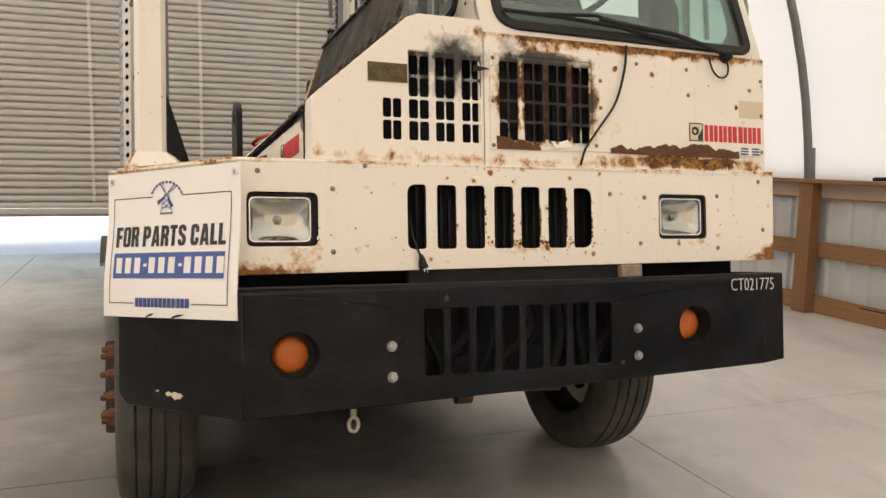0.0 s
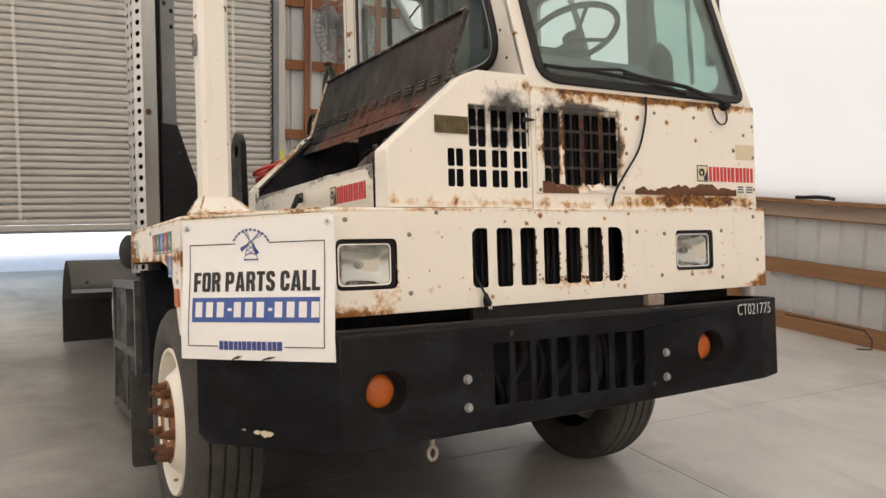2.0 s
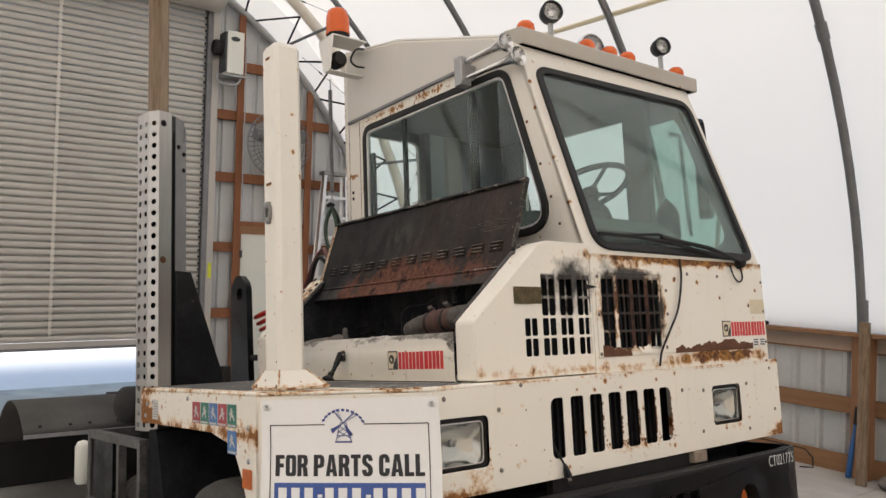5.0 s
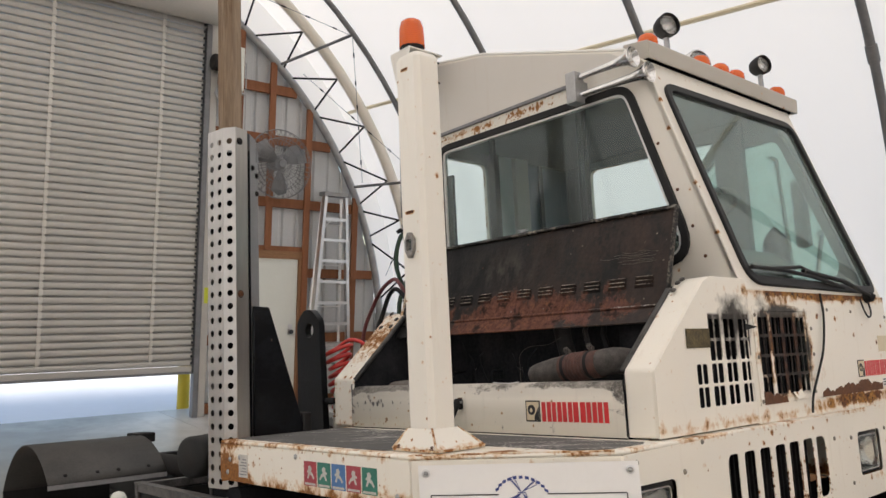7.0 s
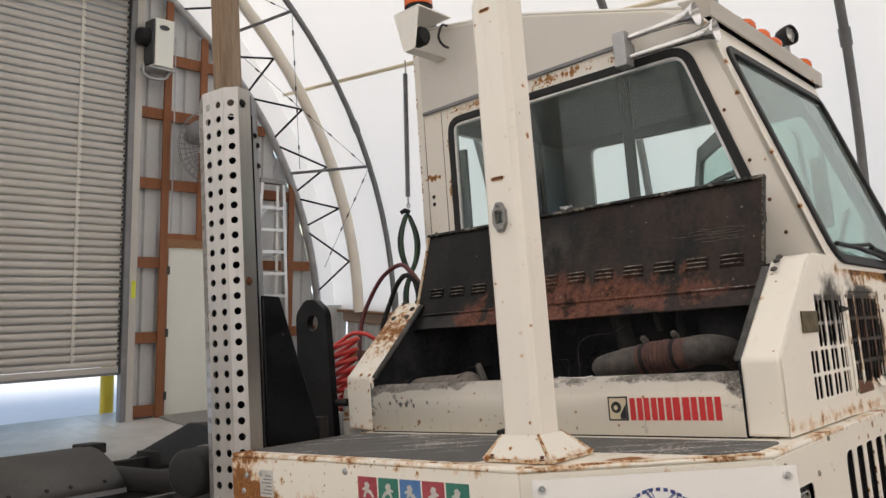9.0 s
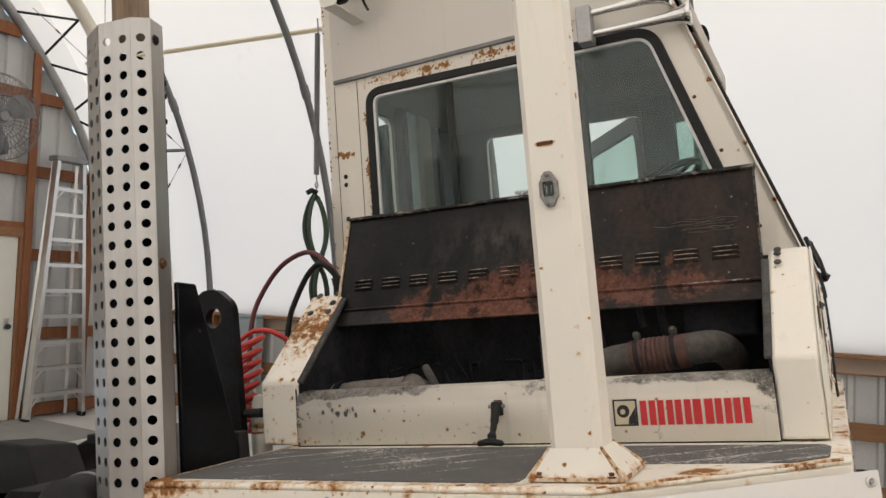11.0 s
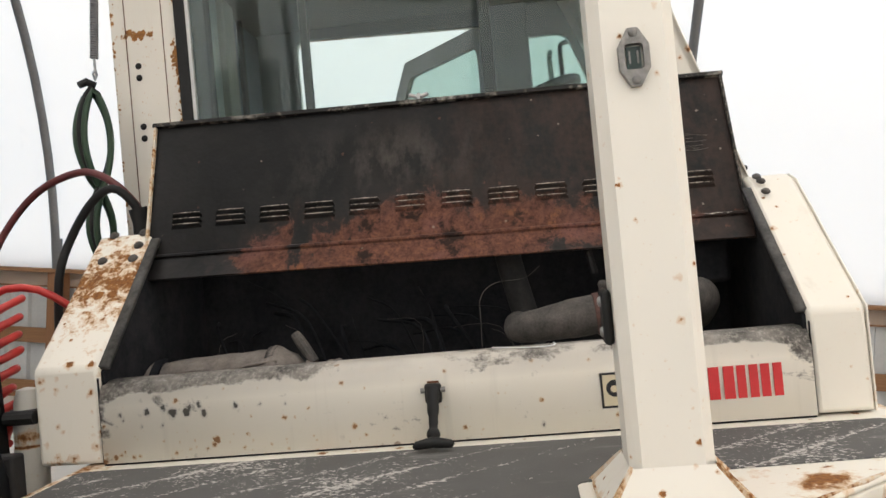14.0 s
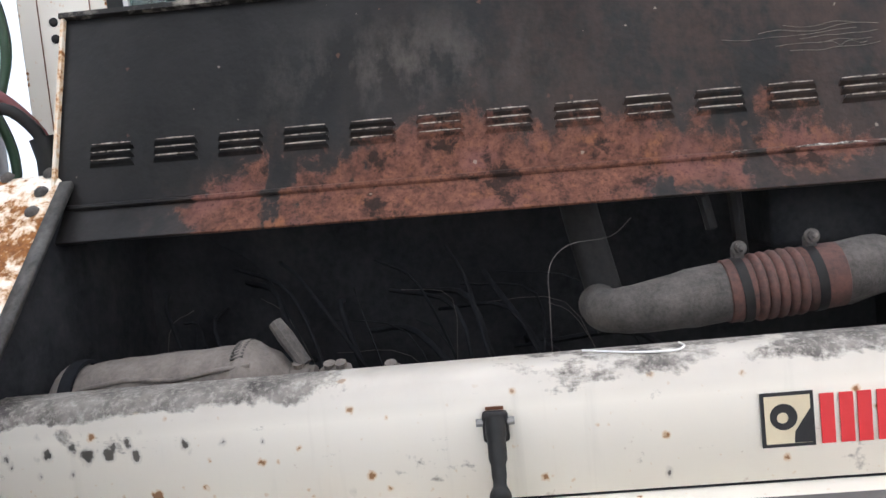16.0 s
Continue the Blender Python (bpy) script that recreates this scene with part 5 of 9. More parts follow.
# Edge and ledge are greyer: dust, plus the lit top put into colour.
part("bent_edge", tube(bmesh.new(), [(-0.850, -0.0725, 0.8045), (0.1, -0.0725, 0.8125), (1.098, -0.0725, 0.8210)], 0.0135, 14), black_steel, bumper, "rounded upper edge greyed by dust and a painted highlight", smooth=60)
part("bumper_ledge", slab(top, [], "xy", 0.816, 0.826), black_steel, bumper, bevel=0.004)
# Added block stands in for wall lumber showing through the gap.
part("wooden_block", boxed(0.512, 0.600, -0.010, 0.055, 0.8265, 0.873), plain("weathered_tan_wood", (0.20, 0.15, 0.11), (0.36, 0.29, 0.23), 0.8, scale=20, fine=90), truck, "short wooden block standing in for wall lumber behind the gap", bevel=0.006)
part("bumper_end_plate", boxed(1.22, 1.232, -0.042, 0.35, 0.492, 0.832), black_paint, bumper, bevel=0.004)
for x, z in LIGHTS:
    cup = lathe(bmesh.new(), (x, -0.083, z), (0, 1, 0), [(0, 0.0715), (0.055, 0.07), (0.056, 0.0)], 28)
    c = part("light_cup", cup, rubber, bumper, "black rubber light cup")
    lens = lathe(bmesh.new(), (x - 0.004, -0.029, z), (0, -1, 0), [(0, 0.056), (0.006, 0.055), (0.014, 0.045), (0.018, 0.02), (0.018, 0.0)], 28)
    part("amber_lens", lens, ochre_lens, c, "round faded amber marker lens", smooth=50)
for x, z in ((-0.395, 0.632), (-0.394, 0.536), (0.521, 0.647), (0.521, 0.551)):
    bolt(bumper, (x, -0.085, z), (0, -1, 0), 0.0125, 0.012, galvanised, "bright hexagonal bolt head")
hook = tube(bmesh.new(), [(-0.506 + 0.016 * math.sin(2 * math.pi * k / 20), -0.026, 0.388 - 0.022 * math.cos(2 * math.pi * k / 20)) for k in range(20)], 0.0065, 8, True)
tube(hook, [(-0.506, -0.024, 0.462), (-0.506, -0.025, 0.435), (-0.506, -0.026, 0.411)], [0.012, 0.011, 0.009], 10)
part("tow_pin", hook, plain("pale_worn_steel", (0.30, 0.27, 0.23), (0.48, 0.44, 0.38), 0.5, scale=20), bumper, "small pale tow eye under the bumper", smooth=60)
rng = random.Random(5)
for u0, v0, n_, sc_ in ((0.50, 0.488, 11, 1.0), (0.565, 0.493, 9, 0.6), (0.66, 0.498, 9, 0.35)):
    blob = [(bl * u0 + sc_ * 0.026 * math.cos(k * 6.283 / n_) * rng.uniform(0.5, 1.2), v0 + sc_ * 0.011 * math.sin(k * 6.283 / n_) * rng.uniform(0.5, 1.3)) for k in range(n_)]
    part("scrape", slab(blob, [], bput, -0.002, 0.0), cream, bumper, "scraped patch of pale paint", smooth=0)
part("stock_mark", words("CT021775", 0.068, "xz", -0.0872, 0.940, 0.768, 0.72, -0.0011, 0.0006), ink_white, bumper, "white handwritten stock number", smooth=0)
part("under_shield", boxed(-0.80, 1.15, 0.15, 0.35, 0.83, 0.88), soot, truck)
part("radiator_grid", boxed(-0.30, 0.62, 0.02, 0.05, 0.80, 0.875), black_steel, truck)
# Dark masses added under the truck to block light from the floor.
part("oil_pan", slab(rounded([(0.42, 1.0), (0.42, 0.62), (0.60, 0.46), (1.15, 0.46), (1.45, 0.62), (1.6, 1.0)], 0.06), [], "yz", -0.34, 0.34), soot, truck, "added dark engine underside that shades the floor", bevel=0.02)
# Unseen slab; it only shades the floor below.
part("belly_pan", slab([(0.30, 0.50), (0.30, 0.44), (0.62, 0.40), (2.60, 0.44), (2.60, 0.56)], [], "yz", -0.60, 0.60), soot, truck, "unseen slab added to shade the floor under the tractor", bevel=0.01)
part("inner_fender", boxed(-0.70, -0.66, 0.25, 1.62, 0.58, 1.2), soot, truck, "added dark inner fender that blocks light")
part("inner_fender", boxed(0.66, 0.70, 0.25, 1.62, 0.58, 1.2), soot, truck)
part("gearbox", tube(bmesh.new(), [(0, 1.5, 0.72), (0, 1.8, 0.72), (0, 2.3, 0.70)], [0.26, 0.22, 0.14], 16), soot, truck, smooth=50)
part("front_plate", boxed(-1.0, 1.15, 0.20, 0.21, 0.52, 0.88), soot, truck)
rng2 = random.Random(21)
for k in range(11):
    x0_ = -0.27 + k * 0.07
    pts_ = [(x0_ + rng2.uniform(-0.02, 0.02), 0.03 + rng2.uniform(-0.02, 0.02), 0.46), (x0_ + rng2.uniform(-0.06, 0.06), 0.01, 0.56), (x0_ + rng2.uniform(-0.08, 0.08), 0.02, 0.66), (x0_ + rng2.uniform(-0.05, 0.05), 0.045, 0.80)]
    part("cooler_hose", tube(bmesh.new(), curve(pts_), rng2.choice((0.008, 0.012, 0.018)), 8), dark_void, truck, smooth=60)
part("cooler_pan", slab(rounded([(-0.28, 0.47), (0.48, 0.50), (0.48, 0.56), (0.10, 0.60), (-0.28, 0.55)], 0.02), [], "xz", 0.035, 0.055), dark_void, truck, "near-black metal edge behind the bumper slots", bevel=0.006)
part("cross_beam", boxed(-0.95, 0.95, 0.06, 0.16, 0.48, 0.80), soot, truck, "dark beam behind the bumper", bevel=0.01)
cable = tube(bmesh.new(), curve([(-0.283, 0.05, 1.05), (-0.284, 0.022, 0.985), (-0.280, -0.002, 0.946), (-0.274, -0.012, 0.925), (-0.268, -0.014, 0.912)]), 0.0042, 8)
plug = part("loose_plug", cable, rubber, truck, "black cable plug hanging from a slot", smooth=60)
part("plug_body", tube(bmesh.new(), [(-0.270, -0.014, 0.918), (-0.267, -0.016, 0.908), (-0.263, -0.019, 0.893), (-0.259, -0.021, 0.878), (-0.257, -0.022, 0.872)], [0.0055, 0.009, 0.0105, 0.0125, 0.011], 10), rubber, plug, smooth=50)
for dx in (-0.005, 0.005):
    part("pin", tube(bmesh.new(), [(-0.257 + dx, -0.022, 0.873), (-0.254 + dx, -0.023, 0.859)], 0.0022, 6), chrome, plug, "bright plug pin")
part("cable_end", tube(bmesh.new(), curve([(-0.268, -0.012, 0.915), (-0.275, -0.016, 0.890), (-0.270, -0.018, 0.862), (-0.258, -0.019, 0.848), (-0.250, -0.020, 0.856)]), 0.0038, 8), rubber, plug, smooth=60)

# steering axle, wheels
part("front_axle", tube(bmesh.new(), [(-0.92, 0.88, 0.44), (-0.6, 0.88, 0.38), (0.6, 0.88, 0.38), (0.84, 0.88, 0.46)], 0.06, 12), black_steel, truck)
for x, z in ((0.35, 0.42), (0.42, 0.40)):
    part("drag_link", tube(bmesh.new(), [(-0.2, 0.33, 0.42), (x, 0.30, z)], 0.022, 8), burnt, truck)
part("link_joint", lathe(bmesh.new(), (-0.02, 0.24, 0.40), (1, 0, 0), [(-0.03, 0.0), (-0.03, 0.03), (0.03, 0.03), (0.03, 0.0)], 14), rusty_steel, truck)


def wheel(cx, s, cz):
    """A steer wheel; s points outwards."""
    cy = 0.88
    o, d = (cx, cy, cz), (s, 0, 0)
    G = [(-0.112, 0.440), (-0.078, 0.452), (-0.076, 0.441), (-0.069, 0.441), (-0.067, 0.454), (-0.029, 0.456), (-0.027, 0.444), (-0.020, 0.444), (-0.018, 0.456)]
    prof_ = [(-0.10, 0.285), (-0.128, 0.305), (-0.138, 0.36), (-0.130, 0.415)] + G + [(-a, r) for a, r in reversed(G)] + [(0.130, 0.415), (0.137, 0.375), (0.139, 0.36), (0.137, 0.345), (0.130, 0.312), (0.124, 0.300), (0.10, 0.285)]
    w = part("wheel", lathe(bmesh.new(), o, d, prof_, 72), tyre_rubber, truck, "dusty black truck tyre with straight grooves", smooth=50)
    rimp = lathe(bmesh.new(), o, d, [(0.10, 0.284), (0.122, 0.290), (0.129, 0.286), (0.127, 0.278), (0.060, 0.268), (0.020, 0.262), (0.020, 0.252), (0.045, 0.240), (0.100, 0.205), (0.126, 0.182), (0.136, 0.170), (0.138, 0.160), (0.138, 0.078), (0.098, 0.072), (0.088, 0.0)], 56)
    part("rim", rimp, white_paint, w, "dirty white dished steel rim", smooth=40)
    hub = lathe(bmesh.new(), (cx + s * 0.089, cy, cz), d, [(0, 0.070), (0.012, 0.066), (0.022, 0.045), (0.04, 0.040), (0.045, 0.0)], 28)
    part("hub", hub, rusty_steel, w, "rusty hub end", smooth=40)
    part("flange_rust", lathe(bmesh.new(), (cx + s * 0.1382, cy, cz), d, [(0, 0.162), (0.0008, 0.162), (0.0008, 0.079)], 40), orange_rust, w, "rust-stained bolt flange", smooth=0)
    for k in range(10):
        a = 2 * math.pi * k / 10 + 0.2
        p = Vector((cx + s * 0.139, cy + 0.136 * math.cos(a), cz + 0.136 * math.sin(a)))
        nut = lathe(bmesh.new(), p, d, [(0, 0.022), (0.006, 0.020), (0.030, 0.0185), (0.033, 0.012), (0.052, 0.011), (0.055, 0.0)], 8)
        part("wheel_stud", nut, rusty_steel, w, smooth=30)
    for k in range(5):
        a = 2 * math.pi * k / 5 - 1.0
        p = (cx + s * 0.070, cy + 0.222 * math.cos(a), cz + 0.222 * math.sin(a))
        part("hand_hole", lathe(bmesh.new(), p, (s, 1.5 * math.cos(a), 1.5 * math.sin(a)), [(0, 0.0), (0, 0.026), (0.008, 0.026), (0.009, 0.0)], 18), soot, w)


wheel(-1.068, -1, 0.432)
wheel(0.868, 1, 0.450)

# hood: front and rear end boxes, the side with its rolled lip, the engine bay
hood_out = [(-0.612, 1.225), (-0.612, 1.430), (-0.29, 1.712), (-0.245, 1.728), (-0.012, 1.728), (-0.012, 1.225)]
vent = []
for x0, x1, rows_ in ((-0.376, -0.312, (0, 1)), (-0.285, -0.214, (0, 1, 2, 3)), (-0.189, -0.121, (0, 1, 2, 3)), (-0.092, -0.024, (0, 1, 2, 3))):
    w = (x1 - x0 - 0.006) / 2
    for rw in rows_:
        z = 1.300 + rw * 0.0735
        for c in (0, 1):
            vent.append(rect(x0 + c * (w + 0.006), z, x0 + c * (w + 0.006) + w, z + 0.064, 0.008, 3))
hood = part("hood", slab(hood_out, vent, "xz", 0.038, 0.0415), scorched, truck, "white hood front with slotted vents, scorched above", bevel=0.0012)
part("hood_end", slab([(-0.614, 1.2255), *hood_out[1:5], (-0.014, 1.2255)], [[(-0.42, 1.262), (-0.03, 1.262), (-0.03, 1.63), (-0.30, 1.63), (-0.42, 1.50)]], "xz", 0.0418, 0.152), white_paint, hood, "white front end of the hood", bevel=0.010)
# Black sheet and side strip stand in for the shaded depth behind the slots.
part("vent_void", slab([(-0.44, 1.25), (-0.018, 1.25), (-0.018, 1.66), (-0.33, 1.66), (-0.44, 1.55)], [], "xz", 0.135, 0.1515), soot, hood, "black sheet standing in for the dark space behind the vents")
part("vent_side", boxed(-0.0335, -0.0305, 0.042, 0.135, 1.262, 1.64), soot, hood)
part("torn_rubber", slab([(-0.052, 1.545), (-0.020, 1.551), (0.004, 1.556), (-0.018, 1.562), (-0.050, 1.568)], [], lambda u, v, d: (u, 0.036 - d - (0.05 + u) * 0.25, v), 0.0, 0.004), rubber, hood, "torn sliver of black rubber", smooth=0)
part("data_plate", boxed(-0.427, -0.291, 0.033, 0.037, 1.490, 1.552), plain("tarnished_brass_plate", (0.035, 0.027, 0.012), (0.15, 0.112, 0.045), 0.6, 0.3, scale=40, fine=160), hood, "tarnished rectangular data plate", smooth=0)
rear_out = [(-0.612, 1.225), (-0.612, 1.435), (-0.29, 1.735), (-0.01, 1.735), (-0.01, 1.225)]
rear_end = part("hood_rear_end", slab(rear_out, [], "xz", 1.632, 1.782), slope_paint, truck, "rear end of the hood, flaking and rusted", bevel=0.010)
for (x, z), y in (((-0.29, 1.737), 1.66), ((-0.325, 1.704), 1.66), ((-0.36, 1.671), 1.66), ((-0.29, 1.737), 1.74), ((-0.36, 1.671), 1.74)):
    rivet(rear_end, (x, y, z), (-0.68, 0, 0.73), 0.013, burnt)
for k in range(3):
    x = -0.275 - k * 0.030
    rivet(hood, (x, 0.125, 1.725 - max(0, -0.29 - x) * 0.88 + 0.0), (-0.66, 0, 0.75), 0.011, burnt)
lip = bmesh.new()
sheet(lip, [(-0.615, 1.225), (-0.615, 1.360), (-0.611, 1.378), (-0.601, 1.390), (-0.585, 1.396), (-0.545, 1.396), (-0.525, 1.392), (-0.522, 1.362)], 0.153, 1.631, "xz")
side = part("hood_side", lip, lip_paint, truck, "white hood side with soot-blackened rolled lip", smooth=60, thick=0.006)
for y, e0, e1 in ((0.152, 0.150, 0.170), (1.632, 1.612, 1.634)):
    tr = bmesh.new()
    pts = [(-0.600, 1.430), (-0.305, 1.695 if y < 1 else 1.715)]
    sheet(tr, pts, e0, e1, "xz")
    part("seal_strip", tr, worn_rubber, truck, "black rubber seal along the opening", thick=0.012)
part("bay_floor", boxed(-0.60, -0.02, 0.16, 1.63, 1.03, 1.06), bay_grime, truck)
part("firewall", boxed(-0.035, -0.016, 0.153, 1.631, 1.06, 1.73), bay_grime, truck, "sooty wall behind the engine bay")
part("bay_front", slab([(-0.60, 1.06), (-0.60, 1.42), (-0.30, 1.68), (-0.02, 1.68), (-0.02, 1.06)], [], "xz", 0.1525, 0.160), bay_grime, truck)
part("bay_rear", slab([(-0.60, 1.06), (-0.60, 1.42), (-0.30, 1.70), (-0.02, 1.70), (-0.02, 1.06)], [], "xz", 1.624, 1.6315), bay_grime, truck)
part("hood_seam", boxed(-0.6168, -0.6125, 0.155, 1.63, 1.2212, 1.2275), soot, truck, "dark gap under the hood side")
for y in (0.1515, 1.6300):
    part("end_seam", boxed(-0.6170, -0.6125, y, y + 0.0025, 1.229, 1.41), soot, side, "dark gap beside the hood side")
latch = part("latch_base", boxed(-0.638, -0.6185, 0.888, 0.922, 1.306, 1.346), black_steel, truck, "black rubber hood latch", bevel=0.005)
part("latch_bolt", tube(bmesh.new(), [(-0.631, 0.880, 1.333), (-0.631, 0.930, 1.333)], 0.0055, 8), dull_zinc, latch)
lt = tube(bmesh.new(), curve([(-0.633, 0.905, 1.338), (-0.646, 0.905, 1.312), (-0.660, 0.905, 1.286), (-0.674, 0.905, 1.264), (-0.686, 0.905, 1.250), (-0.694, 0.905, 1.241)]), [0.0135] * 4 + [0.0120] * 4 + [0.0095] * 3 + [0.0085] * 2 + [0.0115, 0.0135, 0.0140, 0.0125] + [0.0085] * 4, 12)
part("strap", lt, rubber, latch, smooth=60)
part("pull", tube(bmesh.new(), [(-0.697, 0.866, 1.233), (-0.697, 0.871, 1.237), (-0.697, 0.890, 1.240), (-0.697, 0.905, 1.242), (-0.697, 0.920, 1.240), (-0.697, 0.939, 1.237), (-0.697, 0.944, 1.233)], [0.005, 0.0085, 0.0100, 0.0110, 0.0100, 0.0085, 0.005], 10), rubber, latch, smooth=60)
part("keeper", boxed(-0.6215, -0.6185, 0.893, 0.917, 1.346, 1.350), rusty_steel, side)

# the raised lid
LT, LB, LF = (-0.197, 2.010), (-0.318, 1.655), (-0.365, 1.598)
Y0, Y1 = 0.168, 1.645
lv = Vector((LT[0] - LB[0], LT[1] - LB[1]))
llen = lv.length
lv.normalize()
lput = lambda u, v, d: (LB[0] + lv.x * v - lv.y * d, u, LB[1] + lv.y * v + lv.x * d + (u - 0.9) * 0.02)
GROUPS = [1.543 - i * 0.1160 for i in range(12)]
lid_part = part("hood_lid", slab([(Y0, 0), (Y1, 0), (Y1, llen), (Y0, llen)], [], lput, -0.006, 0.0), lid_steel, truck, "raised hood lid, inner face black and rusted, with louvres", smooth=0)
fl = Vector((LF[0] - LB[0], LF[1] - LB[1]))
fput = lambda u, v, d: (LB[0] + fl.x * v - 0.006 * d, u, LB[1] + fl.y * v + 0.004 * d + (u - 0.9) * 0.02)
part("lid_flange", slab([(Y0 - 0.012, 0), (Y1 + 0.012, 0), (Y1 + 0.004, 1), (Y0 - 0.004, 1)], [], fput, -0.7, 0.3), lid_steel, lid_part, smooth=0, bevel=0.002)
part("lid_hinge_edge", tube(bmesh.new(), [lput(Y0 + k * (Y1 - Y0) / 10, 0.0, 0.004) for k in range(11)], 0.006, 8), lid_steel, lid_part)
part("lid_rim", slab([(Y0 - 0.006, llen - 0.006), (Y1 + 0.006, llen - 0.006), (Y1 + 0.006, llen + 0.004), (Y0 - 0.006, llen + 0.004)], [], lput, -0.006, 0.013), broken_edge("worn_rim_edge", (0.012, 0.011, 0.010), (0.30, 0.27, 0.23), 0.50, 0.66, 13), lid_part, "worn pale upper rim", smooth=0)
rng = random.Random(11)
for k in range(7):
    y0_, v0_, l_ = 0.20 + rng.uniform(0, 0.06), llen * (0.46 + 0.020 * k), rng.uniform(0.05, 0.22)
    pts_ = [lput(y0_ + l_ * i / 6, v0_ + rng.uniform(-0.004, 0.004), 0.0012) for i in range(7)]
    part("scratch", tube(bmesh.new(), curve(pts_, 3), 0.00035, 4), tarnished, lid_part, smooth=60)
for y, mt in ((Y0, broken_edge("dark_worn_edge", (0.012, 0.011, 0.010), (0.20, 0.17, 0.14), 0.48, 0.64)), (Y1, edge_paint)):
    part("lid_side_rim", slab([(y - 0.003, 0.0), (y + 0.003, 0.0), (y + 0.003, llen), (y - 0.003, llen)], [], lput, -0.010, 0.010), mt, lid_part, smooth=0)
scuff_mt = broken_edge("scuffed_white_edge", (0.05, 0.042, 0.036), (0.62, 0.58, 0.52), 0.42, 0.58, 34)
for y0_, y1_, r_ in ((0.20, 0.27, 0.0016), (0.285, 0.40, 0.0024), (0.47, 0.50, 0.0014)):
    part("scuffed_edge", tube(bmesh.new(), [lput(y0_ + (y1_ - y0_) * k / 6, 0.002 + 0.0012 * math.sin(k * 2.1 + y0_ * 40), 0.0088) for k in range(7)], [r_ * q for q in (0.3, 0.9, 1.0, 0.7, 1.1, 0.8, 0.2)], 6), scuff_mt, lid_part, "scuffed pale fold of the lid", smooth=60)
# Pale tubes along the louvres paint in their upper-edge highlights.
louvre_shine = broken_edge("pale_louvre_highlight", (0.030, 0.022, 0.017), (0.52, 0.46, 0.39), 0.40, 0.60, 42)
for y in GROUPS:
    for k in range(3):
        v = 0.075 + k * 0.0150
        lo = bmesh.new()
        prof_ = [(-0.002, 0.0004), (0.0015, 0.0026), (0.0045, 0.0052), (0.0080, 0.0068), (0.0096, 0.0064), (0.0098, 0.0046)]
        ins = [0.0, 0.0015, 0.0035, 0.0055, 0.0065, 0.0065]
        a = [lo.verts.new(lput(y - 0.041 + e, v + p, d)) for (p, d), e in zip(prof_, ins)]
        b = [lo.verts.new(lput(y + 0.041 - e, v + p, d)) for (p, d), e in zip(prof_, ins)]
        for i in range(5):
            lo.faces.new((a[i], a[i + 1], b[i + 1], b[i]))
        # Black strip stands in for the louvre's dark opening.
        part("louvre_slot", slab(rect(y - 0.036, v + 0.0085, y + 0.036, v + 0.0118, 0.0015), [], lput, 0.0002, 0.0007), soot, lid_part, smooth=0)
        q = part("louvre", lo, lid_steel, lid_part, smooth=0, thick=0.001)
        part("louvre_edge", tube(bmesh.new(), [lput(y - 0.035, v + 0.0093, 0.0064), lput(y, v + 0.0093, 0.0070), lput(y + 0.035, v + 0.0093, 0.0064)], [0.0009, 0.0017, 0.0009], 5), louvre_shine, q)
part("lid_stay", tube(bmesh.new(), [lput(0.93, llen, 0.0), lput(0.93, llen + 0.03, -0.005)], 0.005, 8), galvanised, lid_part)
part("wing_nut", tube(bmesh.new(), [lput(0.955, llen + 0.028, -0.005), lput(0.93, llen + 0.018, -0.005), lput(0.905, llen + 0.028, -0.005)], 0.006, 8), galvanised, lid_part)

# what shows in the engine bay
pipe = part("intake_pipe", tube(bmesh.new(), curve([(-0.20, 0.285, 1.41), (-0.30, 0.293, 1.440), (-0.36, 0.304, 1.455), (-0.40, 0.325, 1.461), (-0.418, 0.352, 1.460), (-0.42, 0.385, 1.456), (-0.42, 0.43, 1.451), (-0.42, 0.53, 1.444), (-0.42, 0.62, 1.434), (-0.415, 0.675, 1.427), (-0.395, 0.708, 1.423), (-0.36, 0.722, 1.420), (-0.30, 0.724, 1.420)], 4),
                                     [0.046] * 24 + [0.046] * 4 + [0.045] * 4 + [0.042, 0.041, 0.040, 0.039, 0.038, 0.037, 0.037, 0.036] + [0.035] * 9, 22), burnt, truck, "heat-greyed intake pipe", smooth=60)
part("back_pipe", tube(bmesh.new(), curve([(-0.22, 0.69, 1.36), (-0.20, 0.71, 1.46), (-0.20, 0.735, 1.58), (-0.20, 0.75, 1.70)]), 0.033, 18), plain("sooty_pipe", (0.012, 0.012, 0.013), (0.036, 0.034, 0.033), 0.9, scale=20, fine=120), truck, "sooty upright pipe", smooth=60)
cuffs = [(0.380, 0.045), (0.382, 0.0485), (0.406, 0.049), (0.434, 0.049)]
ribs_ = [q for k in range(5) for q in ((0.438 + k * 0.0145, 0.0455), (0.4405 + k * 0.0145, 0.0505), (0.4455 + k * 0.0145, 0.0520), (0.4500 + k * 0.0145, 0.0505), (0.4522 + k * 0.0145, 0.0455))]
ring_ = cuffs + ribs_ + [(0.512, 0.0485), (0.536, 0.0485), (0.548, 0.0480), (0.550, 0.043)]
part("hose_sleeve", tube(bmesh.new(), [(-0.42, y, 1.4545 - (y - 0.38) * 0.075) for y, r in ring_], [r for y, r in ring_], 30), red_rubber, pipe, "dusty red ribbed rubber sleeve", smooth=50)
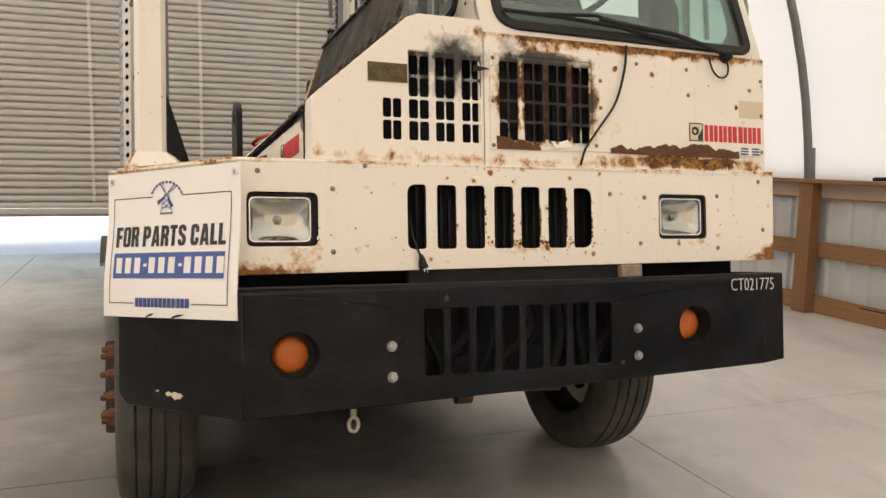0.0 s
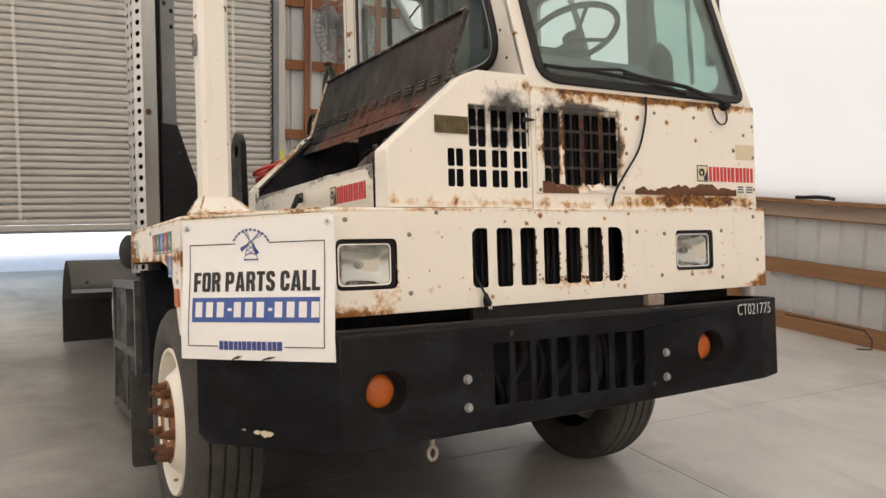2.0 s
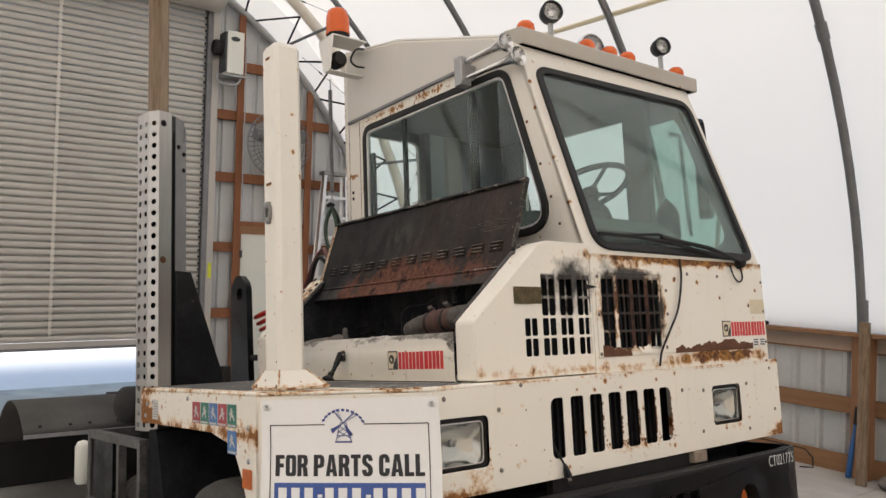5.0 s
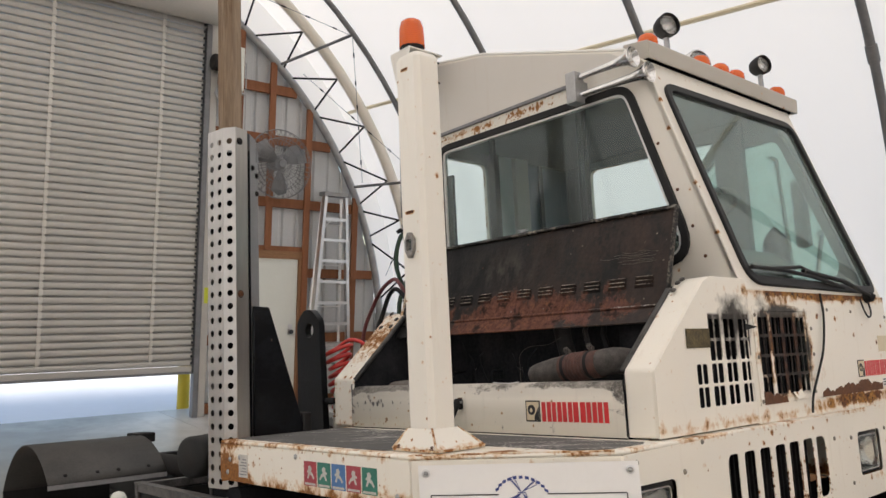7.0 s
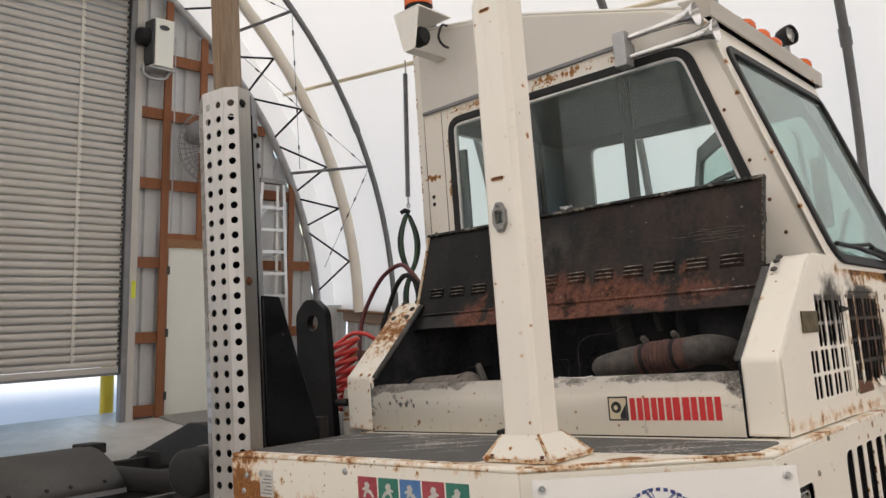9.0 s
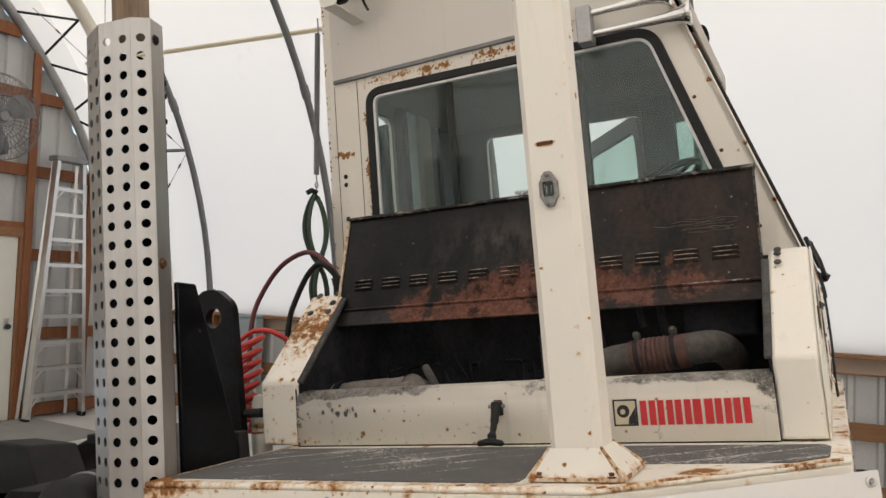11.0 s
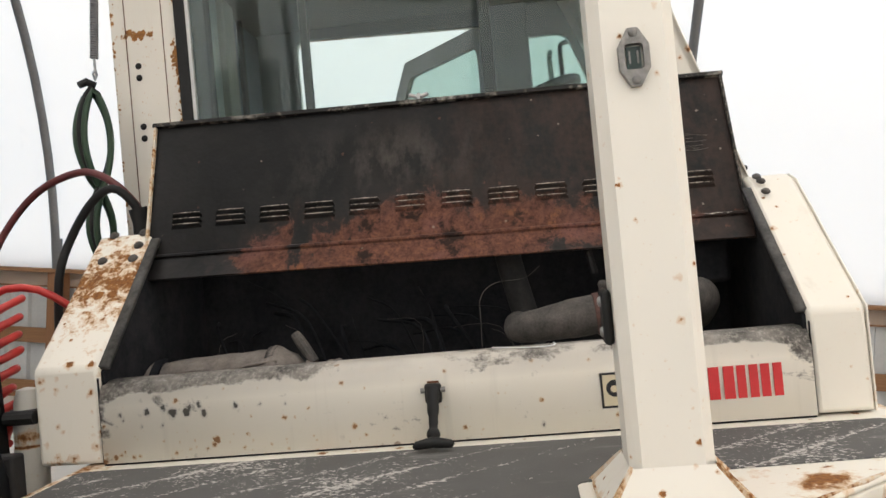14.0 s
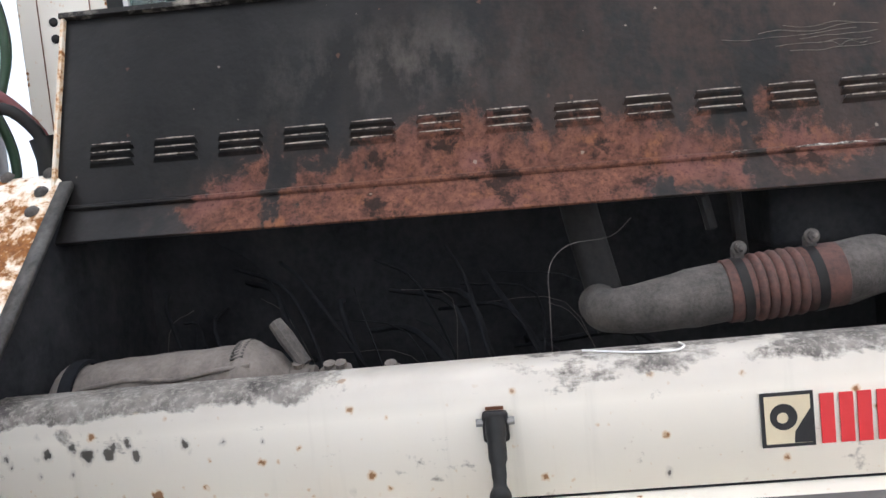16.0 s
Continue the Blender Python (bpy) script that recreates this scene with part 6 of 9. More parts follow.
for y, z in ((0.420, 1.4515), (0.526, 1.4435)):
    c = part("hose_clamp", tube(bmesh.new(), [(-0.42, y - 0.007, z + 0.0008), (-0.42, y + 0.007, z - 0.0008)], 0.0502, 28), black_steel, pipe, "steel band clamp", smooth=50)
    part("clamp_lug", boxed(-0.430, -0.412, y - 0.008, y + 0.008, z + 0.047, z + 0.064), burnt, c, bevel=0.002)
    part("clamp_bolt", lathe(bmesh.new(), (-0.431, y, z + 0.064), (-1, 0, 0.15), [(-0.016, 0.0045), (0, 0.0045), (0, 0.0115), (0.003, 0.0115), (0.003, 0.008)], 16), burnt, c)
    part("clamp_nut", lathe(bmesh.new(), (-0.434, y, z + 0.0645), (-1, 0, 0.15), [(0, 0.008), (0.007, 0.008), (0.008, 0.005), (0.012, 0.0045), (0.013, 0.0)], 6), burnt, c)
wrap = lathe(bmesh.new(), (-0.415, 1.612, 1.338), (0.02, -1, 0.03), [(0, 0.0), (0, 0.060), (0.012, 0.074), (0.022, 0.079), (0.034, 0.076), (0.045, 0.070), (0.06, 0.073)] + [(0.08 + k * 0.015, 0.0755) for k in range(14)] + [(0.292, 0.075), (0.304, 0.080), (0.316, 0.083), (0.328, 0.079), (0.342, 0.068), (0.362, 0.058), (0.375, 0.040), (0.385, 0.03), (0.42, 0.028), (0.42, 0.0)], 44)
for v in wrap.verts:
    n_ = noise.noise(v.co * 22) * 0.0020 + noise.noise(v.co * 60 + Vector((4, 0, 0))) * 0.0014
    ax_ = Vector((-0.415, v.co.y, 1.338 + (1.612 - v.co.y) * 0.03))
    if (v.co - ax_).length > 0.03:
        v.co += (v.co - ax_).normalized() * n_
cover = part("wrapped_muffler", wrap, clay, truck, "dust-caked wrapped cylinder in the engine bay", smooth=60)
part("muffler_seam", tube(bmesh.new(), [(-0.475, 1.56, 1.383), (-0.470, 1.48, 1.394), (-0.476, 1.40, 1.388), (-0.470, 1.33, 1.397), (-0.466, 1.28, 1.400)], 0.004, 8), clay, cover, smooth=60)
part("muffler_band", lathe(bmesh.new(), (-0.415, 1.585, 1.3388), (0.02, -1, 0.03), [(0, 0.074), (0, 0.0815), (0.010, 0.0825), (0.020, 0.0805), (0.020, 0.074)], 40), soot, cover, "dark gap ring of the cover", smooth=40)
for k in range(16):
    a = 0.9 + k * 0.09
    c_ = (-0.41, 1.305, 1.347)
    part("stitch", tube(bmesh.new(), [(c_[0] - 0.080 * math.cos(a), 1.312, c_[2] + 0.080 * math.sin(a)), (c_[0] - 0.081 * math.cos(a + 0.05), 1.292, c_[2] + 0.081 * math.sin(a + 0.05))], 0.0022, 5), burnt, cover)
arm = tube(bmesh.new(), [(-0.40, 1.252, 1.452), (-0.41, 1.235, 1.43), (-0.42, 1.205, 1.385)], [0.012, 0.014, 0.012], 10)
part("arm", arm, burnt, truck, "dusty clamp arm")
for p in ((-0.42, 1.215, 1.375), (-0.42, 1.165, 1.370), (-0.43, 1.145, 1.372), (-0.43, 1.066, 1.365)):
    part("stud", lathe(bmesh.new(), p, (-0.4, 0, 1), [(-0.03, 0.0), (-0.03, 0.018), (0.004, 0.018), (0.008, 0.01), (0.016, 0.01), (0.016, 0.0)], 8), clay, truck)
random.seed(7)
for k in range(34):
    y = 0.80 + 0.024 * k
    p0 = Vector((-0.08, y, 1.30 + random.random() * 0.3))
    p3 = Vector((-0.32 + random.random() * 0.1, y - 0.35 + random.random() * 0.3, 1.18 + random.random() * 0.12))
    m1 = p0.lerp(p3, 0.35) + Vector((-0.03, random.uniform(-0.08, 0.08), 0.05))
    m2 = p0.lerp(p3, 0.7) + Vector((0.0, random.uniform(-0.08, 0.08), -0.05))
    part("wire", tube(bmesh.new(), curve([p0, m1, m2, p3]), 0.0007 if k % 6 == 0 else random.choice((0.0015, 0.0025, 0.004, 0.006)), 6), burnt if k % 6 == 0 else soot, truck, smooth=60)
part("bay_wire", tube(bmesh.new(), curve([(-0.30, 0.66, 1.56), (-0.33, 0.70, 1.535), (-0.36, 0.77, 1.53), (-0.38, 0.805, 1.50), (-0.38, 0.81, 1.44), (-0.38, 0.815, 1.30)], 4), 0.0009, 6), burnt, truck, smooth=60)
eng = boxed(-0.34, -0.06, 0.80, 1.30, 1.06, 1.24)
box(eng, -0.30, -0.10, 0.88, 1.22, 1.241, 1.30)
part("engine_block", eng, bay_grime, truck, "sooty engine", bevel=0.015)
for k in range(6):
    part("valve_cover_bolt", lathe(bmesh.new(), (-0.27, 0.90 + k * 0.06, 1.30), (0, 0, 1), [(0, 0.012), (0.012, 0.012), (0.014, 0.0)], 6), burnt, truck)
part("reservoir", boxed(-0.26, -0.06, 0.20, 0.42, 1.48, 1.60), bay_grime, truck, "black box under the lid", bevel=0.012)
part("rubber_strap", tube(bmesh.new(), [(-0.26, 0.55, 1.62), (-0.30, 0.54, 1.58), (-0.30, 0.53, 1.53)], 0.010, 8), black_steel, truck)
part("dipstick_tube", tube(bmesh.new(), [(-0.25, 0.48, 1.63), (-0.27, 0.48, 1.56), (-0.25, 0.47, 1.48)], 0.012, 8), black_steel, truck)

# emblem on the hood side, maker's name as bars


def emblem(parent, put, u, v, h, count=6):
    """A black-framed square mark and a row of plain red bars in the place of the maker's name."""
    b = slab(rect(u, v, u + h, v + h * 1.08), [], put, 0.0, 0.0012)
    e = part("emblem", b, ink_black, parent, "black and cream square emblem", smooth=0)
    part("emblem_field", slab(rect(u + h * 0.07, v + h * 0.07, u + h * 0.93, v + h * 1.01), [], put, 0.0013, 0.002), cream, e, smooth=0)
    part("emblem_shape", slab(disc(u + h * 0.42, v + h * 0.60, h * 0.26, 20), [disc(u + h * 0.40, v + h * 0.58, h * 0.11, 14)], put, 0.0021, 0.0028), ink_black, e, smooth=0)
    part("emblem_shape", slab([(u + h * 0.93, v + h * 0.08), (u + h * 0.93, v + h * 0.75), (u + h * 0.62, v + h * 0.30), (u + h * 0.60, v + h * 0.08)], [], put, 0.0021, 0.0028), ink_black, e, smooth=0)
    x, w = u + h * 1.12, h * 0.66
    for k in range(count):
        g = h * (0.76 if k == 3 else 0.62)
        for q in (0.0, 0.58):
            part("name_bar", slab(rect(x + g * q, v + h * 0.02, x + g * (q + 0.42), v + h * 1.0), [], put, 0.0, 0.0012), decal_red, parent, "plain red bar", smooth=0)
        x += g + h * 0.075


emblem(side, lambda u, v, d: (-0.6185 - d, 0.567 - u, v), 0.0, 1.268, 0.066)
scr = tube(bmesh.new(), curve([(-0.560, 0.78, 1.4015), (-0.588, 0.72, 1.4000), (-0.592, 0.665, 1.3985), (-0.582, 0.648, 1.4008), (-0.560, 0.650, 1.4015)]), 0.0016, 5)
part("scratch", scr, ink_white, side)

# ---- the cab ----
RY = 1.850
cab = part("cab", slab([(RY, 1.222), (RY, 3.098), (1.30, 2.995), (0.46, 2.725), (0.372, 2.66), (0.062, 1.735), (0.062, 1.222)],
                       [rounded([(1.638, 2.595), (0.455, 2.575), (0.205, 1.815), (1.638, 1.815)], [0.07, 0.10, 0.12, 0.07])], "yz", -0.012, 0.014), cab_paint, truck, "white cab with rusted seams", bevel=0.004)


def window(put, outline, radii, parent, pane, gasket=0.034, depth=0.02, bright=True):
    """A rubber gasket, a bright inner frame and a pane."""
    o = rounded(outline, radii, 6)
    a, b, c = inset(o, gasket), inset(o, gasket + 0.010), inset(o, gasket * 0.4)
    g = part("gasket", slab(o, [a], put, -0.012, depth), rubber, parent, "black rubber window gasket", bevel=0.004)
    if bright:
        part("inner_rim", slab(a, [b], put, -0.006, depth - 0.004), rim_metal, g, "bright aluminium inner frame")
    pn = part("pane", slab(inset(o, gasket * 0.8), [], put, 0.003, 0.0035), pane, g, "tinted glass pane", smooth=0)
    return g


wl = window(lambda u, v, d: (-0.012 + d, u, v), [(1.648, 2.605), (0.448, 2.585), (0.195, 1.805), (1.648, 1.805)], [0.08, 0.11, 0.13, 0.08], cab, side_glass)
part("window_bar", boxed(-0.007, 0.012, 1.257, 1.280, 1.84, 2.56), rubber, wl, "black sliding window bar")
part("window_bar", boxed(0.014, 0.045, 0.728, 0.762, 1.84, 2.60), rubber, wl, "black sliding window bar")
part("window_latch", boxed(-0.006, 0.012, 1.562, 1.603, 1.84, 2.44), dark_trim, wl, "dark sliding sash stile", bevel=0.003)
part("drip_rail", boxed(-0.026, -0.0125, 0.74, RY - 0.05, 2.655, 2.672), grey_steel, cab, "thin drip rail", bevel=0.003)
for z0 in (2.25, 2.215, 2.07, 2.035):
    rivet(cab, (-0.0125, 1.772, z0), (-1, 0, 0), 0.010, black_steel)
for z0 in (1.83, 1.95, 2.10, 2.3):
    rivet(cab, (-0.0125, 0.10 + (z0 - 1.735) * 0.335 + 0.05, z0), (-1, 0, 0), 0.007, rusty_steel)

part("roof_fairing", slab(rounded([(RY - 0.045, 2.674), (RY - 0.045, 3.074), (1.30, 2.984), (0.53, 2.738), (0.455, 2.690), (0.455, 2.674)], [0, 0.03, 0.10, 0.05, 0.02, 0]), [], "yz", -0.0175, -0.0122), roof_grey, cab, "smooth grey-white fairing above the drip rail", bevel=0.003)
for y in (1.688, RY - 0.048):
    part("panel_seam", boxed(-0.0138, -0.0121, y, y + 0.002, 1.24, 2.652), rusty_steel, cab, "thin dark panel seam")
# windscreen and its frame
A, B, Cw, D = Vector((-0.012, 0.046, 1.690)), Vector((1.236, 0.046, 1.690)), Vector((1.236, 0.375, 2.665)), Vector((-0.012, 0.375, 2.665))
ws_v = (D - A).normalized()
wput = lambda u, v, d: (u, A.y + ws_v.y * v + ws_v.z * d, A.z + ws_v.z * v - ws_v.y * d)
wlen = (D - A).length
wout = [(0.045, 0.022), (1.190, 0.012), (1.192, 0.945), (0.040, 0.925)]
part("windscreen_frame", slab([(-0.012, 0), (1.236, 0), (1.236, wlen), (-0.012, wlen)], [rounded([(0.055, 0.032), (1.180, 0.022), (1.182, 0.935), (0.050, 0.915)], [0.09, 0.06, 0.08, 0.08])], wput, 0.0, 0.03), cab_paint, cab, "white windscreen frame", bevel=0.005)
window(lambda u, v, d: wput(u, v, d), wout, [0.10, 0.07, 0.09, 0.09], cab, glass, 0.036, 0.02, False)
wip = tube(bmesh.new(), [wput(1.035, -0.012, -0.03), wput(0.80, 0.05, -0.035), wput(0.47, 0.085, -0.03)], 0.010, 8)
wiper = part("wiper_arm", wip, rubber, cab, "black windscreen wiper")
part("wiper_blade", tube(bmesh.new(), [wput(0.075, 0.085, -0.022), wput(0.30, 0.082, -0.024), wput(0.55, 0.065, -0.024), wput(0.80, 0.025, -0.024)], 0.0085, 8), rubber, wiper)
part("wiper_bridge", tube(bmesh.new(), [wput(0.22, 0.083, -0.026), wput(0.45, 0.098, -0.034), wput(0.66, 0.055, -0.027)], 0.007, 8), rubber, wiper)
part("wiper_pivot", lathe(bmesh.new(), wput(1.035, -0.010, -0.002), (0, -1, 0.2), [(0, 0.022), (0.03, 0.022), (0.04, 0.012), (0.05, 0.0)], 16), black_steel, wiper)
part("washer_hose", tube(bmesh.new(), curve([(0.955, 0.03, 1.675), (0.965, 0.022, 1.625), (0.995, 0.02, 1.598), (1.03, 0.022, 1.605), (1.048, 0.028, 1.635), (1.05, 0.04, 1.68)]), 0.0038, 8), rubber, cab)
part("loose_cable", tube(bmesh.new(), curve([(0.575, 0.035, 1.69), (0.560, 0.024, 1.60), (0.515, 0.02, 1.47), (0.440, 0.02, 1.37), (0.385, 0.022, 1.295), (0.362, 0.02, 1.235)]), 0.0046, 8), rubber, cab, "thin loose black cable")

# front panel under the windscreen
fv = []
for x0, x1 in ((0.050, 0.122), (0.148, 0.222), (0.246, 0.320), (0.342, 0.414)):
    w = (x1 - x0 - 0.006) / 2
    for rw in range(4):
        z = 1.316 + rw * 0.0715
        for c in (0, 1):
            fv.append(rect(x0 + c * (w + 0.006), z, x0 + c * (w + 0.006) + w, z + 0.062, 0.008, 3))
fp = part("front_panel", slab([(-0.008, 1.2212), (1.234, 1.2212), (1.236, 1.690), (-0.008, 1.690)], fv, "xz", 0.040, 0.0438), scorched, cab, "white front panel with slotted vents, scorched and rusted", bevel=0.0012)
part("access_panel", slab([(0.012, 1.280), (1.228, 1.300), (1.226, 1.628), (0.5, 1.640), (0.012, 1.632)], [rect(0.040, 1.306, 0.424, 1.614, 0.01)], "xz", 0.0355, 0.0395), scorched, fp, "flat screwed-on access panel", bevel=0.0015)
for x, z in ((0.024, 1.60), (0.024, 1.45), (0.024, 1.295), (0.46, 1.55), (0.46, 1.45), (1.215, 1.60), (1.215, 1.46), (1.215, 1.315), (0.62, 1.625), (0.85, 1.62), (0.44, 1.31)):
    rivet(fp, (x, 0.0355, z), (0, -1, 0), 0.008, tarnished)
# Black sheet puts the dark depth behind these slots into colour.
part("vent_void", boxed(0.02, 0.46, 0.092, 0.098, 1.26, 1.68), soot, fp, "black sheet standing in for dark depth behind the vents")
for k in range(9):
    x = 0.175 + k * 0.027
    part("core_fin", boxed(x, x + 0.012, 0.082, 0.091, 1.28, 1.66), dark_void, fp, "near-black fin behind the vents")
emblem(fp, lambda u, v, d: (0.858 + u, 0.0352 - d, v), 0.0, 1.345, 0.066)
part("faded_patch", slab(rect(1.103, 1.447, 1.226, 1.516), [], "xz", 0.0345, 0.0352), cream, fp, "faded cream patch", smooth=0)
for k, (a, b) in enumerate(((1.105, 1.150), (1.160, 1.208))):
    q = part("small_label", slab(rect(a, 1.296, b, 1.332), [], "xz", 0.0340, 0.0352), ink_white, fp, "small white label with dark bars", smooth=0)
    for j in range(3):
        part("label_bar", slab(rect(a + 0.004, 1.300 + j * 0.011, b - 0.004, 1.306 + j * 0.011), [], "xz", 0.0334, 0.0339), ink_black, q, smooth=0)
rng = random.Random(3)
jag, h_ = [], 0.030
for k in range(49):
    h_ = min(0.042, max(0.008, h_ + rng.uniform(-0.011, 0.0105)))
    jag.append((0.50 + k * 0.0125, 1.292 + h_ * (1.0 if k > 3 else 0.4 + 0.2 * k)))
part("bare_rust_strip", slab([(1.10, 1.284), (0.50, 1.284)] + jag, [], "xz", 0.0343, 0.0353), rusty_steel, fp, "strip where the paint has flaked to rust", smooth=0)
jag = [(0.035 + k * 0.012, 1.325 + rng.uniform(-0.010, 0.008) - 0.0016 * k) for k in range(15)]
part("bare_rust_strip", slab([(0.210, 1.283), (0.035, 1.283)] + jag, [], "xz", 0.0343, 0.0353), rusty_steel, fp, smooth=0)
part("paint_flap", slab([(0.245, 1.318), (0.262, 1.292), (0.325, 1.298), (0.318, 1.326), (0.285, 1.316)], [], lambda u, v, d: (u, 0.034 - (1.326 - v) * 0.35 - d, v), 0.0, 0.001), white_paint, fp, "bent flap of peeled paint", smooth=0)

# the other walls, the roof and the visor
rw_holes = [rounded([(1.62, 2.02), (1.62, 2.635), (0.76, 2.60), (0.76, 2.02)], 0.05), rounded([(0.67, 2.53), (0.43, 2.53), (0.17, 1.80), (0.45, 1.80), (0.67, 2.02)], 0.07)]
part("cab_far_side", slab([(RY, 1.222), (RY, 3.098), (1.30, 2.995), (0.46, 2.725), (0.372, 2.66), (0.062, 1.735), (0.062, 1.222)], rw_holes, "yz", 1.210, 1.236), cab_paint, cab, bevel=0.004)
part("cab_far_lining", slab([(RY - 0.027, 1.3), (RY - 0.027, 2.70), (0.46, 2.68), (0.30, 2.30), (0.12, 1.78), (0.12, 1.3)], rw_holes, "yz", 1.195, 1.2095), grey_trim, cab, "grey cab lining")
part("quarter_pane", slab(rounded([(0.69, 2.55), (0.42, 2.55), (0.15, 1.78), (0.44, 1.78), (0.69, 2.0)], 0.07), [], "yz", 1.203, 1.2035), glass, cab, "tinted quarter glass", smooth=0)
dput = lambda s, v, d: (1.246 + 0.775 * s + 0.632 * d, 0.772 + 0.632 * s - 0.775 * d, v)
df = part("door_frame", slab(rounded([(0, 1.40), (0.82, 1.40), (0.82, 2.44), (0.68, 2.625), (0, 2.625)], 0.03), [rounded([(0.06, 2.02), (0.74, 2.02), (0.74, 2.40), (0.64, 2.54), (0.06, 2.54)], 0.06)], dput, -0.014, 0.014), grey_trim, cab, "grey frame of the open cab door", bevel=0.004)
part("door_pane", slab(rounded([(0.055, 2.015), (0.745, 2.015), (0.745, 2.41), (0.645, 2.545), (0.055, 2.545)], 0.05), [], dput, -0.001, 0.001), glass, df, smooth=0)
rear_hole = [rounded([(0.07, 1.45), (0.50, 1.45), (0.50, 2.62), (0.07, 2.62)], 0.05)]
part("cab_rear", slab([(0.015, 1.222), (1.209, 1.222), (1.209, 3.088), (0.015, 3.088)], rear_hole, "xz", RY - 0.026, RY), cab_paint, cab, "white cab rear wall", bevel=0.004)
part("cab_rear_lining", slab([(0.016, 1.3), (1.194, 1.3), (1.194, 2.70), (0.016, 2.70)], rear_hole, "xz", RY - 0.042, RY - 0.0265), grey_trim, cab)
part("rear_post", boxed(0.675, 0.785, RY - 0.10, RY - 0.043, 1.3, 2.674), plain("pale_beige_trim", (0.34, 0.325, 0.28), (0.43, 0.41, 0.36), 0.6, scale=6), cab, "pale beige rear window post", bevel=0.006)
part("rear_post", boxed(0.495, 0.540, RY - 0.10, RY - 0.043, 1.3, 2.674), dark_trim, cab, bevel=0.006)
part("rear_strip", boxed(0.545, 0.670, RY - 0.075, RY - 0.043, 1.3, 2.674), plain("pale_blue_white_trim", (0.50, 0.53, 0.55), (0.62, 0.64, 0.65), 0.5, scale=5), cab, "pale strip beside the rear window", bevel=0.004)
part("rear_panel", boxed(0.79, 1.18, RY - 0.065, RY - 0.043, 1.5, 2.66), plain("blue_grey_panel", (0.15, 0.17, 0.205), (0.22, 0.24, 0.28), 0.5, scale=3), cab, "blue-grey rear panel in the cab", bevel=0.01)
part("rear_rib", boxed(0.90, 0.93, RY - 0.085, RY - 0.0655, 1.5, 2.66), dark_trim, cab, bevel=0.004)
for (y0, z0), (y1, z1) in (((0.46, 2.725), (1.30, 2.995)), ((1.30, 2.995), (RY, 3.098))):
    rf = bmesh.new()
    n = Vector((0, -(z1 - z0), y1 - y0)).normalized() * 0.014
    low_, up_ = [(-0.012, y0, z0), (1.236, y0, z0), (1.236, y1, z1), (-0.012, y1, z1)], []
    vs = [rf.verts.new(p) for p in low_] + [rf.verts.new(Vector(p) + n) for p in low_]
    for f in ((3, 2, 1, 0), (4, 5, 6, 7), (0, 1, 5, 4), (1, 2, 6, 5), (2, 3, 7, 6), (3, 0, 4, 7)):
        rf.faces.new([vs[i] for i in f])
    part("roof", rf, clean_paint, cab, "plain white sloping roof", bevel=0.006)
part("roof_lining", boxed(0.016, 1.194, 0.42, RY - 0.043, 2.675, 2.695), grey_trim, cab, "grey headlining")
vis = slab([(0.47, 2.757), (0.352, 2.741), (0.345, 2.733), (0.349, 2.664), (0.357, 2.664), (0.355, 2.728), (0.47, 2.741)], [], "yz", -0.004, 1.298)
visor = part("visor", vis, visor_paint, cab, "white visor lip over the windscreen", bevel=0.003)
for x in (0.0, 1.2945):
    part("visor_cheek", slab([(0.47, 2.752), (0.350, 2.734), (0.353, 2.666), (0.40, 2.666), (0.47, 2.70)], [], "yz", x - 0.003, x + 0.003), visor_paint, visor)
# Black box fills the recess below the lip with painted shade.
part("visor_shade", boxed(0.008, 1.288, 0.3795, 0.465, 2.672, 2.720), soot, visor, "black box standing in for shade under the visor")
for x in (0.068, 0.474, 0.640, 0.780, 1.186):
    d = lathe(bmesh.new(), (x, 0.398, 2.752), (0, -0.2, 1), [(0, 0.042), (0.012, 0.042), (0.030, 0.037), (0.043, 0.022), (0.048, 0.0)], 22)
    part("marker_light", d, orange_lens, visor, "small domed orange roof marker light", smooth=60)


def work_lamp(x, z, r, tilt):
    d = Vector((tilt, -1, 0.02)).normalized()
    o = Vector((x, 0.425, z))
    b = lathe(bmesh.new(), o - d * 0.035, d, [(-0.02, 0.0), (-0.018, r * 0.5), (0.0, r * 0.86), (0.03, r), (0.062, r * 1.02), (0.066, r * 0.93), (0.058, r * 0.9), (0.05, r * 0.88)], 28)
    w = part("work_lamp", b, rubber, visor, "round black rubber-cased work lamp", smooth=50)
    part("work_lens", lathe(bmesh.new(), o - d * 0.035, d, [(0.046, r * 0.88), (0.054, r * 0.7), (0.058, r * 0.3), (0.059, 0.0)], 28), lamp_glass, w, "clear lamp lens", smooth=60)
    part("work_reflector", lathe(bmesh.new(), o - d * 0.035, d, [(0.044, r * 0.86), (0.02, r * 0.5), (0.008, 0.0)], 28), chrome, w, smooth=60)
    st = boxed(x - 0.010, x + 0.010, 0.420, 0.440, 2.752, z - r * 0.95)
    part("lamp_bracket", st, galvanised, w, "bare steel bracket", bevel=0.003)


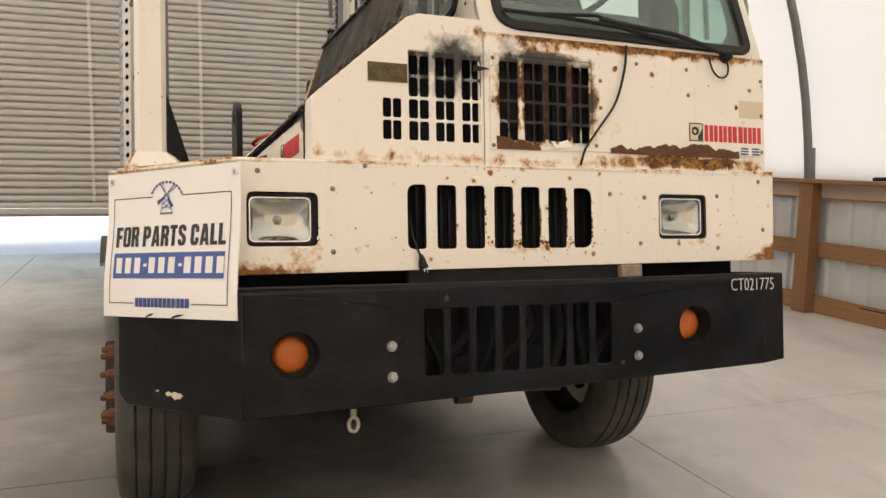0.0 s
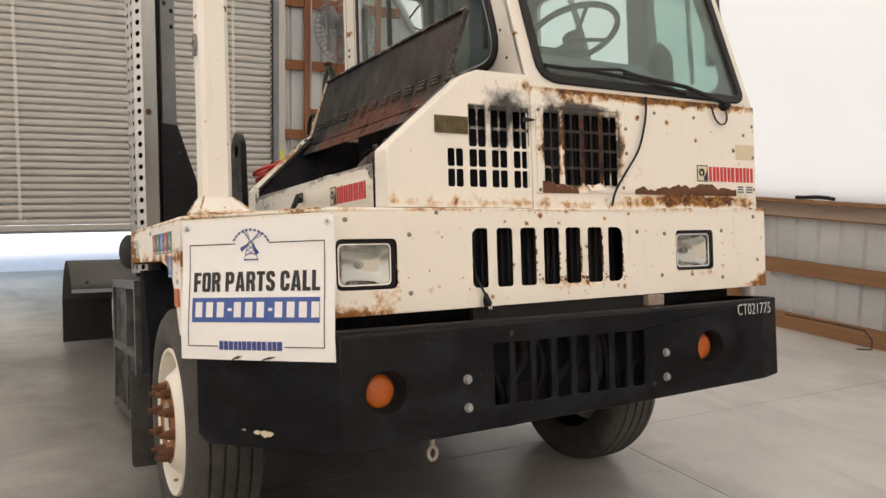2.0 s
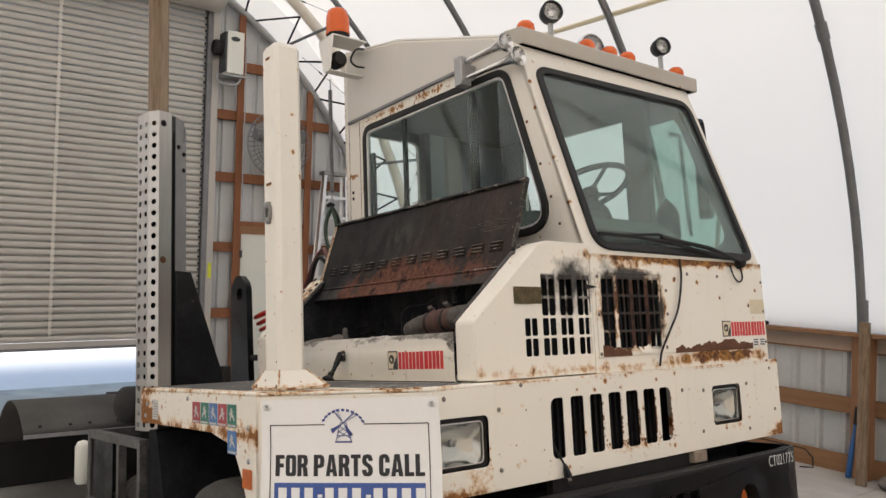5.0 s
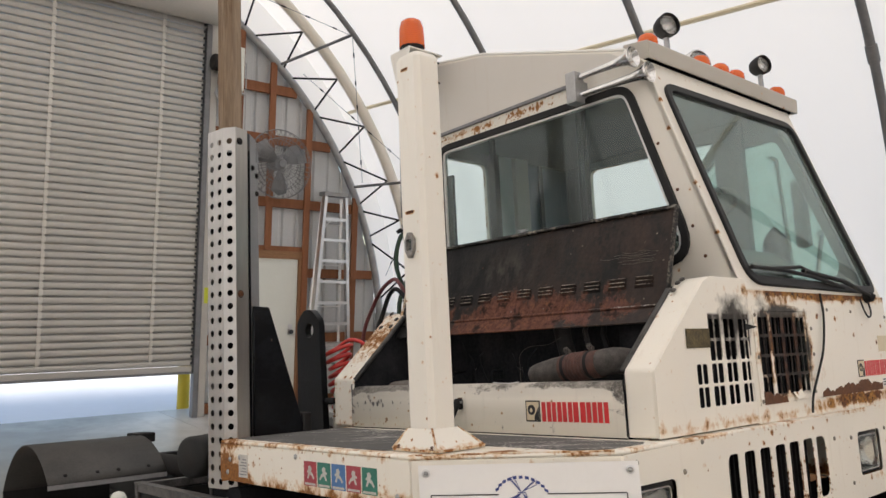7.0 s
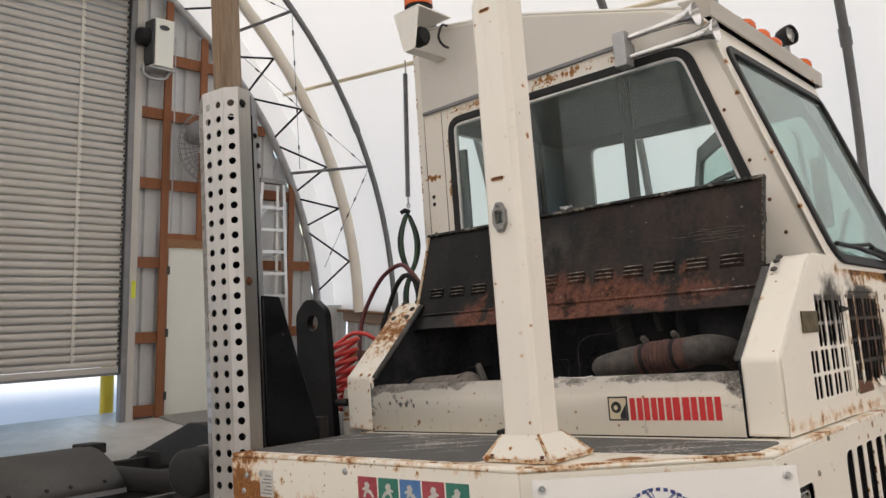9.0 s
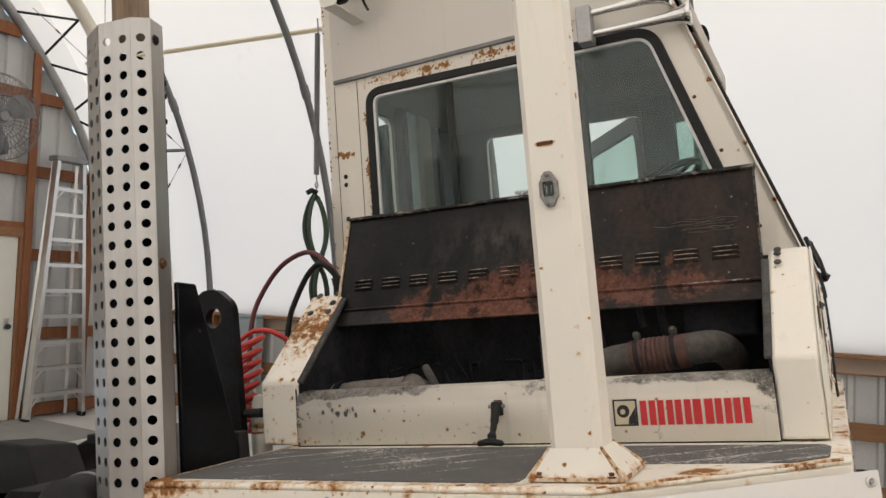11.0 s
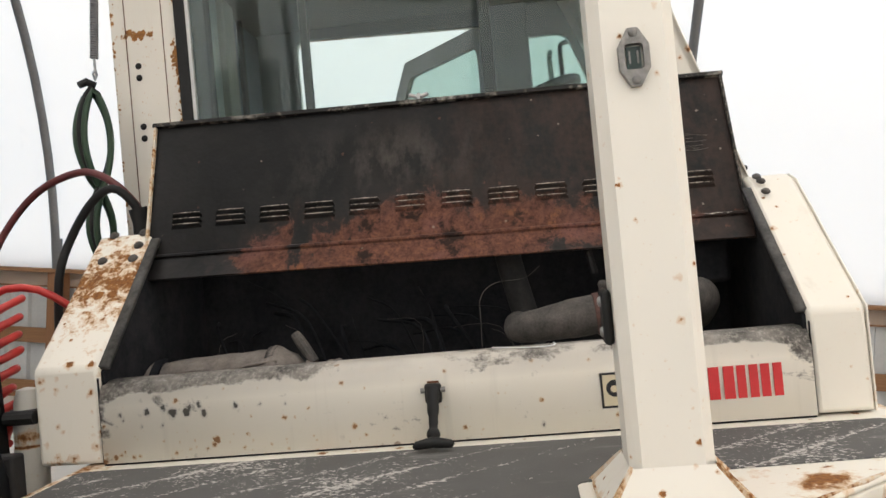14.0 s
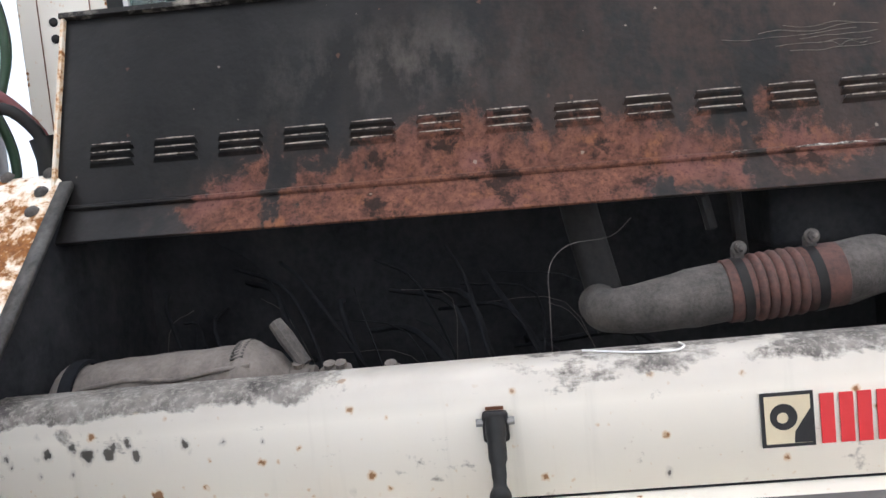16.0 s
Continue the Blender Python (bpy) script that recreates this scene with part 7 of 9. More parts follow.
work_lamp(0.268, 2.894, 0.052, -0.42)
work_lamp(1.107, 2.903, 0.048, -0.35)
rl_ = part("round_lamp", lathe(bmesh.new(), (0.63, 0.52, 2.82), (-0.3, -1, 0), [(-0.03, 0.0), (-0.025, 0.045), (0.0, 0.07), (0.04, 0.074), (0.045, 0.066)], 28), chrome, cab, "round chromed lamp on the roof", smooth=50)
part("round_lens", lathe(bmesh.new(), (0.63, 0.52, 2.82), (-0.3, -1, 0), [(0.036, 0.066), (0.046, 0.04), (0.05, 0.0)], 28), lamp_glass, rl_)
part("lamp_foot", boxed(0.60, 0.66, 0.51, 0.55, 2.745, 2.77), galvanised, rl_)

# twin air horns beside the roof
hornb = part("horn_bracket", boxed(-0.112, -0.050, 0.648, 0.700, 2.545, 2.682), galvanised, cab, "bare metal horn bracket", bevel=0.004)
for dz, y1, x1 in ((0.022, 0.37, -0.079), (-0.055, 0.31, -0.063)):
    tr = lathe(bmesh.new(), (-0.082, 0.665, 2.634 + dz), Vector((x1 + 0.082, y1 - 0.665, 0.0)), [((q - 0.348) + 0.665 - y1, r_) for q, r_ in ((0.348 - 0.665 + y1, 0.012), (0.16, 0.013), (0.26, 0.018), (0.305, 0.026), (0.330, 0.037), (0.342, 0.044), (0.345, 0.043), (0.330, 0.034), (0.305, 0.022), (0.25, 0.012), (0.25, 0.0))], 24)
    part("horn", tr, chrome, hornb, "trumpet-shaped chromed air horn", smooth=60)
part("horn_fixing", boxed(-0.052, -0.012, 0.66, 0.69, 2.58, 2.65), galvanised, hornb)

# beacon on its bracket, spring and hoses at the rear corner
bb = slab(rounded([(1.625, 2.895), (1.695, 2.895), (1.745, 3.085), (1.585, 3.085)], [0.02, 0.02, 0, 0]), [], "yz", -0.236, -0.230)
bracket = part("beacon_bracket", bb, clean_paint, cab, "white folded bracket at the cab's rear corner", bevel=0.004)
part("bracket_top", boxed(-0.236, -0.012, 1.585, 1.745, 3.0855, 3.095), clean_paint, bracket, bevel=0.003)
part("bracket_floor", boxed(-0.229, -0.012, 1.628, 1.692, 2.896, 2.902), clean_paint, bracket, bevel=0.003)
part("reverse_lamp", lathe(bmesh.new(), (-0.165, 1.615, 2.975), (0, 1, 0), [(0, 0.0), (0.004, 0.036), (0.02, 0.046), (0.08, 0.046), (0.10, 0.02), (0.105, 0.0)], 22), rubber, bracket, "black rubber lamp")
bc = part("beacon", lathe(bmesh.new(), (-0.165, 1.648, 3.096), (0, 0, 1), [(0, 0.0), (0, 0.062), (0.02, 0.062), (0.022, 0.056), (0.03, 0.056)], 28), black_steel, cab, "amber rotating beacon")
part("beacon_dome", lathe(bmesh.new(), (-0.165, 1.648, 3.118), (0, 0, 1), [(0, 0.067), (0.06, 0.066), (0.108, 0.063), (0.140, 0.054), (0.152, 0.036), (0.155, 0.0)], 32), orange_lens, bc, "orange plastic dome", smooth=60)
part("beacon_cable", tube(bmesh.new(), curve([(-0.03, 1.60, 3.05), (-0.10, 1.57, 3.02), (-0.14, 1.56, 2.95), (-0.10, 1.57, 2.925), (-0.03, 1.60, 2.94)]), 0.006, 8), rubber, bracket)
spring = part("tension_spring", tube(bmesh.new(), [(-0.146, 1.778, 2.905), (-0.146, 1.778, 2.84)], 0.004, 6), galvanised, cab, "hose hanging spring")
coil = [(-0.146 + (0.042 * k / 620) + 0.0095 * math.cos(k * 0.9), 1.782 + 0.075 * k / 620 + 0.0095 * math.sin(k * 0.9), 2.84 - 0.58 * k / 620) for k in range(621)]
part("coil", tube(bmesh.new(), coil, 0.0034, 4), grey_steel, spring, "close-wound steel coil", smooth=60)
part("spring_hook", tube(bmesh.new(), [(-0.104, 1.857, 2.262), (-0.104, 1.857, 2.23), (-0.094, 1.859, 2.215), (-0.104, 1.860, 2.20), (-0.114, 1.859, 2.215), (-0.104, 1.857, 2.228)], 0.004, 6), galvanised, spring)
for k, (mt, dx, dy, wide) in enumerate(((rubber, 0.0, 0.0, 0.040), (green_hose, 0.014, 0.014, 0.046), (green_hose, -0.012, -0.012, 0.033))):
    down = []
    for i in range(25):
        q = i / 24
        w = wide * math.sin(math.pi * q / 0.54) ** 0.8 if q < 0.54 else -0.8 * wide * math.sin(math.pi * (q - 0.54) / 0.46)
        down.append((w, 2.182 - 0.006 * k - 0.52 * q))
    lp = [(-0.098 - 0.77 * w + dx + 0.005, 1.876 + dy + 0.64 * w + 0.006, z) for w, z in down] + [(-0.098 + 0.77 * w + dx - 0.005, 1.876 + dy - 0.64 * w - 0.006, z) for w, z in down[-2:0:-1]]
    part("hose_loop", tube(bmesh.new(), lp, 0.0092, 8, closed=True), mt, cab, "coiled hose hanging from the spring", smooth=60)
part("hose_tail", tube(bmesh.new(), curve([(-0.11, 1.876, 1.68), (-0.13, 1.868, 1.60), (-0.15, 1.866, 1.45), (-0.2, 1.87, 1.25)]), 0.010, 8), green_hose, cab, smooth=60)
part("hose_tie", tube(bmesh.new(), [(-0.112, 1.905, 2.187), (-0.098, 1.890, 2.198), (-0.088, 1.868, 2.188)], [0.010, 0.012, 0.009], 8), rubber, cab)
part("red_hose", tube(bmesh.new(), curve([(-0.205, 1.705, 1.76), (-0.21, 1.715, 1.82), (-0.19, 1.80, 1.90), (-0.14, 1.913, 1.935), (-0.11, 2.06, 1.895), (-0.10, 2.175, 1.79), (-0.125, 2.215, 1.675), (-0.15, 2.22, 1.50)]), 0.0105, 10), dull_red_hose, cab, "dull red rubber air hose", smooth=60)
part("black_hose", tube(bmesh.new(), curve([(-0.215, 1.70, 1.76), (-0.228, 1.712, 1.82), (-0.248, 1.757, 1.865), (-0.245, 1.82, 1.835), (-0.232, 1.893, 1.749), (-0.255, 1.924, 1.642), (-0.27, 1.93, 1.45)]), 0.0115, 10), rubber, cab, "black rubber air hose", smooth=60)
part("hose_boot", tube(bmesh.new(), [(-0.212, 1.702, 1.735), (-0.212, 1.702, 1.77), (-0.218, 1.708, 1.81)], 0.024, 12), rubber, cab)
helix = []
for k in range(121):
    r = 0.068 - 0.00038 * k + 0.005 * math.sin(k * 0.13)
    a = k * 0.42
    helix.append((-0.455 + 0.010 * math.sin(k * 0.05) + r * math.cos(a), 1.985 - 0.00018 * k + r * math.sin(a), 1.600 - 0.0026 * k + 0.48 * r * math.sin(a + 2.3)))
part("coiled_air_line", tube(bmesh.new(), curve([(-0.30, 1.795, 1.50), (-0.335, 1.85, 1.565), (-0.37, 1.91, 1.615)] + helix[::2] + [(-0.47, 1.96, 1.262), (-0.50, 1.93, 1.262)], 2), 0.0098, 8), red_hose, cab, "bright red coiled air line", smooth=60)
can = lathe(bmesh.new(), (-0.535, 1.850, 1.14), (0, 0, 1), [(0, 0.0), (0, 0.034), (0.08, 0.036), (0.118, 0.036), (0.120, 0.034), (0.19, 0.034), (0.196, 0.030), (0.22, 0.030), (0.25, 0.022), (0.255, 0.0)], 28)
canister = part("canister", can, can_paint, truck, "white rust-ringed canister behind the hood", smooth=50)
part("strap", lathe(bmesh.new(), (-0.535, 1.850, 1.328), (0, 0, 1), [(0, 0.034), (0, 0.038), (0.018, 0.038), (0.018, 0.030)], 28), black_steel, canister, "dark band clamp", smooth=40)
part("strap_screw", tube(bmesh.new(), [(-0.560, 1.870, 1.337), (-0.568, 1.905, 1.335)], 0.005, 8), black_steel, canister)
part("bay_stub", tube(bmesh.new(), [(-0.60, 1.79, 1.335), (-0.60, 1.86, 1.335)], 0.016, 10), rubber, truck)

# cab interior
ctr, ax = Vector((0.70, 0.65, 2.125)), Vector((0.0, 0.38, 0.92)).normalized()
uu, ww = ring_frame(ax)
wheel_pts = [ctr + (uu * math.cos(2 * math.pi * k / 40) + ww * math.sin(2 * math.pi * k / 40)) * 0.225 for k in range(40)]
sw = part("steering_wheel", tube(bmesh.new(), wheel_pts, 0.015, 10, closed=True), dark_trim, cab, "black steering wheel with a spinner knob", smooth=60)
for a in (0.3, math.pi - 0.3, math.pi * 1.5):
    part("spoke", tube(bmesh.new(), [ctr - ax * 0.03, ctr + (uu * math.cos(a) + ww * math.sin(a)) * 0.22], 0.010, 8), dark_trim, sw)
part("wheel_hub", lathe(bmesh.new(), ctr - ax * 0.06, ax, [(0, 0.0), (0, 0.05), (0.05, 0.055), (0.06, 0.0)], 20), dark_trim, sw)
part("spinner_knob", lathe(bmesh.new(), ctr + (uu * math.cos(-0.6) + ww * math.sin(-0.6)) * 0.225, ax, [(0, 0.014), (0.03, 0.014), (0.035, 0.026), (0.065, 0.026), (0.072, 0.0)], 16), dark_trim, sw)
part("steering_column", tube(bmesh.new(), [ctr - ax * 0.05, ctr - ax * 0.5], 0.035, 12), dark_trim, cab)
ds = slab(rounded([(0.10, 1.30), (0.10, 1.745), (0.22, 1.83), (0.34, 1.915), (0.52, 1.930), (0.57, 1.70), (0.50, 1.30)], 0.03), [], "yz", 0.02, 0.84)
slab(rounded([(0.10, 1.30), (0.10, 1.745), (0.30, 1.80), (0.50, 1.79), (0.54, 1.62), (0.50, 1.30)], 0.03), [], "yz", 0.842, 1.19, ds)
dash = part("dashboard", ds, grey_trim, cab, "grey dashboard", bevel=0.01)
part("gauge_pod", lathe(bmesh.new(), (0.56, 0.47, 1.915), (0, 0.35, 1), [(0, 0.075), (0.05, 0.072), (0.085, 0.055), (0.105, 0.0)], 24), dark_trim, dash, smooth=50)
part("gauge_pod", slab(rounded([(0.36, 1.90), (0.36, 1.955), (0.46, 1.975), (0.53, 1.955), (0.53, 1.90)], 0.02), [], "yz", 0.30, 0.50), dark_trim, dash, bevel=0.01)
seat = part("driver_seat", slab(rounded([(0.95, 1.45), (0.95, 1.60), (1.40, 1.62), (1.48, 1.45)], 0.05), [], "yz", 0.30, 0.80), dark_trim, cab, "dark driver's seat", bevel=0.03)
part("seat_back", slab(rounded([(1.36, 1.60), (1.46, 2.10), (1.56, 2.10), (1.50, 1.60)], 0.05), [], "yz", 0.32, 0.78), dark_trim, seat, bevel=0.03)
part("side_console", slab(rounded([(0.55, 1.30), (0.60, 1.85), (0.95, 1.80), (1.0, 1.30)], 0.06), [], "yz", 0.93, 1.17), grey_trim, cab, "grey side console", bevel=0.02)
part("round_canister", lathe(bmesh.new(), (1.05, 0.42, 1.74), (0, 0, 1), [(0, 0.0), (0, 0.06), (0.24, 0.06), (0.28, 0.045), (0.31, 0.02), (0.33, 0.0)], 20), dark_trim, cab, "dark round-topped canister", smooth=50)
part("cab_floor", boxed(0.016, 1.194, 0.11, 1.757, 1.26, 1.29), dark_trim, cab)
part("cab_post", boxed(1.145, 1.190, 0.59, 0.752, 1.8, 2.67), grey_trim, cab, "grey door post", bevel=0.01)

# grab handle and mirror arm beyond the far side
part("mirror_arm", tube(bmesh.new(), curve([(1.24, 0.40, 2.50), (1.40, 0.42, 2.54), (1.46, 0.44, 2.53), (1.47, 0.44, 2.40), (1.47, 0.45, 2.30)]), 0.012, 8), rubber, cab, "black mirror arm", smooth=60)
part("mirror_arm", tube(bmesh.new(), curve([(1.24, 0.30, 2.02), (1.40, 0.34, 2.06), (1.47, 0.38, 2.02), (1.475, 0.42, 1.85), (1.46, 0.42, 1.76)]), 0.012, 8), galvanised, cab, smooth=60)
part("mirror", boxed(1.44, 1.50, 0.43, 0.50, 2.00, 2.36), dark_trim, cab, "tall dark mirror head", bevel=0.015)
part("grab_rail", tube(bmesh.new(), curve([(1.24, 0.50, 2.46), (1.32, 0.50, 2.46), (1.33, 0.50, 2.40), (1.33, 0.48, 1.90)]), 0.012, 8), galvanised, cab, smooth=60)

# ---- post, exhaust guard, brackets and rear frame ----
po = rounded([(-1.135, 0.462), (-1.135, 0.578), (-1.032, 0.578), (-1.032, 0.462)], 0.016, 1)
px, py = -1.084, 0.520
cap = [((x - px) * 0.86 + px, (y - py) * 0.86 + py) for x, y in po]
pb = bmesh.new()
rings_ = [[pb.verts.new((x, y, z)) for x, y in q] for q, z in ((po, 1.231), (po, 2.450), (cap, 2.466))]
for a, b in zip(rings_, rings_[1:]):
    for k in range(len(a)):
        pb.faces.new((a[k], a[(k + 1) % len(a)], b[(k + 1) % len(b)], b[k]))
pb.faces.new(rings_[-1])
post = part("post", pb, post_paint, truck, "tall white chamfered steel post on the deck", smooth=25)
part("foot_plate", slab(rect(-1.163, 0.413, -0.968, 0.622, 0.006), [], "xy", 1.2232, 1.2310), edge_paint, post, "bolted foot plate with rust", bevel=0.002)
for (bx, by), (tx, ty) in (((-1.164, 0.411), (-1.134, 0.463)), ((-0.967, 0.411), (-1.033, 0.463)), ((-0.967, 0.624), (-1.033, 0.577)), ((-1.164, 0.624), (-1.134, 0.577))):
    d = Vector((by - ty, tx - bx)).normalized() * 0.003
    gs = bmesh.new()
    vs = [gs.verts.new(q) for q in ((bx + d.x, by + d.y, 1.2312), (bx - d.x, by - d.y, 1.2312), (tx - d.x, ty - d.y, 1.2312), (tx + d.x, ty + d.y, 1.2312), (tx + d.x, ty + d.y, 1.291), (tx - d.x, ty - d.y, 1.291))]
    for f in ((0, 1, 2, 3), (0, 3, 4), (1, 5, 2), (3, 2, 5, 4), (0, 4, 5, 1)):
        gs.faces.new([vs[i] for i in f])
    part("gusset", gs, edge_paint, post, "rusted corner edge", smooth=0)
fl_ = bmesh.new()
lo_ = [fl_.verts.new(q) for q in ((-1.160, 0.416, 1.2314), (-1.160, 0.619, 1.2314), (-0.971, 0.619, 1.2314), (-0.971, 0.416, 1.2314))]
hi_ = [fl_.verts.new(q) for q in ((-1.1355, 0.4615, 1.288), (-1.1355, 0.5785, 1.288), (-1.0315, 0.5785, 1.288), (-1.0315, 0.4615, 1.288))]
for k in range(4):
    fl_.faces.new((lo_[k], lo_[(k + 1) % 4], hi_[(k + 1) % 4], hi_[k]))
part("flare", fl_, post_paint, post, "flared foot of the post", smooth=0)
for x in (-1.150, -0.982):
    for y in (0.440, 0.596):
        bolt(post, (x, y, 1.2310), (0, 0, 1), 0.010, 0.008, rusty_steel)
sk = slab(rounded([(0.5012, 1.8602), (0.5068, 1.8692), (0.5148, 1.8836), (0.5292, 1.8836), (0.5372, 1.8692), (0.5428, 1.8602), (0.5428, 1.8278), (0.5372, 1.8188), (0.5292, 1.8044), (0.5148, 1.8044), (0.5068, 1.8188), (0.5012, 1.8278)], 0.005), [rect(0.5095, 1.827, 0.5345, 1.862, 0.006)], "yz", -1.147, -1.1355)
sock = part("socket", sk, dull_zinc, post, "oval metal socket on the post", bevel=0.003)
for y_ in (0.5165, 0.5275):
    part("socket_contact", boxed(-1.1415, -1.1386, y_ - 0.0012, y_ + 0.0012, 1.836, 1.853), dull_zinc, sock)
part("socket_core", boxed(-1.1385, -1.1355, 0.512, 0.532, 1.8295, 1.8595), plain("dark_green_plastic", (0.006, 0.02, 0.017), (0.012, 0.045, 0.038), 0.3, scale=60), sock, "dark green socket insert")
for z in (1.877, 1.812):
    rivet(sock, (-1.147, 0.522, z), (-1, 0, 0), 0.0065, dull_zinc)
slot_mt = plain("dark_rust_hole", (0.03, 0.011, 0.005), (0.20, 0.07, 0.02), 0.9, scale=60, fine=160)
for nm, z, w_, h_ in (("slot", 1.949, 0.019, 0.0045), ("bolt_hole", 2.416, 0.015, 0.004)):
    st = [(0.524 + (w_ + 0.0045) * math.cos(a) * (1 + 0.10 * math.sin(3 * a)), z - 0.001 + (h_ + 0.0035) * math.sin(a) * (1 + 0.25 * math.sin(2 * a + 1))) for a in (2 * math.pi * k / 28 for k in range(28))]
    sl = part(nm, slab(st, [], "yz", -1.1358, -1.1352), rust_halo, post, "rust stain round a slot", smooth=0)
    part("slot_hole", slab(rounded([(0.524 - w_, z - h_), (0.524 + w_, z - h_), (0.524 + w_, z + h_), (0.524 - w_, z + h_)], h_ * 0.8), [], "yz", -1.1364, -1.1359), slot_mt, sl, "dark slot", smooth=0)
part("post_handle", boxed(-1.098, -1.050, 0.5785, 0.592, 1.452, 1.532), rubber, post, "black bracket low on the post", bevel=0.006)
for z in (1.470, 1.514):
    rivet(post, (-1.074, 0.592, z), (0, 1, 0), 0.008)


def perforated(bm, p, q, z0, z1, cols, pitch, r):
    """A flat strip between two upright edges, with rows of round holes right through it."""
    p, q = Vector(p), Vector(q)
    n = int((z1 - z0) / pitch)
    for c in range(cols):
        for k in range(n):
            za, zb = z0 + k * (z1 - z0) / n, z0 + (k + 1) * (z1 - z0) / n
            sa, sb = c / cols, (c + 1) / cols
            w = (q - p).length
            mid = (sa + sb) / 2
            put2 = lambda s, z: (*(p + (q - p) * s), z)
            zc = (za + zb) / 2
            out_ = [(sa, za), (mid, za), (sb, za), (sb, zc), (sb, zb), (mid, zb), (sa, zb), (sa, zc)]
            ang = [-2.356, -1.571, -0.785, 0, 0.785, 1.571, 2.356, 3.1416]
            ov = [bm.verts.new(put2(*o)) for o in out_]
            iv = [bm.verts.new(put2(mid + r / w * math.cos(a), zc + r * math.sin(a))) for a in ang]
            half_ = [bm.verts.new(put2(mid + r / w * math.cos(a + 0.3927), zc + r * math.sin(a + 0.3927))) for a in ang]
            for i in range(8):
                j = (i + 1) % 8
                bm.faces.new((ov[i], ov[j], iv[j], half_[i], iv[i]))


GP = [(-1.080, 1.706), (-1.145, 1.686), (-1.180, 1.728), (-1.198, 1.836), (-1.150, 1.945), (-1.098, 1.957)]
gm = bmesh.new()
Z0, Z1, ZT = 1.02, 2.502, 2.535
for (a, b), cols in zip(zip(GP, GP[1:]), (0, 1, 2, 2, 0)):
    if cols:
        perforated(gm, a, b, Z0, Z1, cols, 0.0537, 0.0132)
    z = Z1 if cols else Z0
    gm.faces.new([gm.verts.new((*p, q)) for p, q in ((a, z), (b, z), (b, ZT), (a, ZT))])
guard = part("exhaust_guard", gm, stainless, truck, "perforated stainless exhaust heat guard", smooth=0, thick=0.003)
for z in (2.475, 1.811, 1.14):
    bolt(guard, (-1.124, 1.6925, z), (0.29, -0.957, 0), 0.012, 0.008, rusty_steel if z < 2 else black_steel)
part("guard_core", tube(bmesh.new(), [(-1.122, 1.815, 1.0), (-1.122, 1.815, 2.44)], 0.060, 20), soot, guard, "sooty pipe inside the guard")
# Added sheet stops light from showing through the guard's holes.
part("guard_liner", boxed(-1.062, -1.058, 1.725, 1.955, 1.02, 2.45), soot, guard, "added dark sheet that keeps the guard's holes dark")
gput = lambda u, v, d: (-1.078 + 0.70 * u - 0.714 * d, 1.712 + 0.714 * u + 0.70 * d, v)
plate = part("back_plate", slab(rounded([(0.046, 1.0), (0.162, 1.0), (0.162, 2.49), (0.130, 2.53), (0.046, 2.535)], [0, 0, 0.01, 0.02, 0]), [rect(0.132, 2.425, 0.145, 2.495, 0.006)], gput, 0.0, 0.006), grey_steel, guard, "grey backing plate", bevel=0.002)
# Black strip across the gap between guard and plate.
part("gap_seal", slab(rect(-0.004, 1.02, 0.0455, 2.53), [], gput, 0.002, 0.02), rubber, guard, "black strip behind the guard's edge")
for u, z in ((0.072, 2.385), (0.130, 2.362), (0.130, 2.28)):
    p0, p1 = Vector(gput(u, z, 0.0)), Vector(gput(u, z, -1.0))
    bolt(plate, p0, p1 - p0, 0.009, 0.008, black_steel)
part("side_bracket", slab([(-1.06, 1.15), (-0.805, 1.15), (-0.815, 1.22), (-0.985, 1.758), (-1.06, 1.762)], [], "xz", 1.700, 1.716), black_paint, truck, "black triangular bracket plate", bevel=0.004)
part("bracket_fold", boxed(-0.83, -0.79, 1.69, 1.86, 1.14, 1.30), black_steel, truck, bevel=0.006)
lug = part("lifting_lug", slab(rounded([(1.850, 0.95), (2.095, 0.95), (2.085, 1.72), (2.02, 1.775), (1.955, 1.775), (1.885, 1.72)], [0.01, 0.01, 0.07, 0.06, 0.06, 0.07], 6), [disc(1.972, 1.674, 0.036, 20)], "yz", -0.622, -0.590), black_paint, truck, "thick black steel lug with a round hole", bevel=0.006)
for s in (-0.43, 0.43):
    c_ = boxed(s - 0.04, s + 0.04, 1.0, 5.6, 0.60, 0.62)
    box(c_, s - 0.04, s + 0.04, 1.0, 5.6, 0.88, 0.90)
    box(c_, s - 0.006 + 0.034 * (1 if s < 0 else -1), s + 0.006 + 0.034 * (1 if s < 0 else -1), 1.0, 5.6, 0.62, 0.88)
    part("frame_rail", c_, black_steel, truck, "black channel frame rail")
for y in (2.2, 3.2, 4.4, 5.4):
    part("cross_member", boxed(-0.40, 0.40, y, y + 0.10, 0.66, 0.86), black_steel, truck, bevel=0.006)
fender_black = plain("dusty_black_fender", (0.022, 0.021, 0.020), (0.060, 0.056, 0.051), 0.62, scale=4)
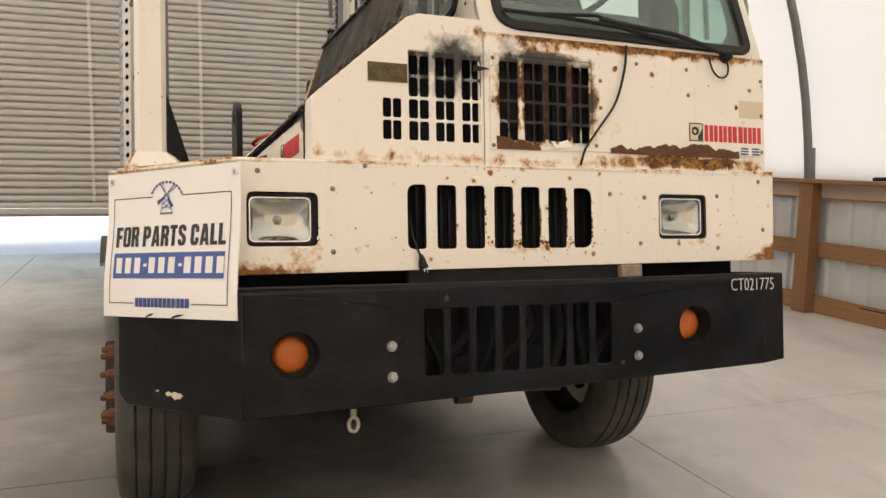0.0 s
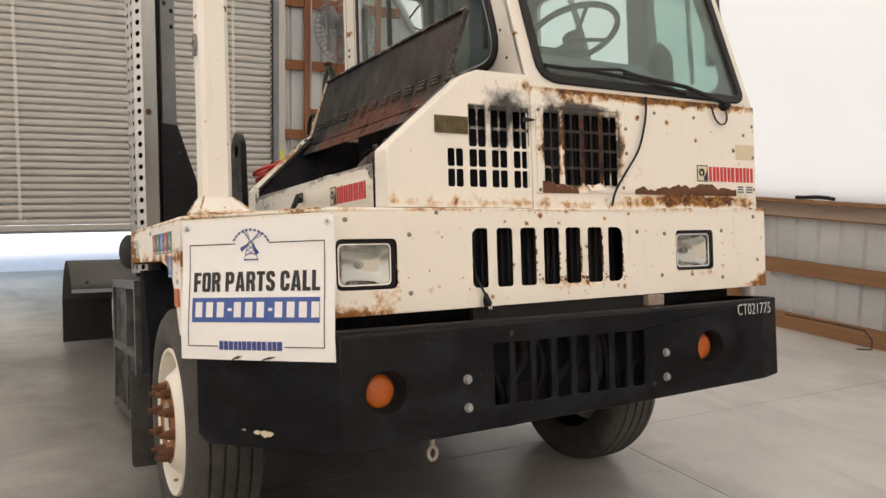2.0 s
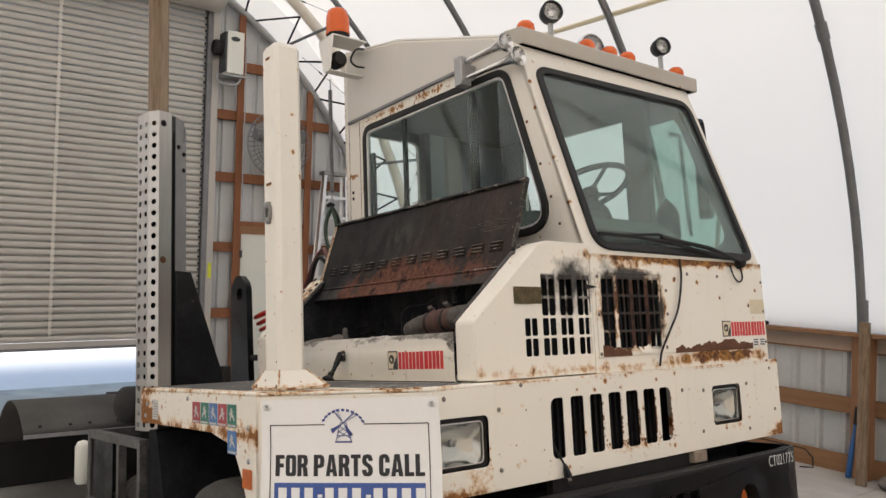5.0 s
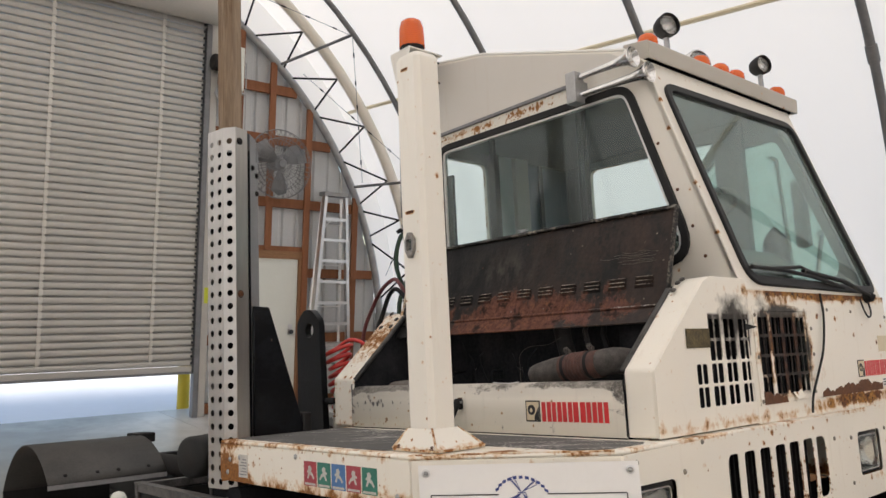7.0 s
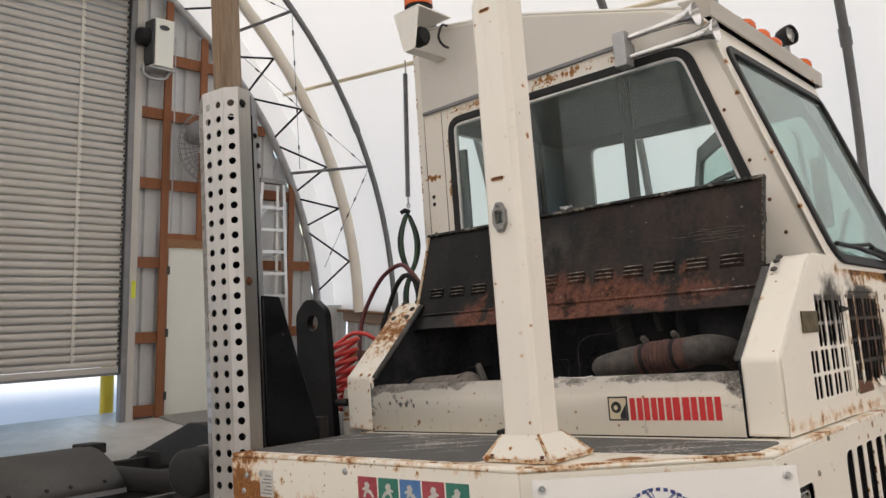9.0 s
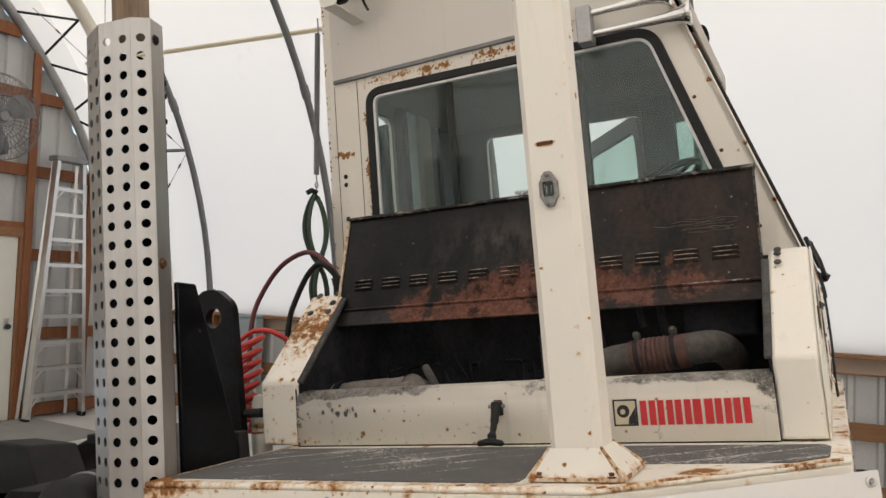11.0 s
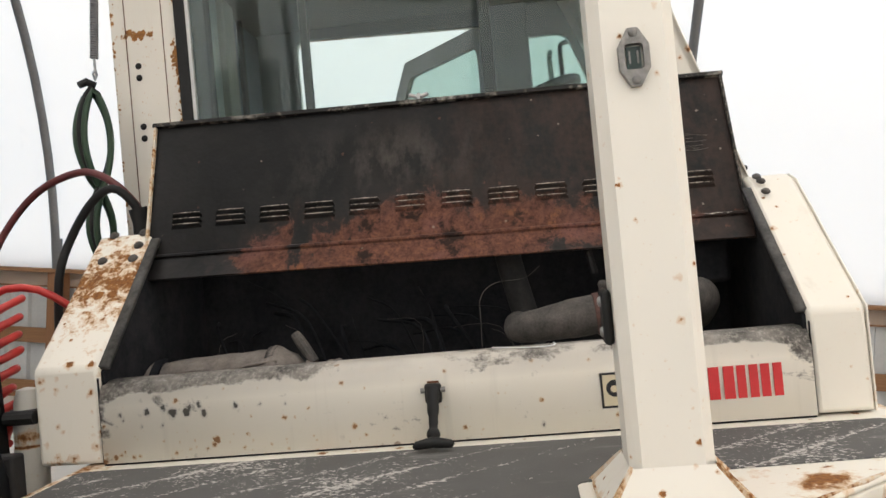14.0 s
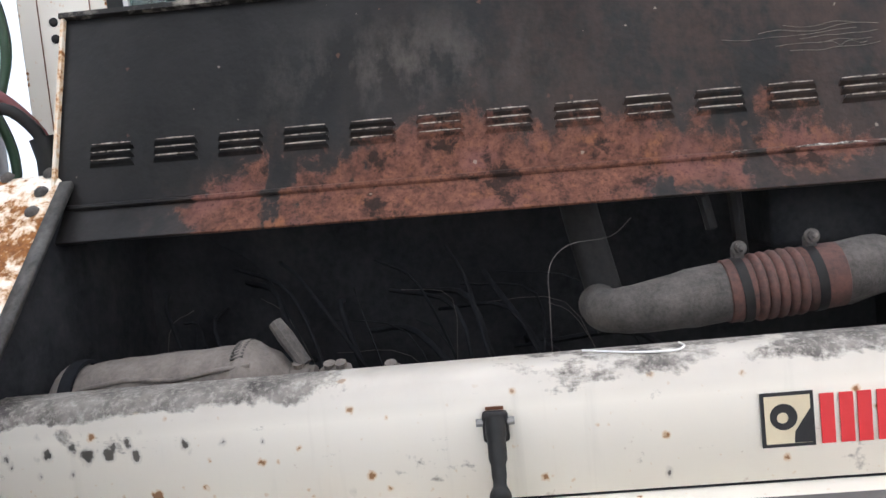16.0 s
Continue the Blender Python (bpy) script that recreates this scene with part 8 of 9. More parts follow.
for x0, x1 in ((-1.36, -0.68), (0.68, 1.36)):
    fb = bmesh.new()
    pr = [(4.05 + 0.66 * math.cos(a), 0.45 + 0.66 * math.sin(a)) for a in (radians(136) - radians(106) * k / 22 for k in range(23))]
    sheet(fb, pr, x0, x1, "yz")
    f_ = part("rear_fender", fb, fender_black, truck, "dusty black curved rear fender", smooth=60, thick=0.010)
    ya, za = pr[0]
    part("fender_lip", slab([(ya - 0.006, za - 0.026), (ya + 0.004, za - 0.026), (ya + 0.010, za), (ya - 0.002, za)], [], "yz", x0, x1), grey_steel, f_, "worn grey folded lip")
    for k in (0.10, 0.28, 0.40, 0.58):
        a = radians(141 if k in (0.10, 0.40) else 133)
        rivet(f_, (x0 + k, 4.05 + 0.667 * math.cos(radians(131)), 0.45 + 0.667 * math.sin(radians(131))), (0, math.cos(a), math.sin(a)), 0.012, black_steel)
    yb, zb = pr[-1]
    part("mud_flap", slab([(x0, zb + 0.03), (x1, zb + 0.03), (x1, zb - 0.40), (x1 - 0.06, zb - 0.45), (x0 + 0.07, zb - 0.45), (x0, zb - 0.34)], [], "xz", yb - 0.014, yb - 0.004), rubber, f_, "dusty black rubber mud flap", bevel=0.003)
    xi = x1 if x0 < 0 else x0
    part("fender_mount", boxed(xi - 0.03, xi + 0.10, 4.02, 4.20, 1.065, 1.125), black_steel, f_, "black fender mounting block", bevel=0.008)
part("rear_axle", tube(bmesh.new(), [(-0.62, 4.1, 0.52), (0.62, 4.1, 0.52)], 0.09, 14), black_steel, truck, smooth=50)
X0, X1, Ya, Yb, Za, Zb = -1.20, -0.78, 1.77, 2.68, 0.24, 0.975
worn_black = plain("edge_worn_black_steel", (0.014, 0.014, 0.015), (0.16, 0.155, 0.15), 0.42, 0.3, scale=14, fine=120, bump=0.2)
rack = part("battery_rack", boxed(X0 + 0.03, X1, Ya + 0.03, Yb - 0.03, Za, Za + 0.012), black_steel, truck, "black angle-iron battery rack under the deck", smooth=0)
MID = (Za + Zb) / 2 - 0.02
for x in (X0, X1 - 0.04):
    for y in (Ya, 2.10, Yb - 0.04):
        part("rack_upright", boxed(x, x + 0.04, y, y + 0.04, Za, Zb), worn_black, rack, bevel=0.003)
    for z in (Za + 0.013, MID, Zb - 0.04):
        part("rack_bar", boxed(x + 0.001, x + 0.039, Ya + 0.041, Yb - 0.041, z, z + 0.04), worn_black, rack, bevel=0.003)
for y in (Ya, Yb - 0.04):
    for z in (Za + 0.013, MID, Zb - 0.04):
        part("rack_bar", boxed(X0 + 0.041, X1 - 0.041, y + 0.001, y + 0.039, z, z + 0.04), worn_black, rack, bevel=0.003)
part("rack_front", boxed(X0 + 0.045, X1 - 0.045, Ya + 0.01, Ya + 0.02, Za + 0.03, Zb - 0.05), black_steel, rack)
for k in range(2):
    y = Ya + 0.07 + k * 0.40
    bt = part("battery", boxed(X0 + 0.06, X1 - 0.05, y, y + 0.36, Za + 0.053, MID - 0.01), rubber, rack, "dusty black battery", bevel=0.008)
    for j in (0.07, 0.29):
        part("terminal", lathe(bmesh.new(), (X0 + 0.12, y + j, MID - 0.01), (0, 0, 1), [(0, 0.012), (0.02, 0.010), (0.02, 0.0)], 12), galvanised, bt)
part("rack_panel", boxed(X0 + 0.012, X0 + 0.018, (Ya + Yb) / 2 + 0.02, Yb - 0.04, MID + 0.04, Zb - 0.04), black_paint, rack)
part("rack_panel", boxed(X0 + 0.012, X0 + 0.018, Ya + 0.04, Yb - 0.04, Za + 0.05, MID), black_paint, rack)
part("rack_rear", boxed(X0 + 0.045, X1 - 0.045, Yb - 0.03, Yb - 0.02, Za + 0.03, Zb - 0.05), black_steel, rack)
part("rack_edge", boxed(X0 - 0.002, X0 + 0.042, Ya - 0.002, Yb, Zb - 0.006, Zb + 0.004), worn_black, rack, "worn grey top edge")
part("rack_back", boxed(X1 - 0.036, X1 - 0.028, Ya + 0.045, Yb - 0.045, Za + 0.03, Zb - 0.05), soot, rack)
part("air_tank", lathe(bmesh.new(), (-0.98, 1.95, 0.62), (0, 1, 0), [(0, 0.0), (0.01, 0.08), (0.05, 0.13), (0.45, 0.13), (0.49, 0.08), (0.5, 0.0)], 24), burnt, rack, "grey air tank", smooth=50)
part("tank_cap", lathe(bmesh.new(), (-1.03, 1.86, 0.90), (0.3, 0.4, 0.6), [(0, 0.0), (0, 0.055), (0.07, 0.055), (0.075, 0.0)], 20), galvanised, rack, "dented grey filter can", smooth=40)
part("wheel_arch", slab(rounded([(1.42, 0.40), (1.48, 0.72), (1.60, 1.03), (1.70, 1.03), (1.70, 0.40)], 0.02), [], "yz", -1.18, -0.62), soot, truck, "black inner splash plate")
part("wheel_flap", slab(rect(-1.265, 0.13, -0.86, 0.55, 0.02), [], "xz", 1.468, 1.478), tyre_rubber, truck, "dusty rubber flap behind the steer wheel", bevel=0.003)
part("washer_bottle", lathe(bmesh.new(), (-1.10, 3.20, 0.62), (0, 0, 1), [(0, 0.0), (0, 0.035), (0.02, 0.045), (0.22, 0.045), (0.25, 0.03), (0.26, 0.0)], 18), white_door, truck, "pale plastic bottle behind the rack", smooth=50)
tank = lathe(bmesh.new(), (-0.78, 2.62, 0.94), (1, 0, 0), [(-0.02, 0.0), (-0.01, 0.06), (0.02, 0.075), (0.36, 0.075), (0.40, 0.05), (0.41, 0.0)], 24)
part("air_can", tank, black_steel, truck, "round black brake chamber", smooth=50)
part("hitch_ramp", slab([(2.55, 0.90), (2.75, 1.02), (3.35, 1.02), (3.50, 0.90)], [], "yz", -0.45, 0.45), black_steel, truck, "black hitch plate on the frame", bevel=0.01)
part("hitch_wing", slab([(0, 0.755), (1, 1.160), (1.22, 1.150), (1.30, 0.92), (0, 0.700)], [], lambda u, v, d: (0.883 + (0.25 - 0.883) * u - d * 0.35, 6.297 + (4.09 - 6.297) * u + d * 0.9, v), 0.0, 0.30), black_steel, truck, "black steel wing of the hitch", bevel=0.012)
filt = part("air_filter", lathe(bmesh.new(), (-1.205, 2.03, 1.13), (1, 0.35, 0), [(0, 0.0), (0.004, 0.075), (0.018, 0.090), (0.36, 0.090), (0.38, 0.06), (0.38, 0.0)], 28), rubber, truck, "round black filter can behind the guard", smooth=50)
part("filter_band", lathe(bmesh.new(), (-1.100, 2.067, 1.13), (1, 0.35, 0), [(0, 0.088), (0, 0.0935), (0.016, 0.0935), (0.016, 0.088)], 28), dull_zinc, filt)
part("rear_pipe", tube(bmesh.new(), [(-0.62, 2.30, 0.94), (-0.62, 4.3, 0.94)], 0.062, 14), black_steel, truck, smooth=50)

# ---- loose things ----
solo("wooden_pole", boxed(-1.155, -1.075, 1.755, 1.835, 2.472, 4.6), old_pole, (-1.115, 1.795, 2.472), "weathered square wooden pole stuck into the exhaust guard", "pole", m=TRUCK, bevel=0.008)

U_ = Vector((0.366, -0.470, 0.0)).normalized()
V_ = Vector((0.018, 0.029, 0.442)).normalized()
N_ = V_.cross(U_).normalized()
if N_.y > 0:
    N_ = -N_
SO = Vector((-1.231, 0.406, 0.730)) + N_ * 0.004
SW, SH = 0.605, 0.466


def sput(u, v, d):
    """Across, up and out from the sign's lower left corner; the board is slightly curled."""
    curl = 0.010 * math.sin(math.pi * u / SW) * (1 - v / SH) + 0.004 * math.sin(2.2 * math.pi * v / SH)
    return tuple(SO + U_ * u + V_ * v + N_ * (d + curl))


sign = thing("sign", tuple(SO), "white plastic sale sign with blue band fixed to the tractor's corner", "sign", m=TRUCK)
sb = bmesh.new()
NX, NZ = 16, 14
for lift in (0.002, -0.002):
    grid_ = [[sb.verts.new(sput(SW * i / NX, SH * j / NZ, lift)) for i in range(NX + 1)] for j in range(NZ + 1)]
    for j in range(NZ):
        for i in range(NX):
            sb.faces.new((grid_[j][i], grid_[j][i + 1], grid_[j + 1][i + 1], grid_[j + 1][i]))
rim_ = [(SW * i / NX, 0) for i in range(NX)] + [(SW, SH * j / NZ) for j in range(NZ)] + [(SW * (NX - i) / NX, SH) for i in range(NX)] + [(0, SH * (NZ - j) / NZ) for j in range(NZ)]
e0, e1 = [[sb.verts.new(sput(u, v, q)) for u, v in rim_] for q in (0.002, -0.002)]
for k in range(len(rim_)):
    sb.faces.new((e0[k - 1], e0[k], e1[k], e1[k - 1]))
board = part("board", sb, sign_white, sign, smooth=60)


def printed(name, u0, v0, u1, v1, mat, parent, label="", lift=0.0034, n=8):
    b = bmesh.new()
    row0 = [b.verts.new(sput(u0 + (u1 - u0) * i / n, v0, lift)) for i in range(n + 1)]
    m_ = max(1, int((v1 - v0) / 0.03))
    for j in range(1, m_ + 1):
        row1 = [b.verts.new(sput(u0 + (u1 - u0) * i / n, v0 + (v1 - v0) * j / m_, lift)) for i in range(n + 1)]
        for i in range(n):
            b.faces.new((row0[i], row0[i + 1], row1[i + 1], row1[i]))
        row0 = row1
    return part(name, b, mat, parent, label, smooth=60)


fx = lambda f: f * SW
fy = lambda f: SH * (1 - f)
LW = 0.0032
for a in (0.055, 0.940):
    printed("border_line", fx(a) - LW / 2, fy(0.905), fx(a) + LW / 2, fy(0.175), ink_black, board)
for a, b in ((0.055, 0.37), (0.59, 0.940)):
    printed("border_line", fx(a), fy(0.175) - LW / 2, fx(b), fy(0.175) + LW / 2, ink_black, board)
for a, b in ((0.055, 0.265), (0.70, 0.940)):
    printed("border_line", fx(a), fy(0.905) - LW / 2, fx(b), fy(0.905) + LW / 2, ink_black, board)
band = printed("blue_band", fx(0.08), fy(0.735), fx(0.915), fy(0.56), ink_blue, board, "blue printed band")
u = fx(0.105)
for k in range(10):
    if k in (3, 6):
        printed("number_dash", u, fy(0.655), u + 0.016, fy(0.635), ink_white, band, lift=0.0040, n=2)
        u += 0.025
    w = 0.029
    printed("number_bar", u, fy(0.700), u + w, fy(0.592), ink_white, band, "plain white bar", lift=0.0040, n=3)
    u += w + 0.0165
u = fx(0.275)
for w in (0.020, 0.020, 0.021, 0.019, 0.016, 0.020, 0.020, 0.020, 0.020, 0.018, 0.006, 0.018, 0.018, 0.022):
    printed("name_bar", u, fy(0.930), u + w - 0.003, fy(0.868), ink_navy, board, "plain navy bar", n=2)
    u += w - 0.0005
GLYPHS = {
    "F": (0.48, [(0, 0), (0.23, 0), (0.23, 0.41), (0.44, 0.41), (0.44, 0.60), (0.23, 0.60), (0.23, 0.82), (0.48, 0.82), (0.48, 1), (0, 1)], []),
    "O": (0.56, rect(0, 0, 0.56, 1, 0.17), [rect(0.22, 0.17, 0.34, 0.83, 0.05)]),
    "R": (0.56, [(0, 0), (0.22, 0), (0.22, 0.42), (0.29, 0.37), (0.33, 0), (0.56, 0), (0.53, 0.36), (0.46, 0.47), (0.54, 0.56), (0.56, 0.72), (0.52, 0.92), (0.40, 1), (0, 1)], [[(0.22, 0.58), (0.32, 0.60), (0.345, 0.71), (0.32, 0.82), (0.22, 0.84)]]),
    "P": (0.56, [(0, 0), (0.22, 0), (0.22, 0.38), (0.40, 0.38), (0.53, 0.47), (0.56, 0.69), (0.53, 0.91), (0.40, 1), (0, 1)], [[(0.22, 0.55), (0.31, 0.56), (0.345, 0.69), (0.31, 0.82), (0.22, 0.83)]]),
    "A": (0.60, [(0, 0), (0.21, 0), (0.235, 0.17), (0.365, 0.17), (0.39, 0), (0.60, 0), (0.43, 1), (0.17, 1)], [[(0.255, 0.33), (0.345, 0.33), (0.30, 0.74)]]),
    "T": (0.50, [(0.14, 0), (0.36, 0), (0.36, 0.82), (0.50, 0.82), (0.50, 1), (0, 1), (0, 0.82), (0.14, 0.82)], []),
    "S": (0.54, [(0, 0.30), (0, 0.17), (0.08, 0.03), (0.20, 0), (0.36, 0), (0.48, 0.05), (0.54, 0.20), (0.54, 0.36), (0.46, 0.50), (0.28, 0.62), (0.22, 0.70), (0.22, 0.78), (0.27, 0.84), (0.32, 0.78), (0.32, 0.70), (0.53, 0.70),
                 (0.53, 0.82), (0.46, 0.96), (0.34, 1), (0.20, 1), (0.06, 0.95), (0, 0.80), (0, 0.64), (0.08, 0.51), (0.26, 0.40), (0.32, 0.31), (0.32, 0.22), (0.27, 0.16), (0.22, 0.22), (0.22, 0.30)], []),
    "C": (0.54, [(0.54, 0.36), (0.54, 0.18), (0.46, 0.04), (0.34, 0), (0.20, 0), (0.06, 0.05), (0, 0.18), (0, 0.82), (0.06, 0.95), (0.20, 1), (0.34, 1), (0.46, 0.96), (0.54, 0.82), (0.54, 0.62), (0.32, 0.62), (0.32, 0.78), (0.27, 0.84),
                 (0.22, 0.78), (0.22, 0.22), (0.27, 0.16), (0.32, 0.22), (0.32, 0.36)], []),
    "L": (0.46, [(0, 0), (0.46, 0), (0.46, 0.18), (0.22, 0.18), (0.22, 1), (0, 1)], []),
}
TEXT = "FOR PARTS CALL"
total = sum(0.24 if c == " " else GLYPHS[c][0] + 0.075 for c in TEXT) - 0.075
step, x = fx(0.828) / total, 0.0
for c in TEXT:
    if c == " ":
        x += 0.24
        continue
    w, out_, hol = GLYPHS[c]
    put_ = lambda pts: [(fx(0.085) + (x + p) * step, fy(0.517) + q * 0.066) for p, q in pts]
    part("letter", slab(put_(out_), [put_(h) for h in hol], sput, 0.0028, 0.0034), ink_black, board, "heavy black capital letter", smooth=0)
    x += w + 0.075
# windmill mark and the small curved line of writing over it
cu, cv = fx(0.475), fy(0.19)
def stroke(a, b, w):
    """A thin printed line between two points of the sign."""
    d = Vector((b[1] - a[1], a[0] - b[0])).normalized() * w / 2
    return [(a[0] + d.x, a[1] + d.y), (b[0] + d.x, b[1] + d.y), (b[0] - d.x, b[1] - d.y), (a[0] - d.x, a[1] - d.y)]


mark = part("windmill_mark", slab(rect(cu - 0.029, cv - 0.050, cu + 0.029, cv - 0.045), [], sput, 0.0030, 0.0034), ink_navy, board, "navy windmill emblem", smooth=0)
LEGS = [((-0.026, -0.045), (-0.010, 0.012)), ((0.026, -0.045), (0.010, 0.012)), ((-0.024, -0.036), (0.018, -0.014)), ((0.024, -0.036), (-0.018, -0.014)), ((-0.020, -0.020), (0.014, 0.002)), ((0.020, -0.020), (-0.014, 0.002)), ((-0.022, -0.028), (0.022, -0.028)), ((-0.010, 0.012), (0.010, 0.012))]
for a, b in LEGS:
    part("windmill_strut", slab(stroke((cu + a[0], cv + a[1]), (cu + b[0], cv + b[1]), 0.0022), [], sput, 0.0030, 0.0034), ink_navy, mark, smooth=0)
for a in (0.65, 2.22, 3.79, 5.36):
    c, s = math.cos(a), math.sin(a)
    q = [(cu + c * r - s * o, cv + 0.012 + s * r + c * o) for r, o in ((0.006, -0.001), (0.046, -0.011), (0.050, 0.004), (0.006, 0.002))]
    part("windmill_sail", slab(q, [inset(q, 0.0018)], sput, 0.0036, 0.0040), ink_navy, mark, smooth=0)
    part("windmill_strut", slab(stroke((cu, cv + 0.012), (cu + 0.048 * c, cv + 0.012 + 0.048 * s), 0.0022), [], sput, 0.0041, 0.0043), ink_navy, mark, smooth=0)
for k in range(11):
    a = radians(155 - 13 * k)
    q = (cu + 0.074 * math.cos(a), cv - 0.006 + 0.058 * math.sin(a))
    part("curved_bar", slab([(q[0] - 0.005, q[1] - 0.004), (q[0] + 0.005, q[1] - 0.004 - 0.006 * math.cos(a)), (q[0] + 0.005, q[1] + 0.004 - 0.006 * math.cos(a)), (q[0] - 0.005, q[1] + 0.004)], [], sput, 0.0030, 0.0034), ink_navy, mark, smooth=0)
for u, v in ((0.022, SH - 0.022), (SW - 0.022, SH - 0.022)):
    p = Vector(sput(u, v, 0.002))
    g = part("grommet", lathe(bmesh.new(), p, N_, [(0, 0.012), (0.003, 0.012), (0.004, 0.008), (0.002, 0.006)], 18), alu, sign, "bright metal screw washer", smooth=40)
    part("screw", lathe(bmesh.new(), p, N_, [(0.0, 0.006), (0.004, 0.005), (0.005, 0.0)], 12), galvanised, g)
for u, s in ((0.215, 1), (0.335, 1.3)):
    part("tape_tear", slab([(u, -0.001), (u + 0.03 * s, 0.006), (u + 0.045 * s, 0.014), (u + 0.022 * s, 0.012), (u + 0.008, 0.006)], [], sput, 0.003, 0.0038), ink_black, sign, "torn black tape at the lower edge", smooth=0)

# step ladder against the end wall
lad = thing("step_ladder", (3.1, 8.18, 0), "tall aluminium step ladder standing at the end wall", "ladder")
LH = 2.92
lx = lambda z: (2.77 + 0.24 * z / LH, 3.47 - 0.12 * z / LH)
ly = lambda z: 8.08 + 0.06 * z / LH
for i in (0, 1):
    e = 1 if i else -1
    part("rail", slab([(lx(0)[i] - 0.012, 0.012), (lx(0)[i] + 0.012, 0.012), (lx(LH)[i] + 0.012, LH), (lx(LH)[i] - 0.012, LH)], [], lambda u, v, d: (u, ly(v) + d, v), -0.045, 0.045), alu, lad, bevel=0.003)
    part("rail_flange", slab([(lx(0)[i] - e * 0.030, 0.012), (lx(0)[i] + e * 0.014, 0.012), (lx(LH)[i] + e * 0.014, LH), (lx(LH)[i] - e * 0.030, LH)], [], lambda u, v, d: (u, ly(v) + d, v), -0.049, -0.0455), alu, lad)
    part("foot", boxed(lx(0)[i] - 0.025, lx(0)[i] + 0.025, ly(0) - 0.055, ly(0) + 0.055, 0.001, 0.05), rubber, lad, "black rubber foot", bevel=0.006)
    part("rear_rail", tube(bmesh.new(), [(lx(0.001)[i] - e * 0.05, 8.29, 0.012), (lx(LH)[i] - e * 0.02, ly(LH) + 0.07, LH - 0.03)], 0.024, 4), alu, lad, bevel=0.003)
for k in range(9):
    z = LH * (0.108 + 0.0983 * k)
    a, b = lx(z)
    st = boxed(a + 0.013, b - 0.013, ly(z) - 0.044, ly(z) + 0.044, z - 0.004, z)
    box(st, a + 0.013, b - 0.013, ly(z) - 0.046, ly(z) - 0.041, z - 0.040, z)
    box(st, a + 0.013, b - 0.013, ly(z) + 0.041, ly(z) + 0.046, z - 0.030, z)
    part("step", st, alu, lad, smooth=0)
    if k in (0, 1, 2, 8):
        for q, r in ((a + 0.015, a + 0.13), (b - 0.015, b - 0.13)):
            part("step_brace", tube(bmesh.new(), [(q, ly(z) - 0.03, z - 0.15), (r, ly(z) - 0.03, z - 0.02)], 0.008, 6), alu, lad)
    if k % 2 == 0:
        part("rear_bar", tube(bmesh.new(), [(a + 0.045, 8.285 - 0.08 * z / LH, z - 0.08), (b - 0.045, 8.285 - 0.08 * z / LH, z - 0.08)], 0.010, 6), alu, lad)
part("top_cap", boxed(lx(LH)[0] - 0.03, lx(LH)[1] + 0.03, ly(LH) - 0.06, ly(LH) + 0.10, LH - 0.01, LH + 0.05), plain("grey_ladder_cap", (0.2, 0.2, 0.2), (0.28, 0.28, 0.28), 0.6), lad, "grey top cap", bevel=0.01)

# wall fan
FC = Vector((2.25, 8.02, 3.25))
fan = thing("wall_fan", tuple(FC), "large grey wire-guarded fan on the end wall", "fan")
for off in (-0.10, 0.10):
    for r in (0.11, 0.22, 0.34, 0.45):
        dd = off * (1 - (r / 0.45) ** 3) if r < 0.45 else off * 0.2
        part("guard_ring", tube(bmesh.new(), [FC + Vector((r * math.cos(a), dd, r * math.sin(a))) for a in (2 * math.pi * k / 40 for k in range(40))], 0.005, 5, True), grey_steel, fan)
    for k in range(40):
        a = 2 * math.pi * k / 40
        part("guard_wire", tube(bmesh.new(), [FC + Vector((r * math.cos(a), off * (1 - (r / 0.45) ** 3) if r < 0.45 else off * 0.2, r * math.sin(a))) for r in (0.07, 0.22, 0.34, 0.43, 0.45)], 0.0034, 4), grey_steel, fan)
for k in range(3):
    a0 = 0.6 + 2.094 * k
    bl_ = bmesh.new()
    pts_ = [(0.05, -0.4), (0.22, -0.52), (0.38, -0.46), (0.415, -0.1), (0.39, 0.25), (0.30, 0.42), (0.12, 0.40)]
    vs = [bl_.verts.new(FC + Vector((r * math.cos(a0 + a), 0.10 * a, r * math.sin(a0 + a)))) for r, a in pts_]
    bl_.faces.new(vs)
    part("blade", bl_, grey_steel, fan, "broad grey blade", thick=0.004)
part("hub", lathe(bmesh.new(), FC + Vector((0, -0.09, 0)), (0, 1, 0), [(0, 0.0), (0, 0.05), (0.03, 0.07), (0.25, 0.07), (0.26, 0.0)], 20), grey_steel, fan, smooth=50)
part("arm", boxed(FC.x - 0.03, FC.x + 0.03, FC.y + 0.17, END - 0.062, FC.z - 0.03, FC.z + 0.03), galvanised, fan)

# things along the east wall
def handle(name, p0, p1, r, mat, label, cat, group="", grip=True):
    o = Vector(p0)
    h = thing(name, p0, label, cat, group)
    part("shaft", tube(bmesh.new(), [p0, p1], r, 10), mat, h, smooth=60)
    d = (Vector(p1) - o).normalized()
    if grip:
        part("grip", tube(bmesh.new(), [Vector(p1) - d * 0.14, Vector(p1) + d * 0.012], r * 1.35, 10), rubber, h, smooth=60)
    return h


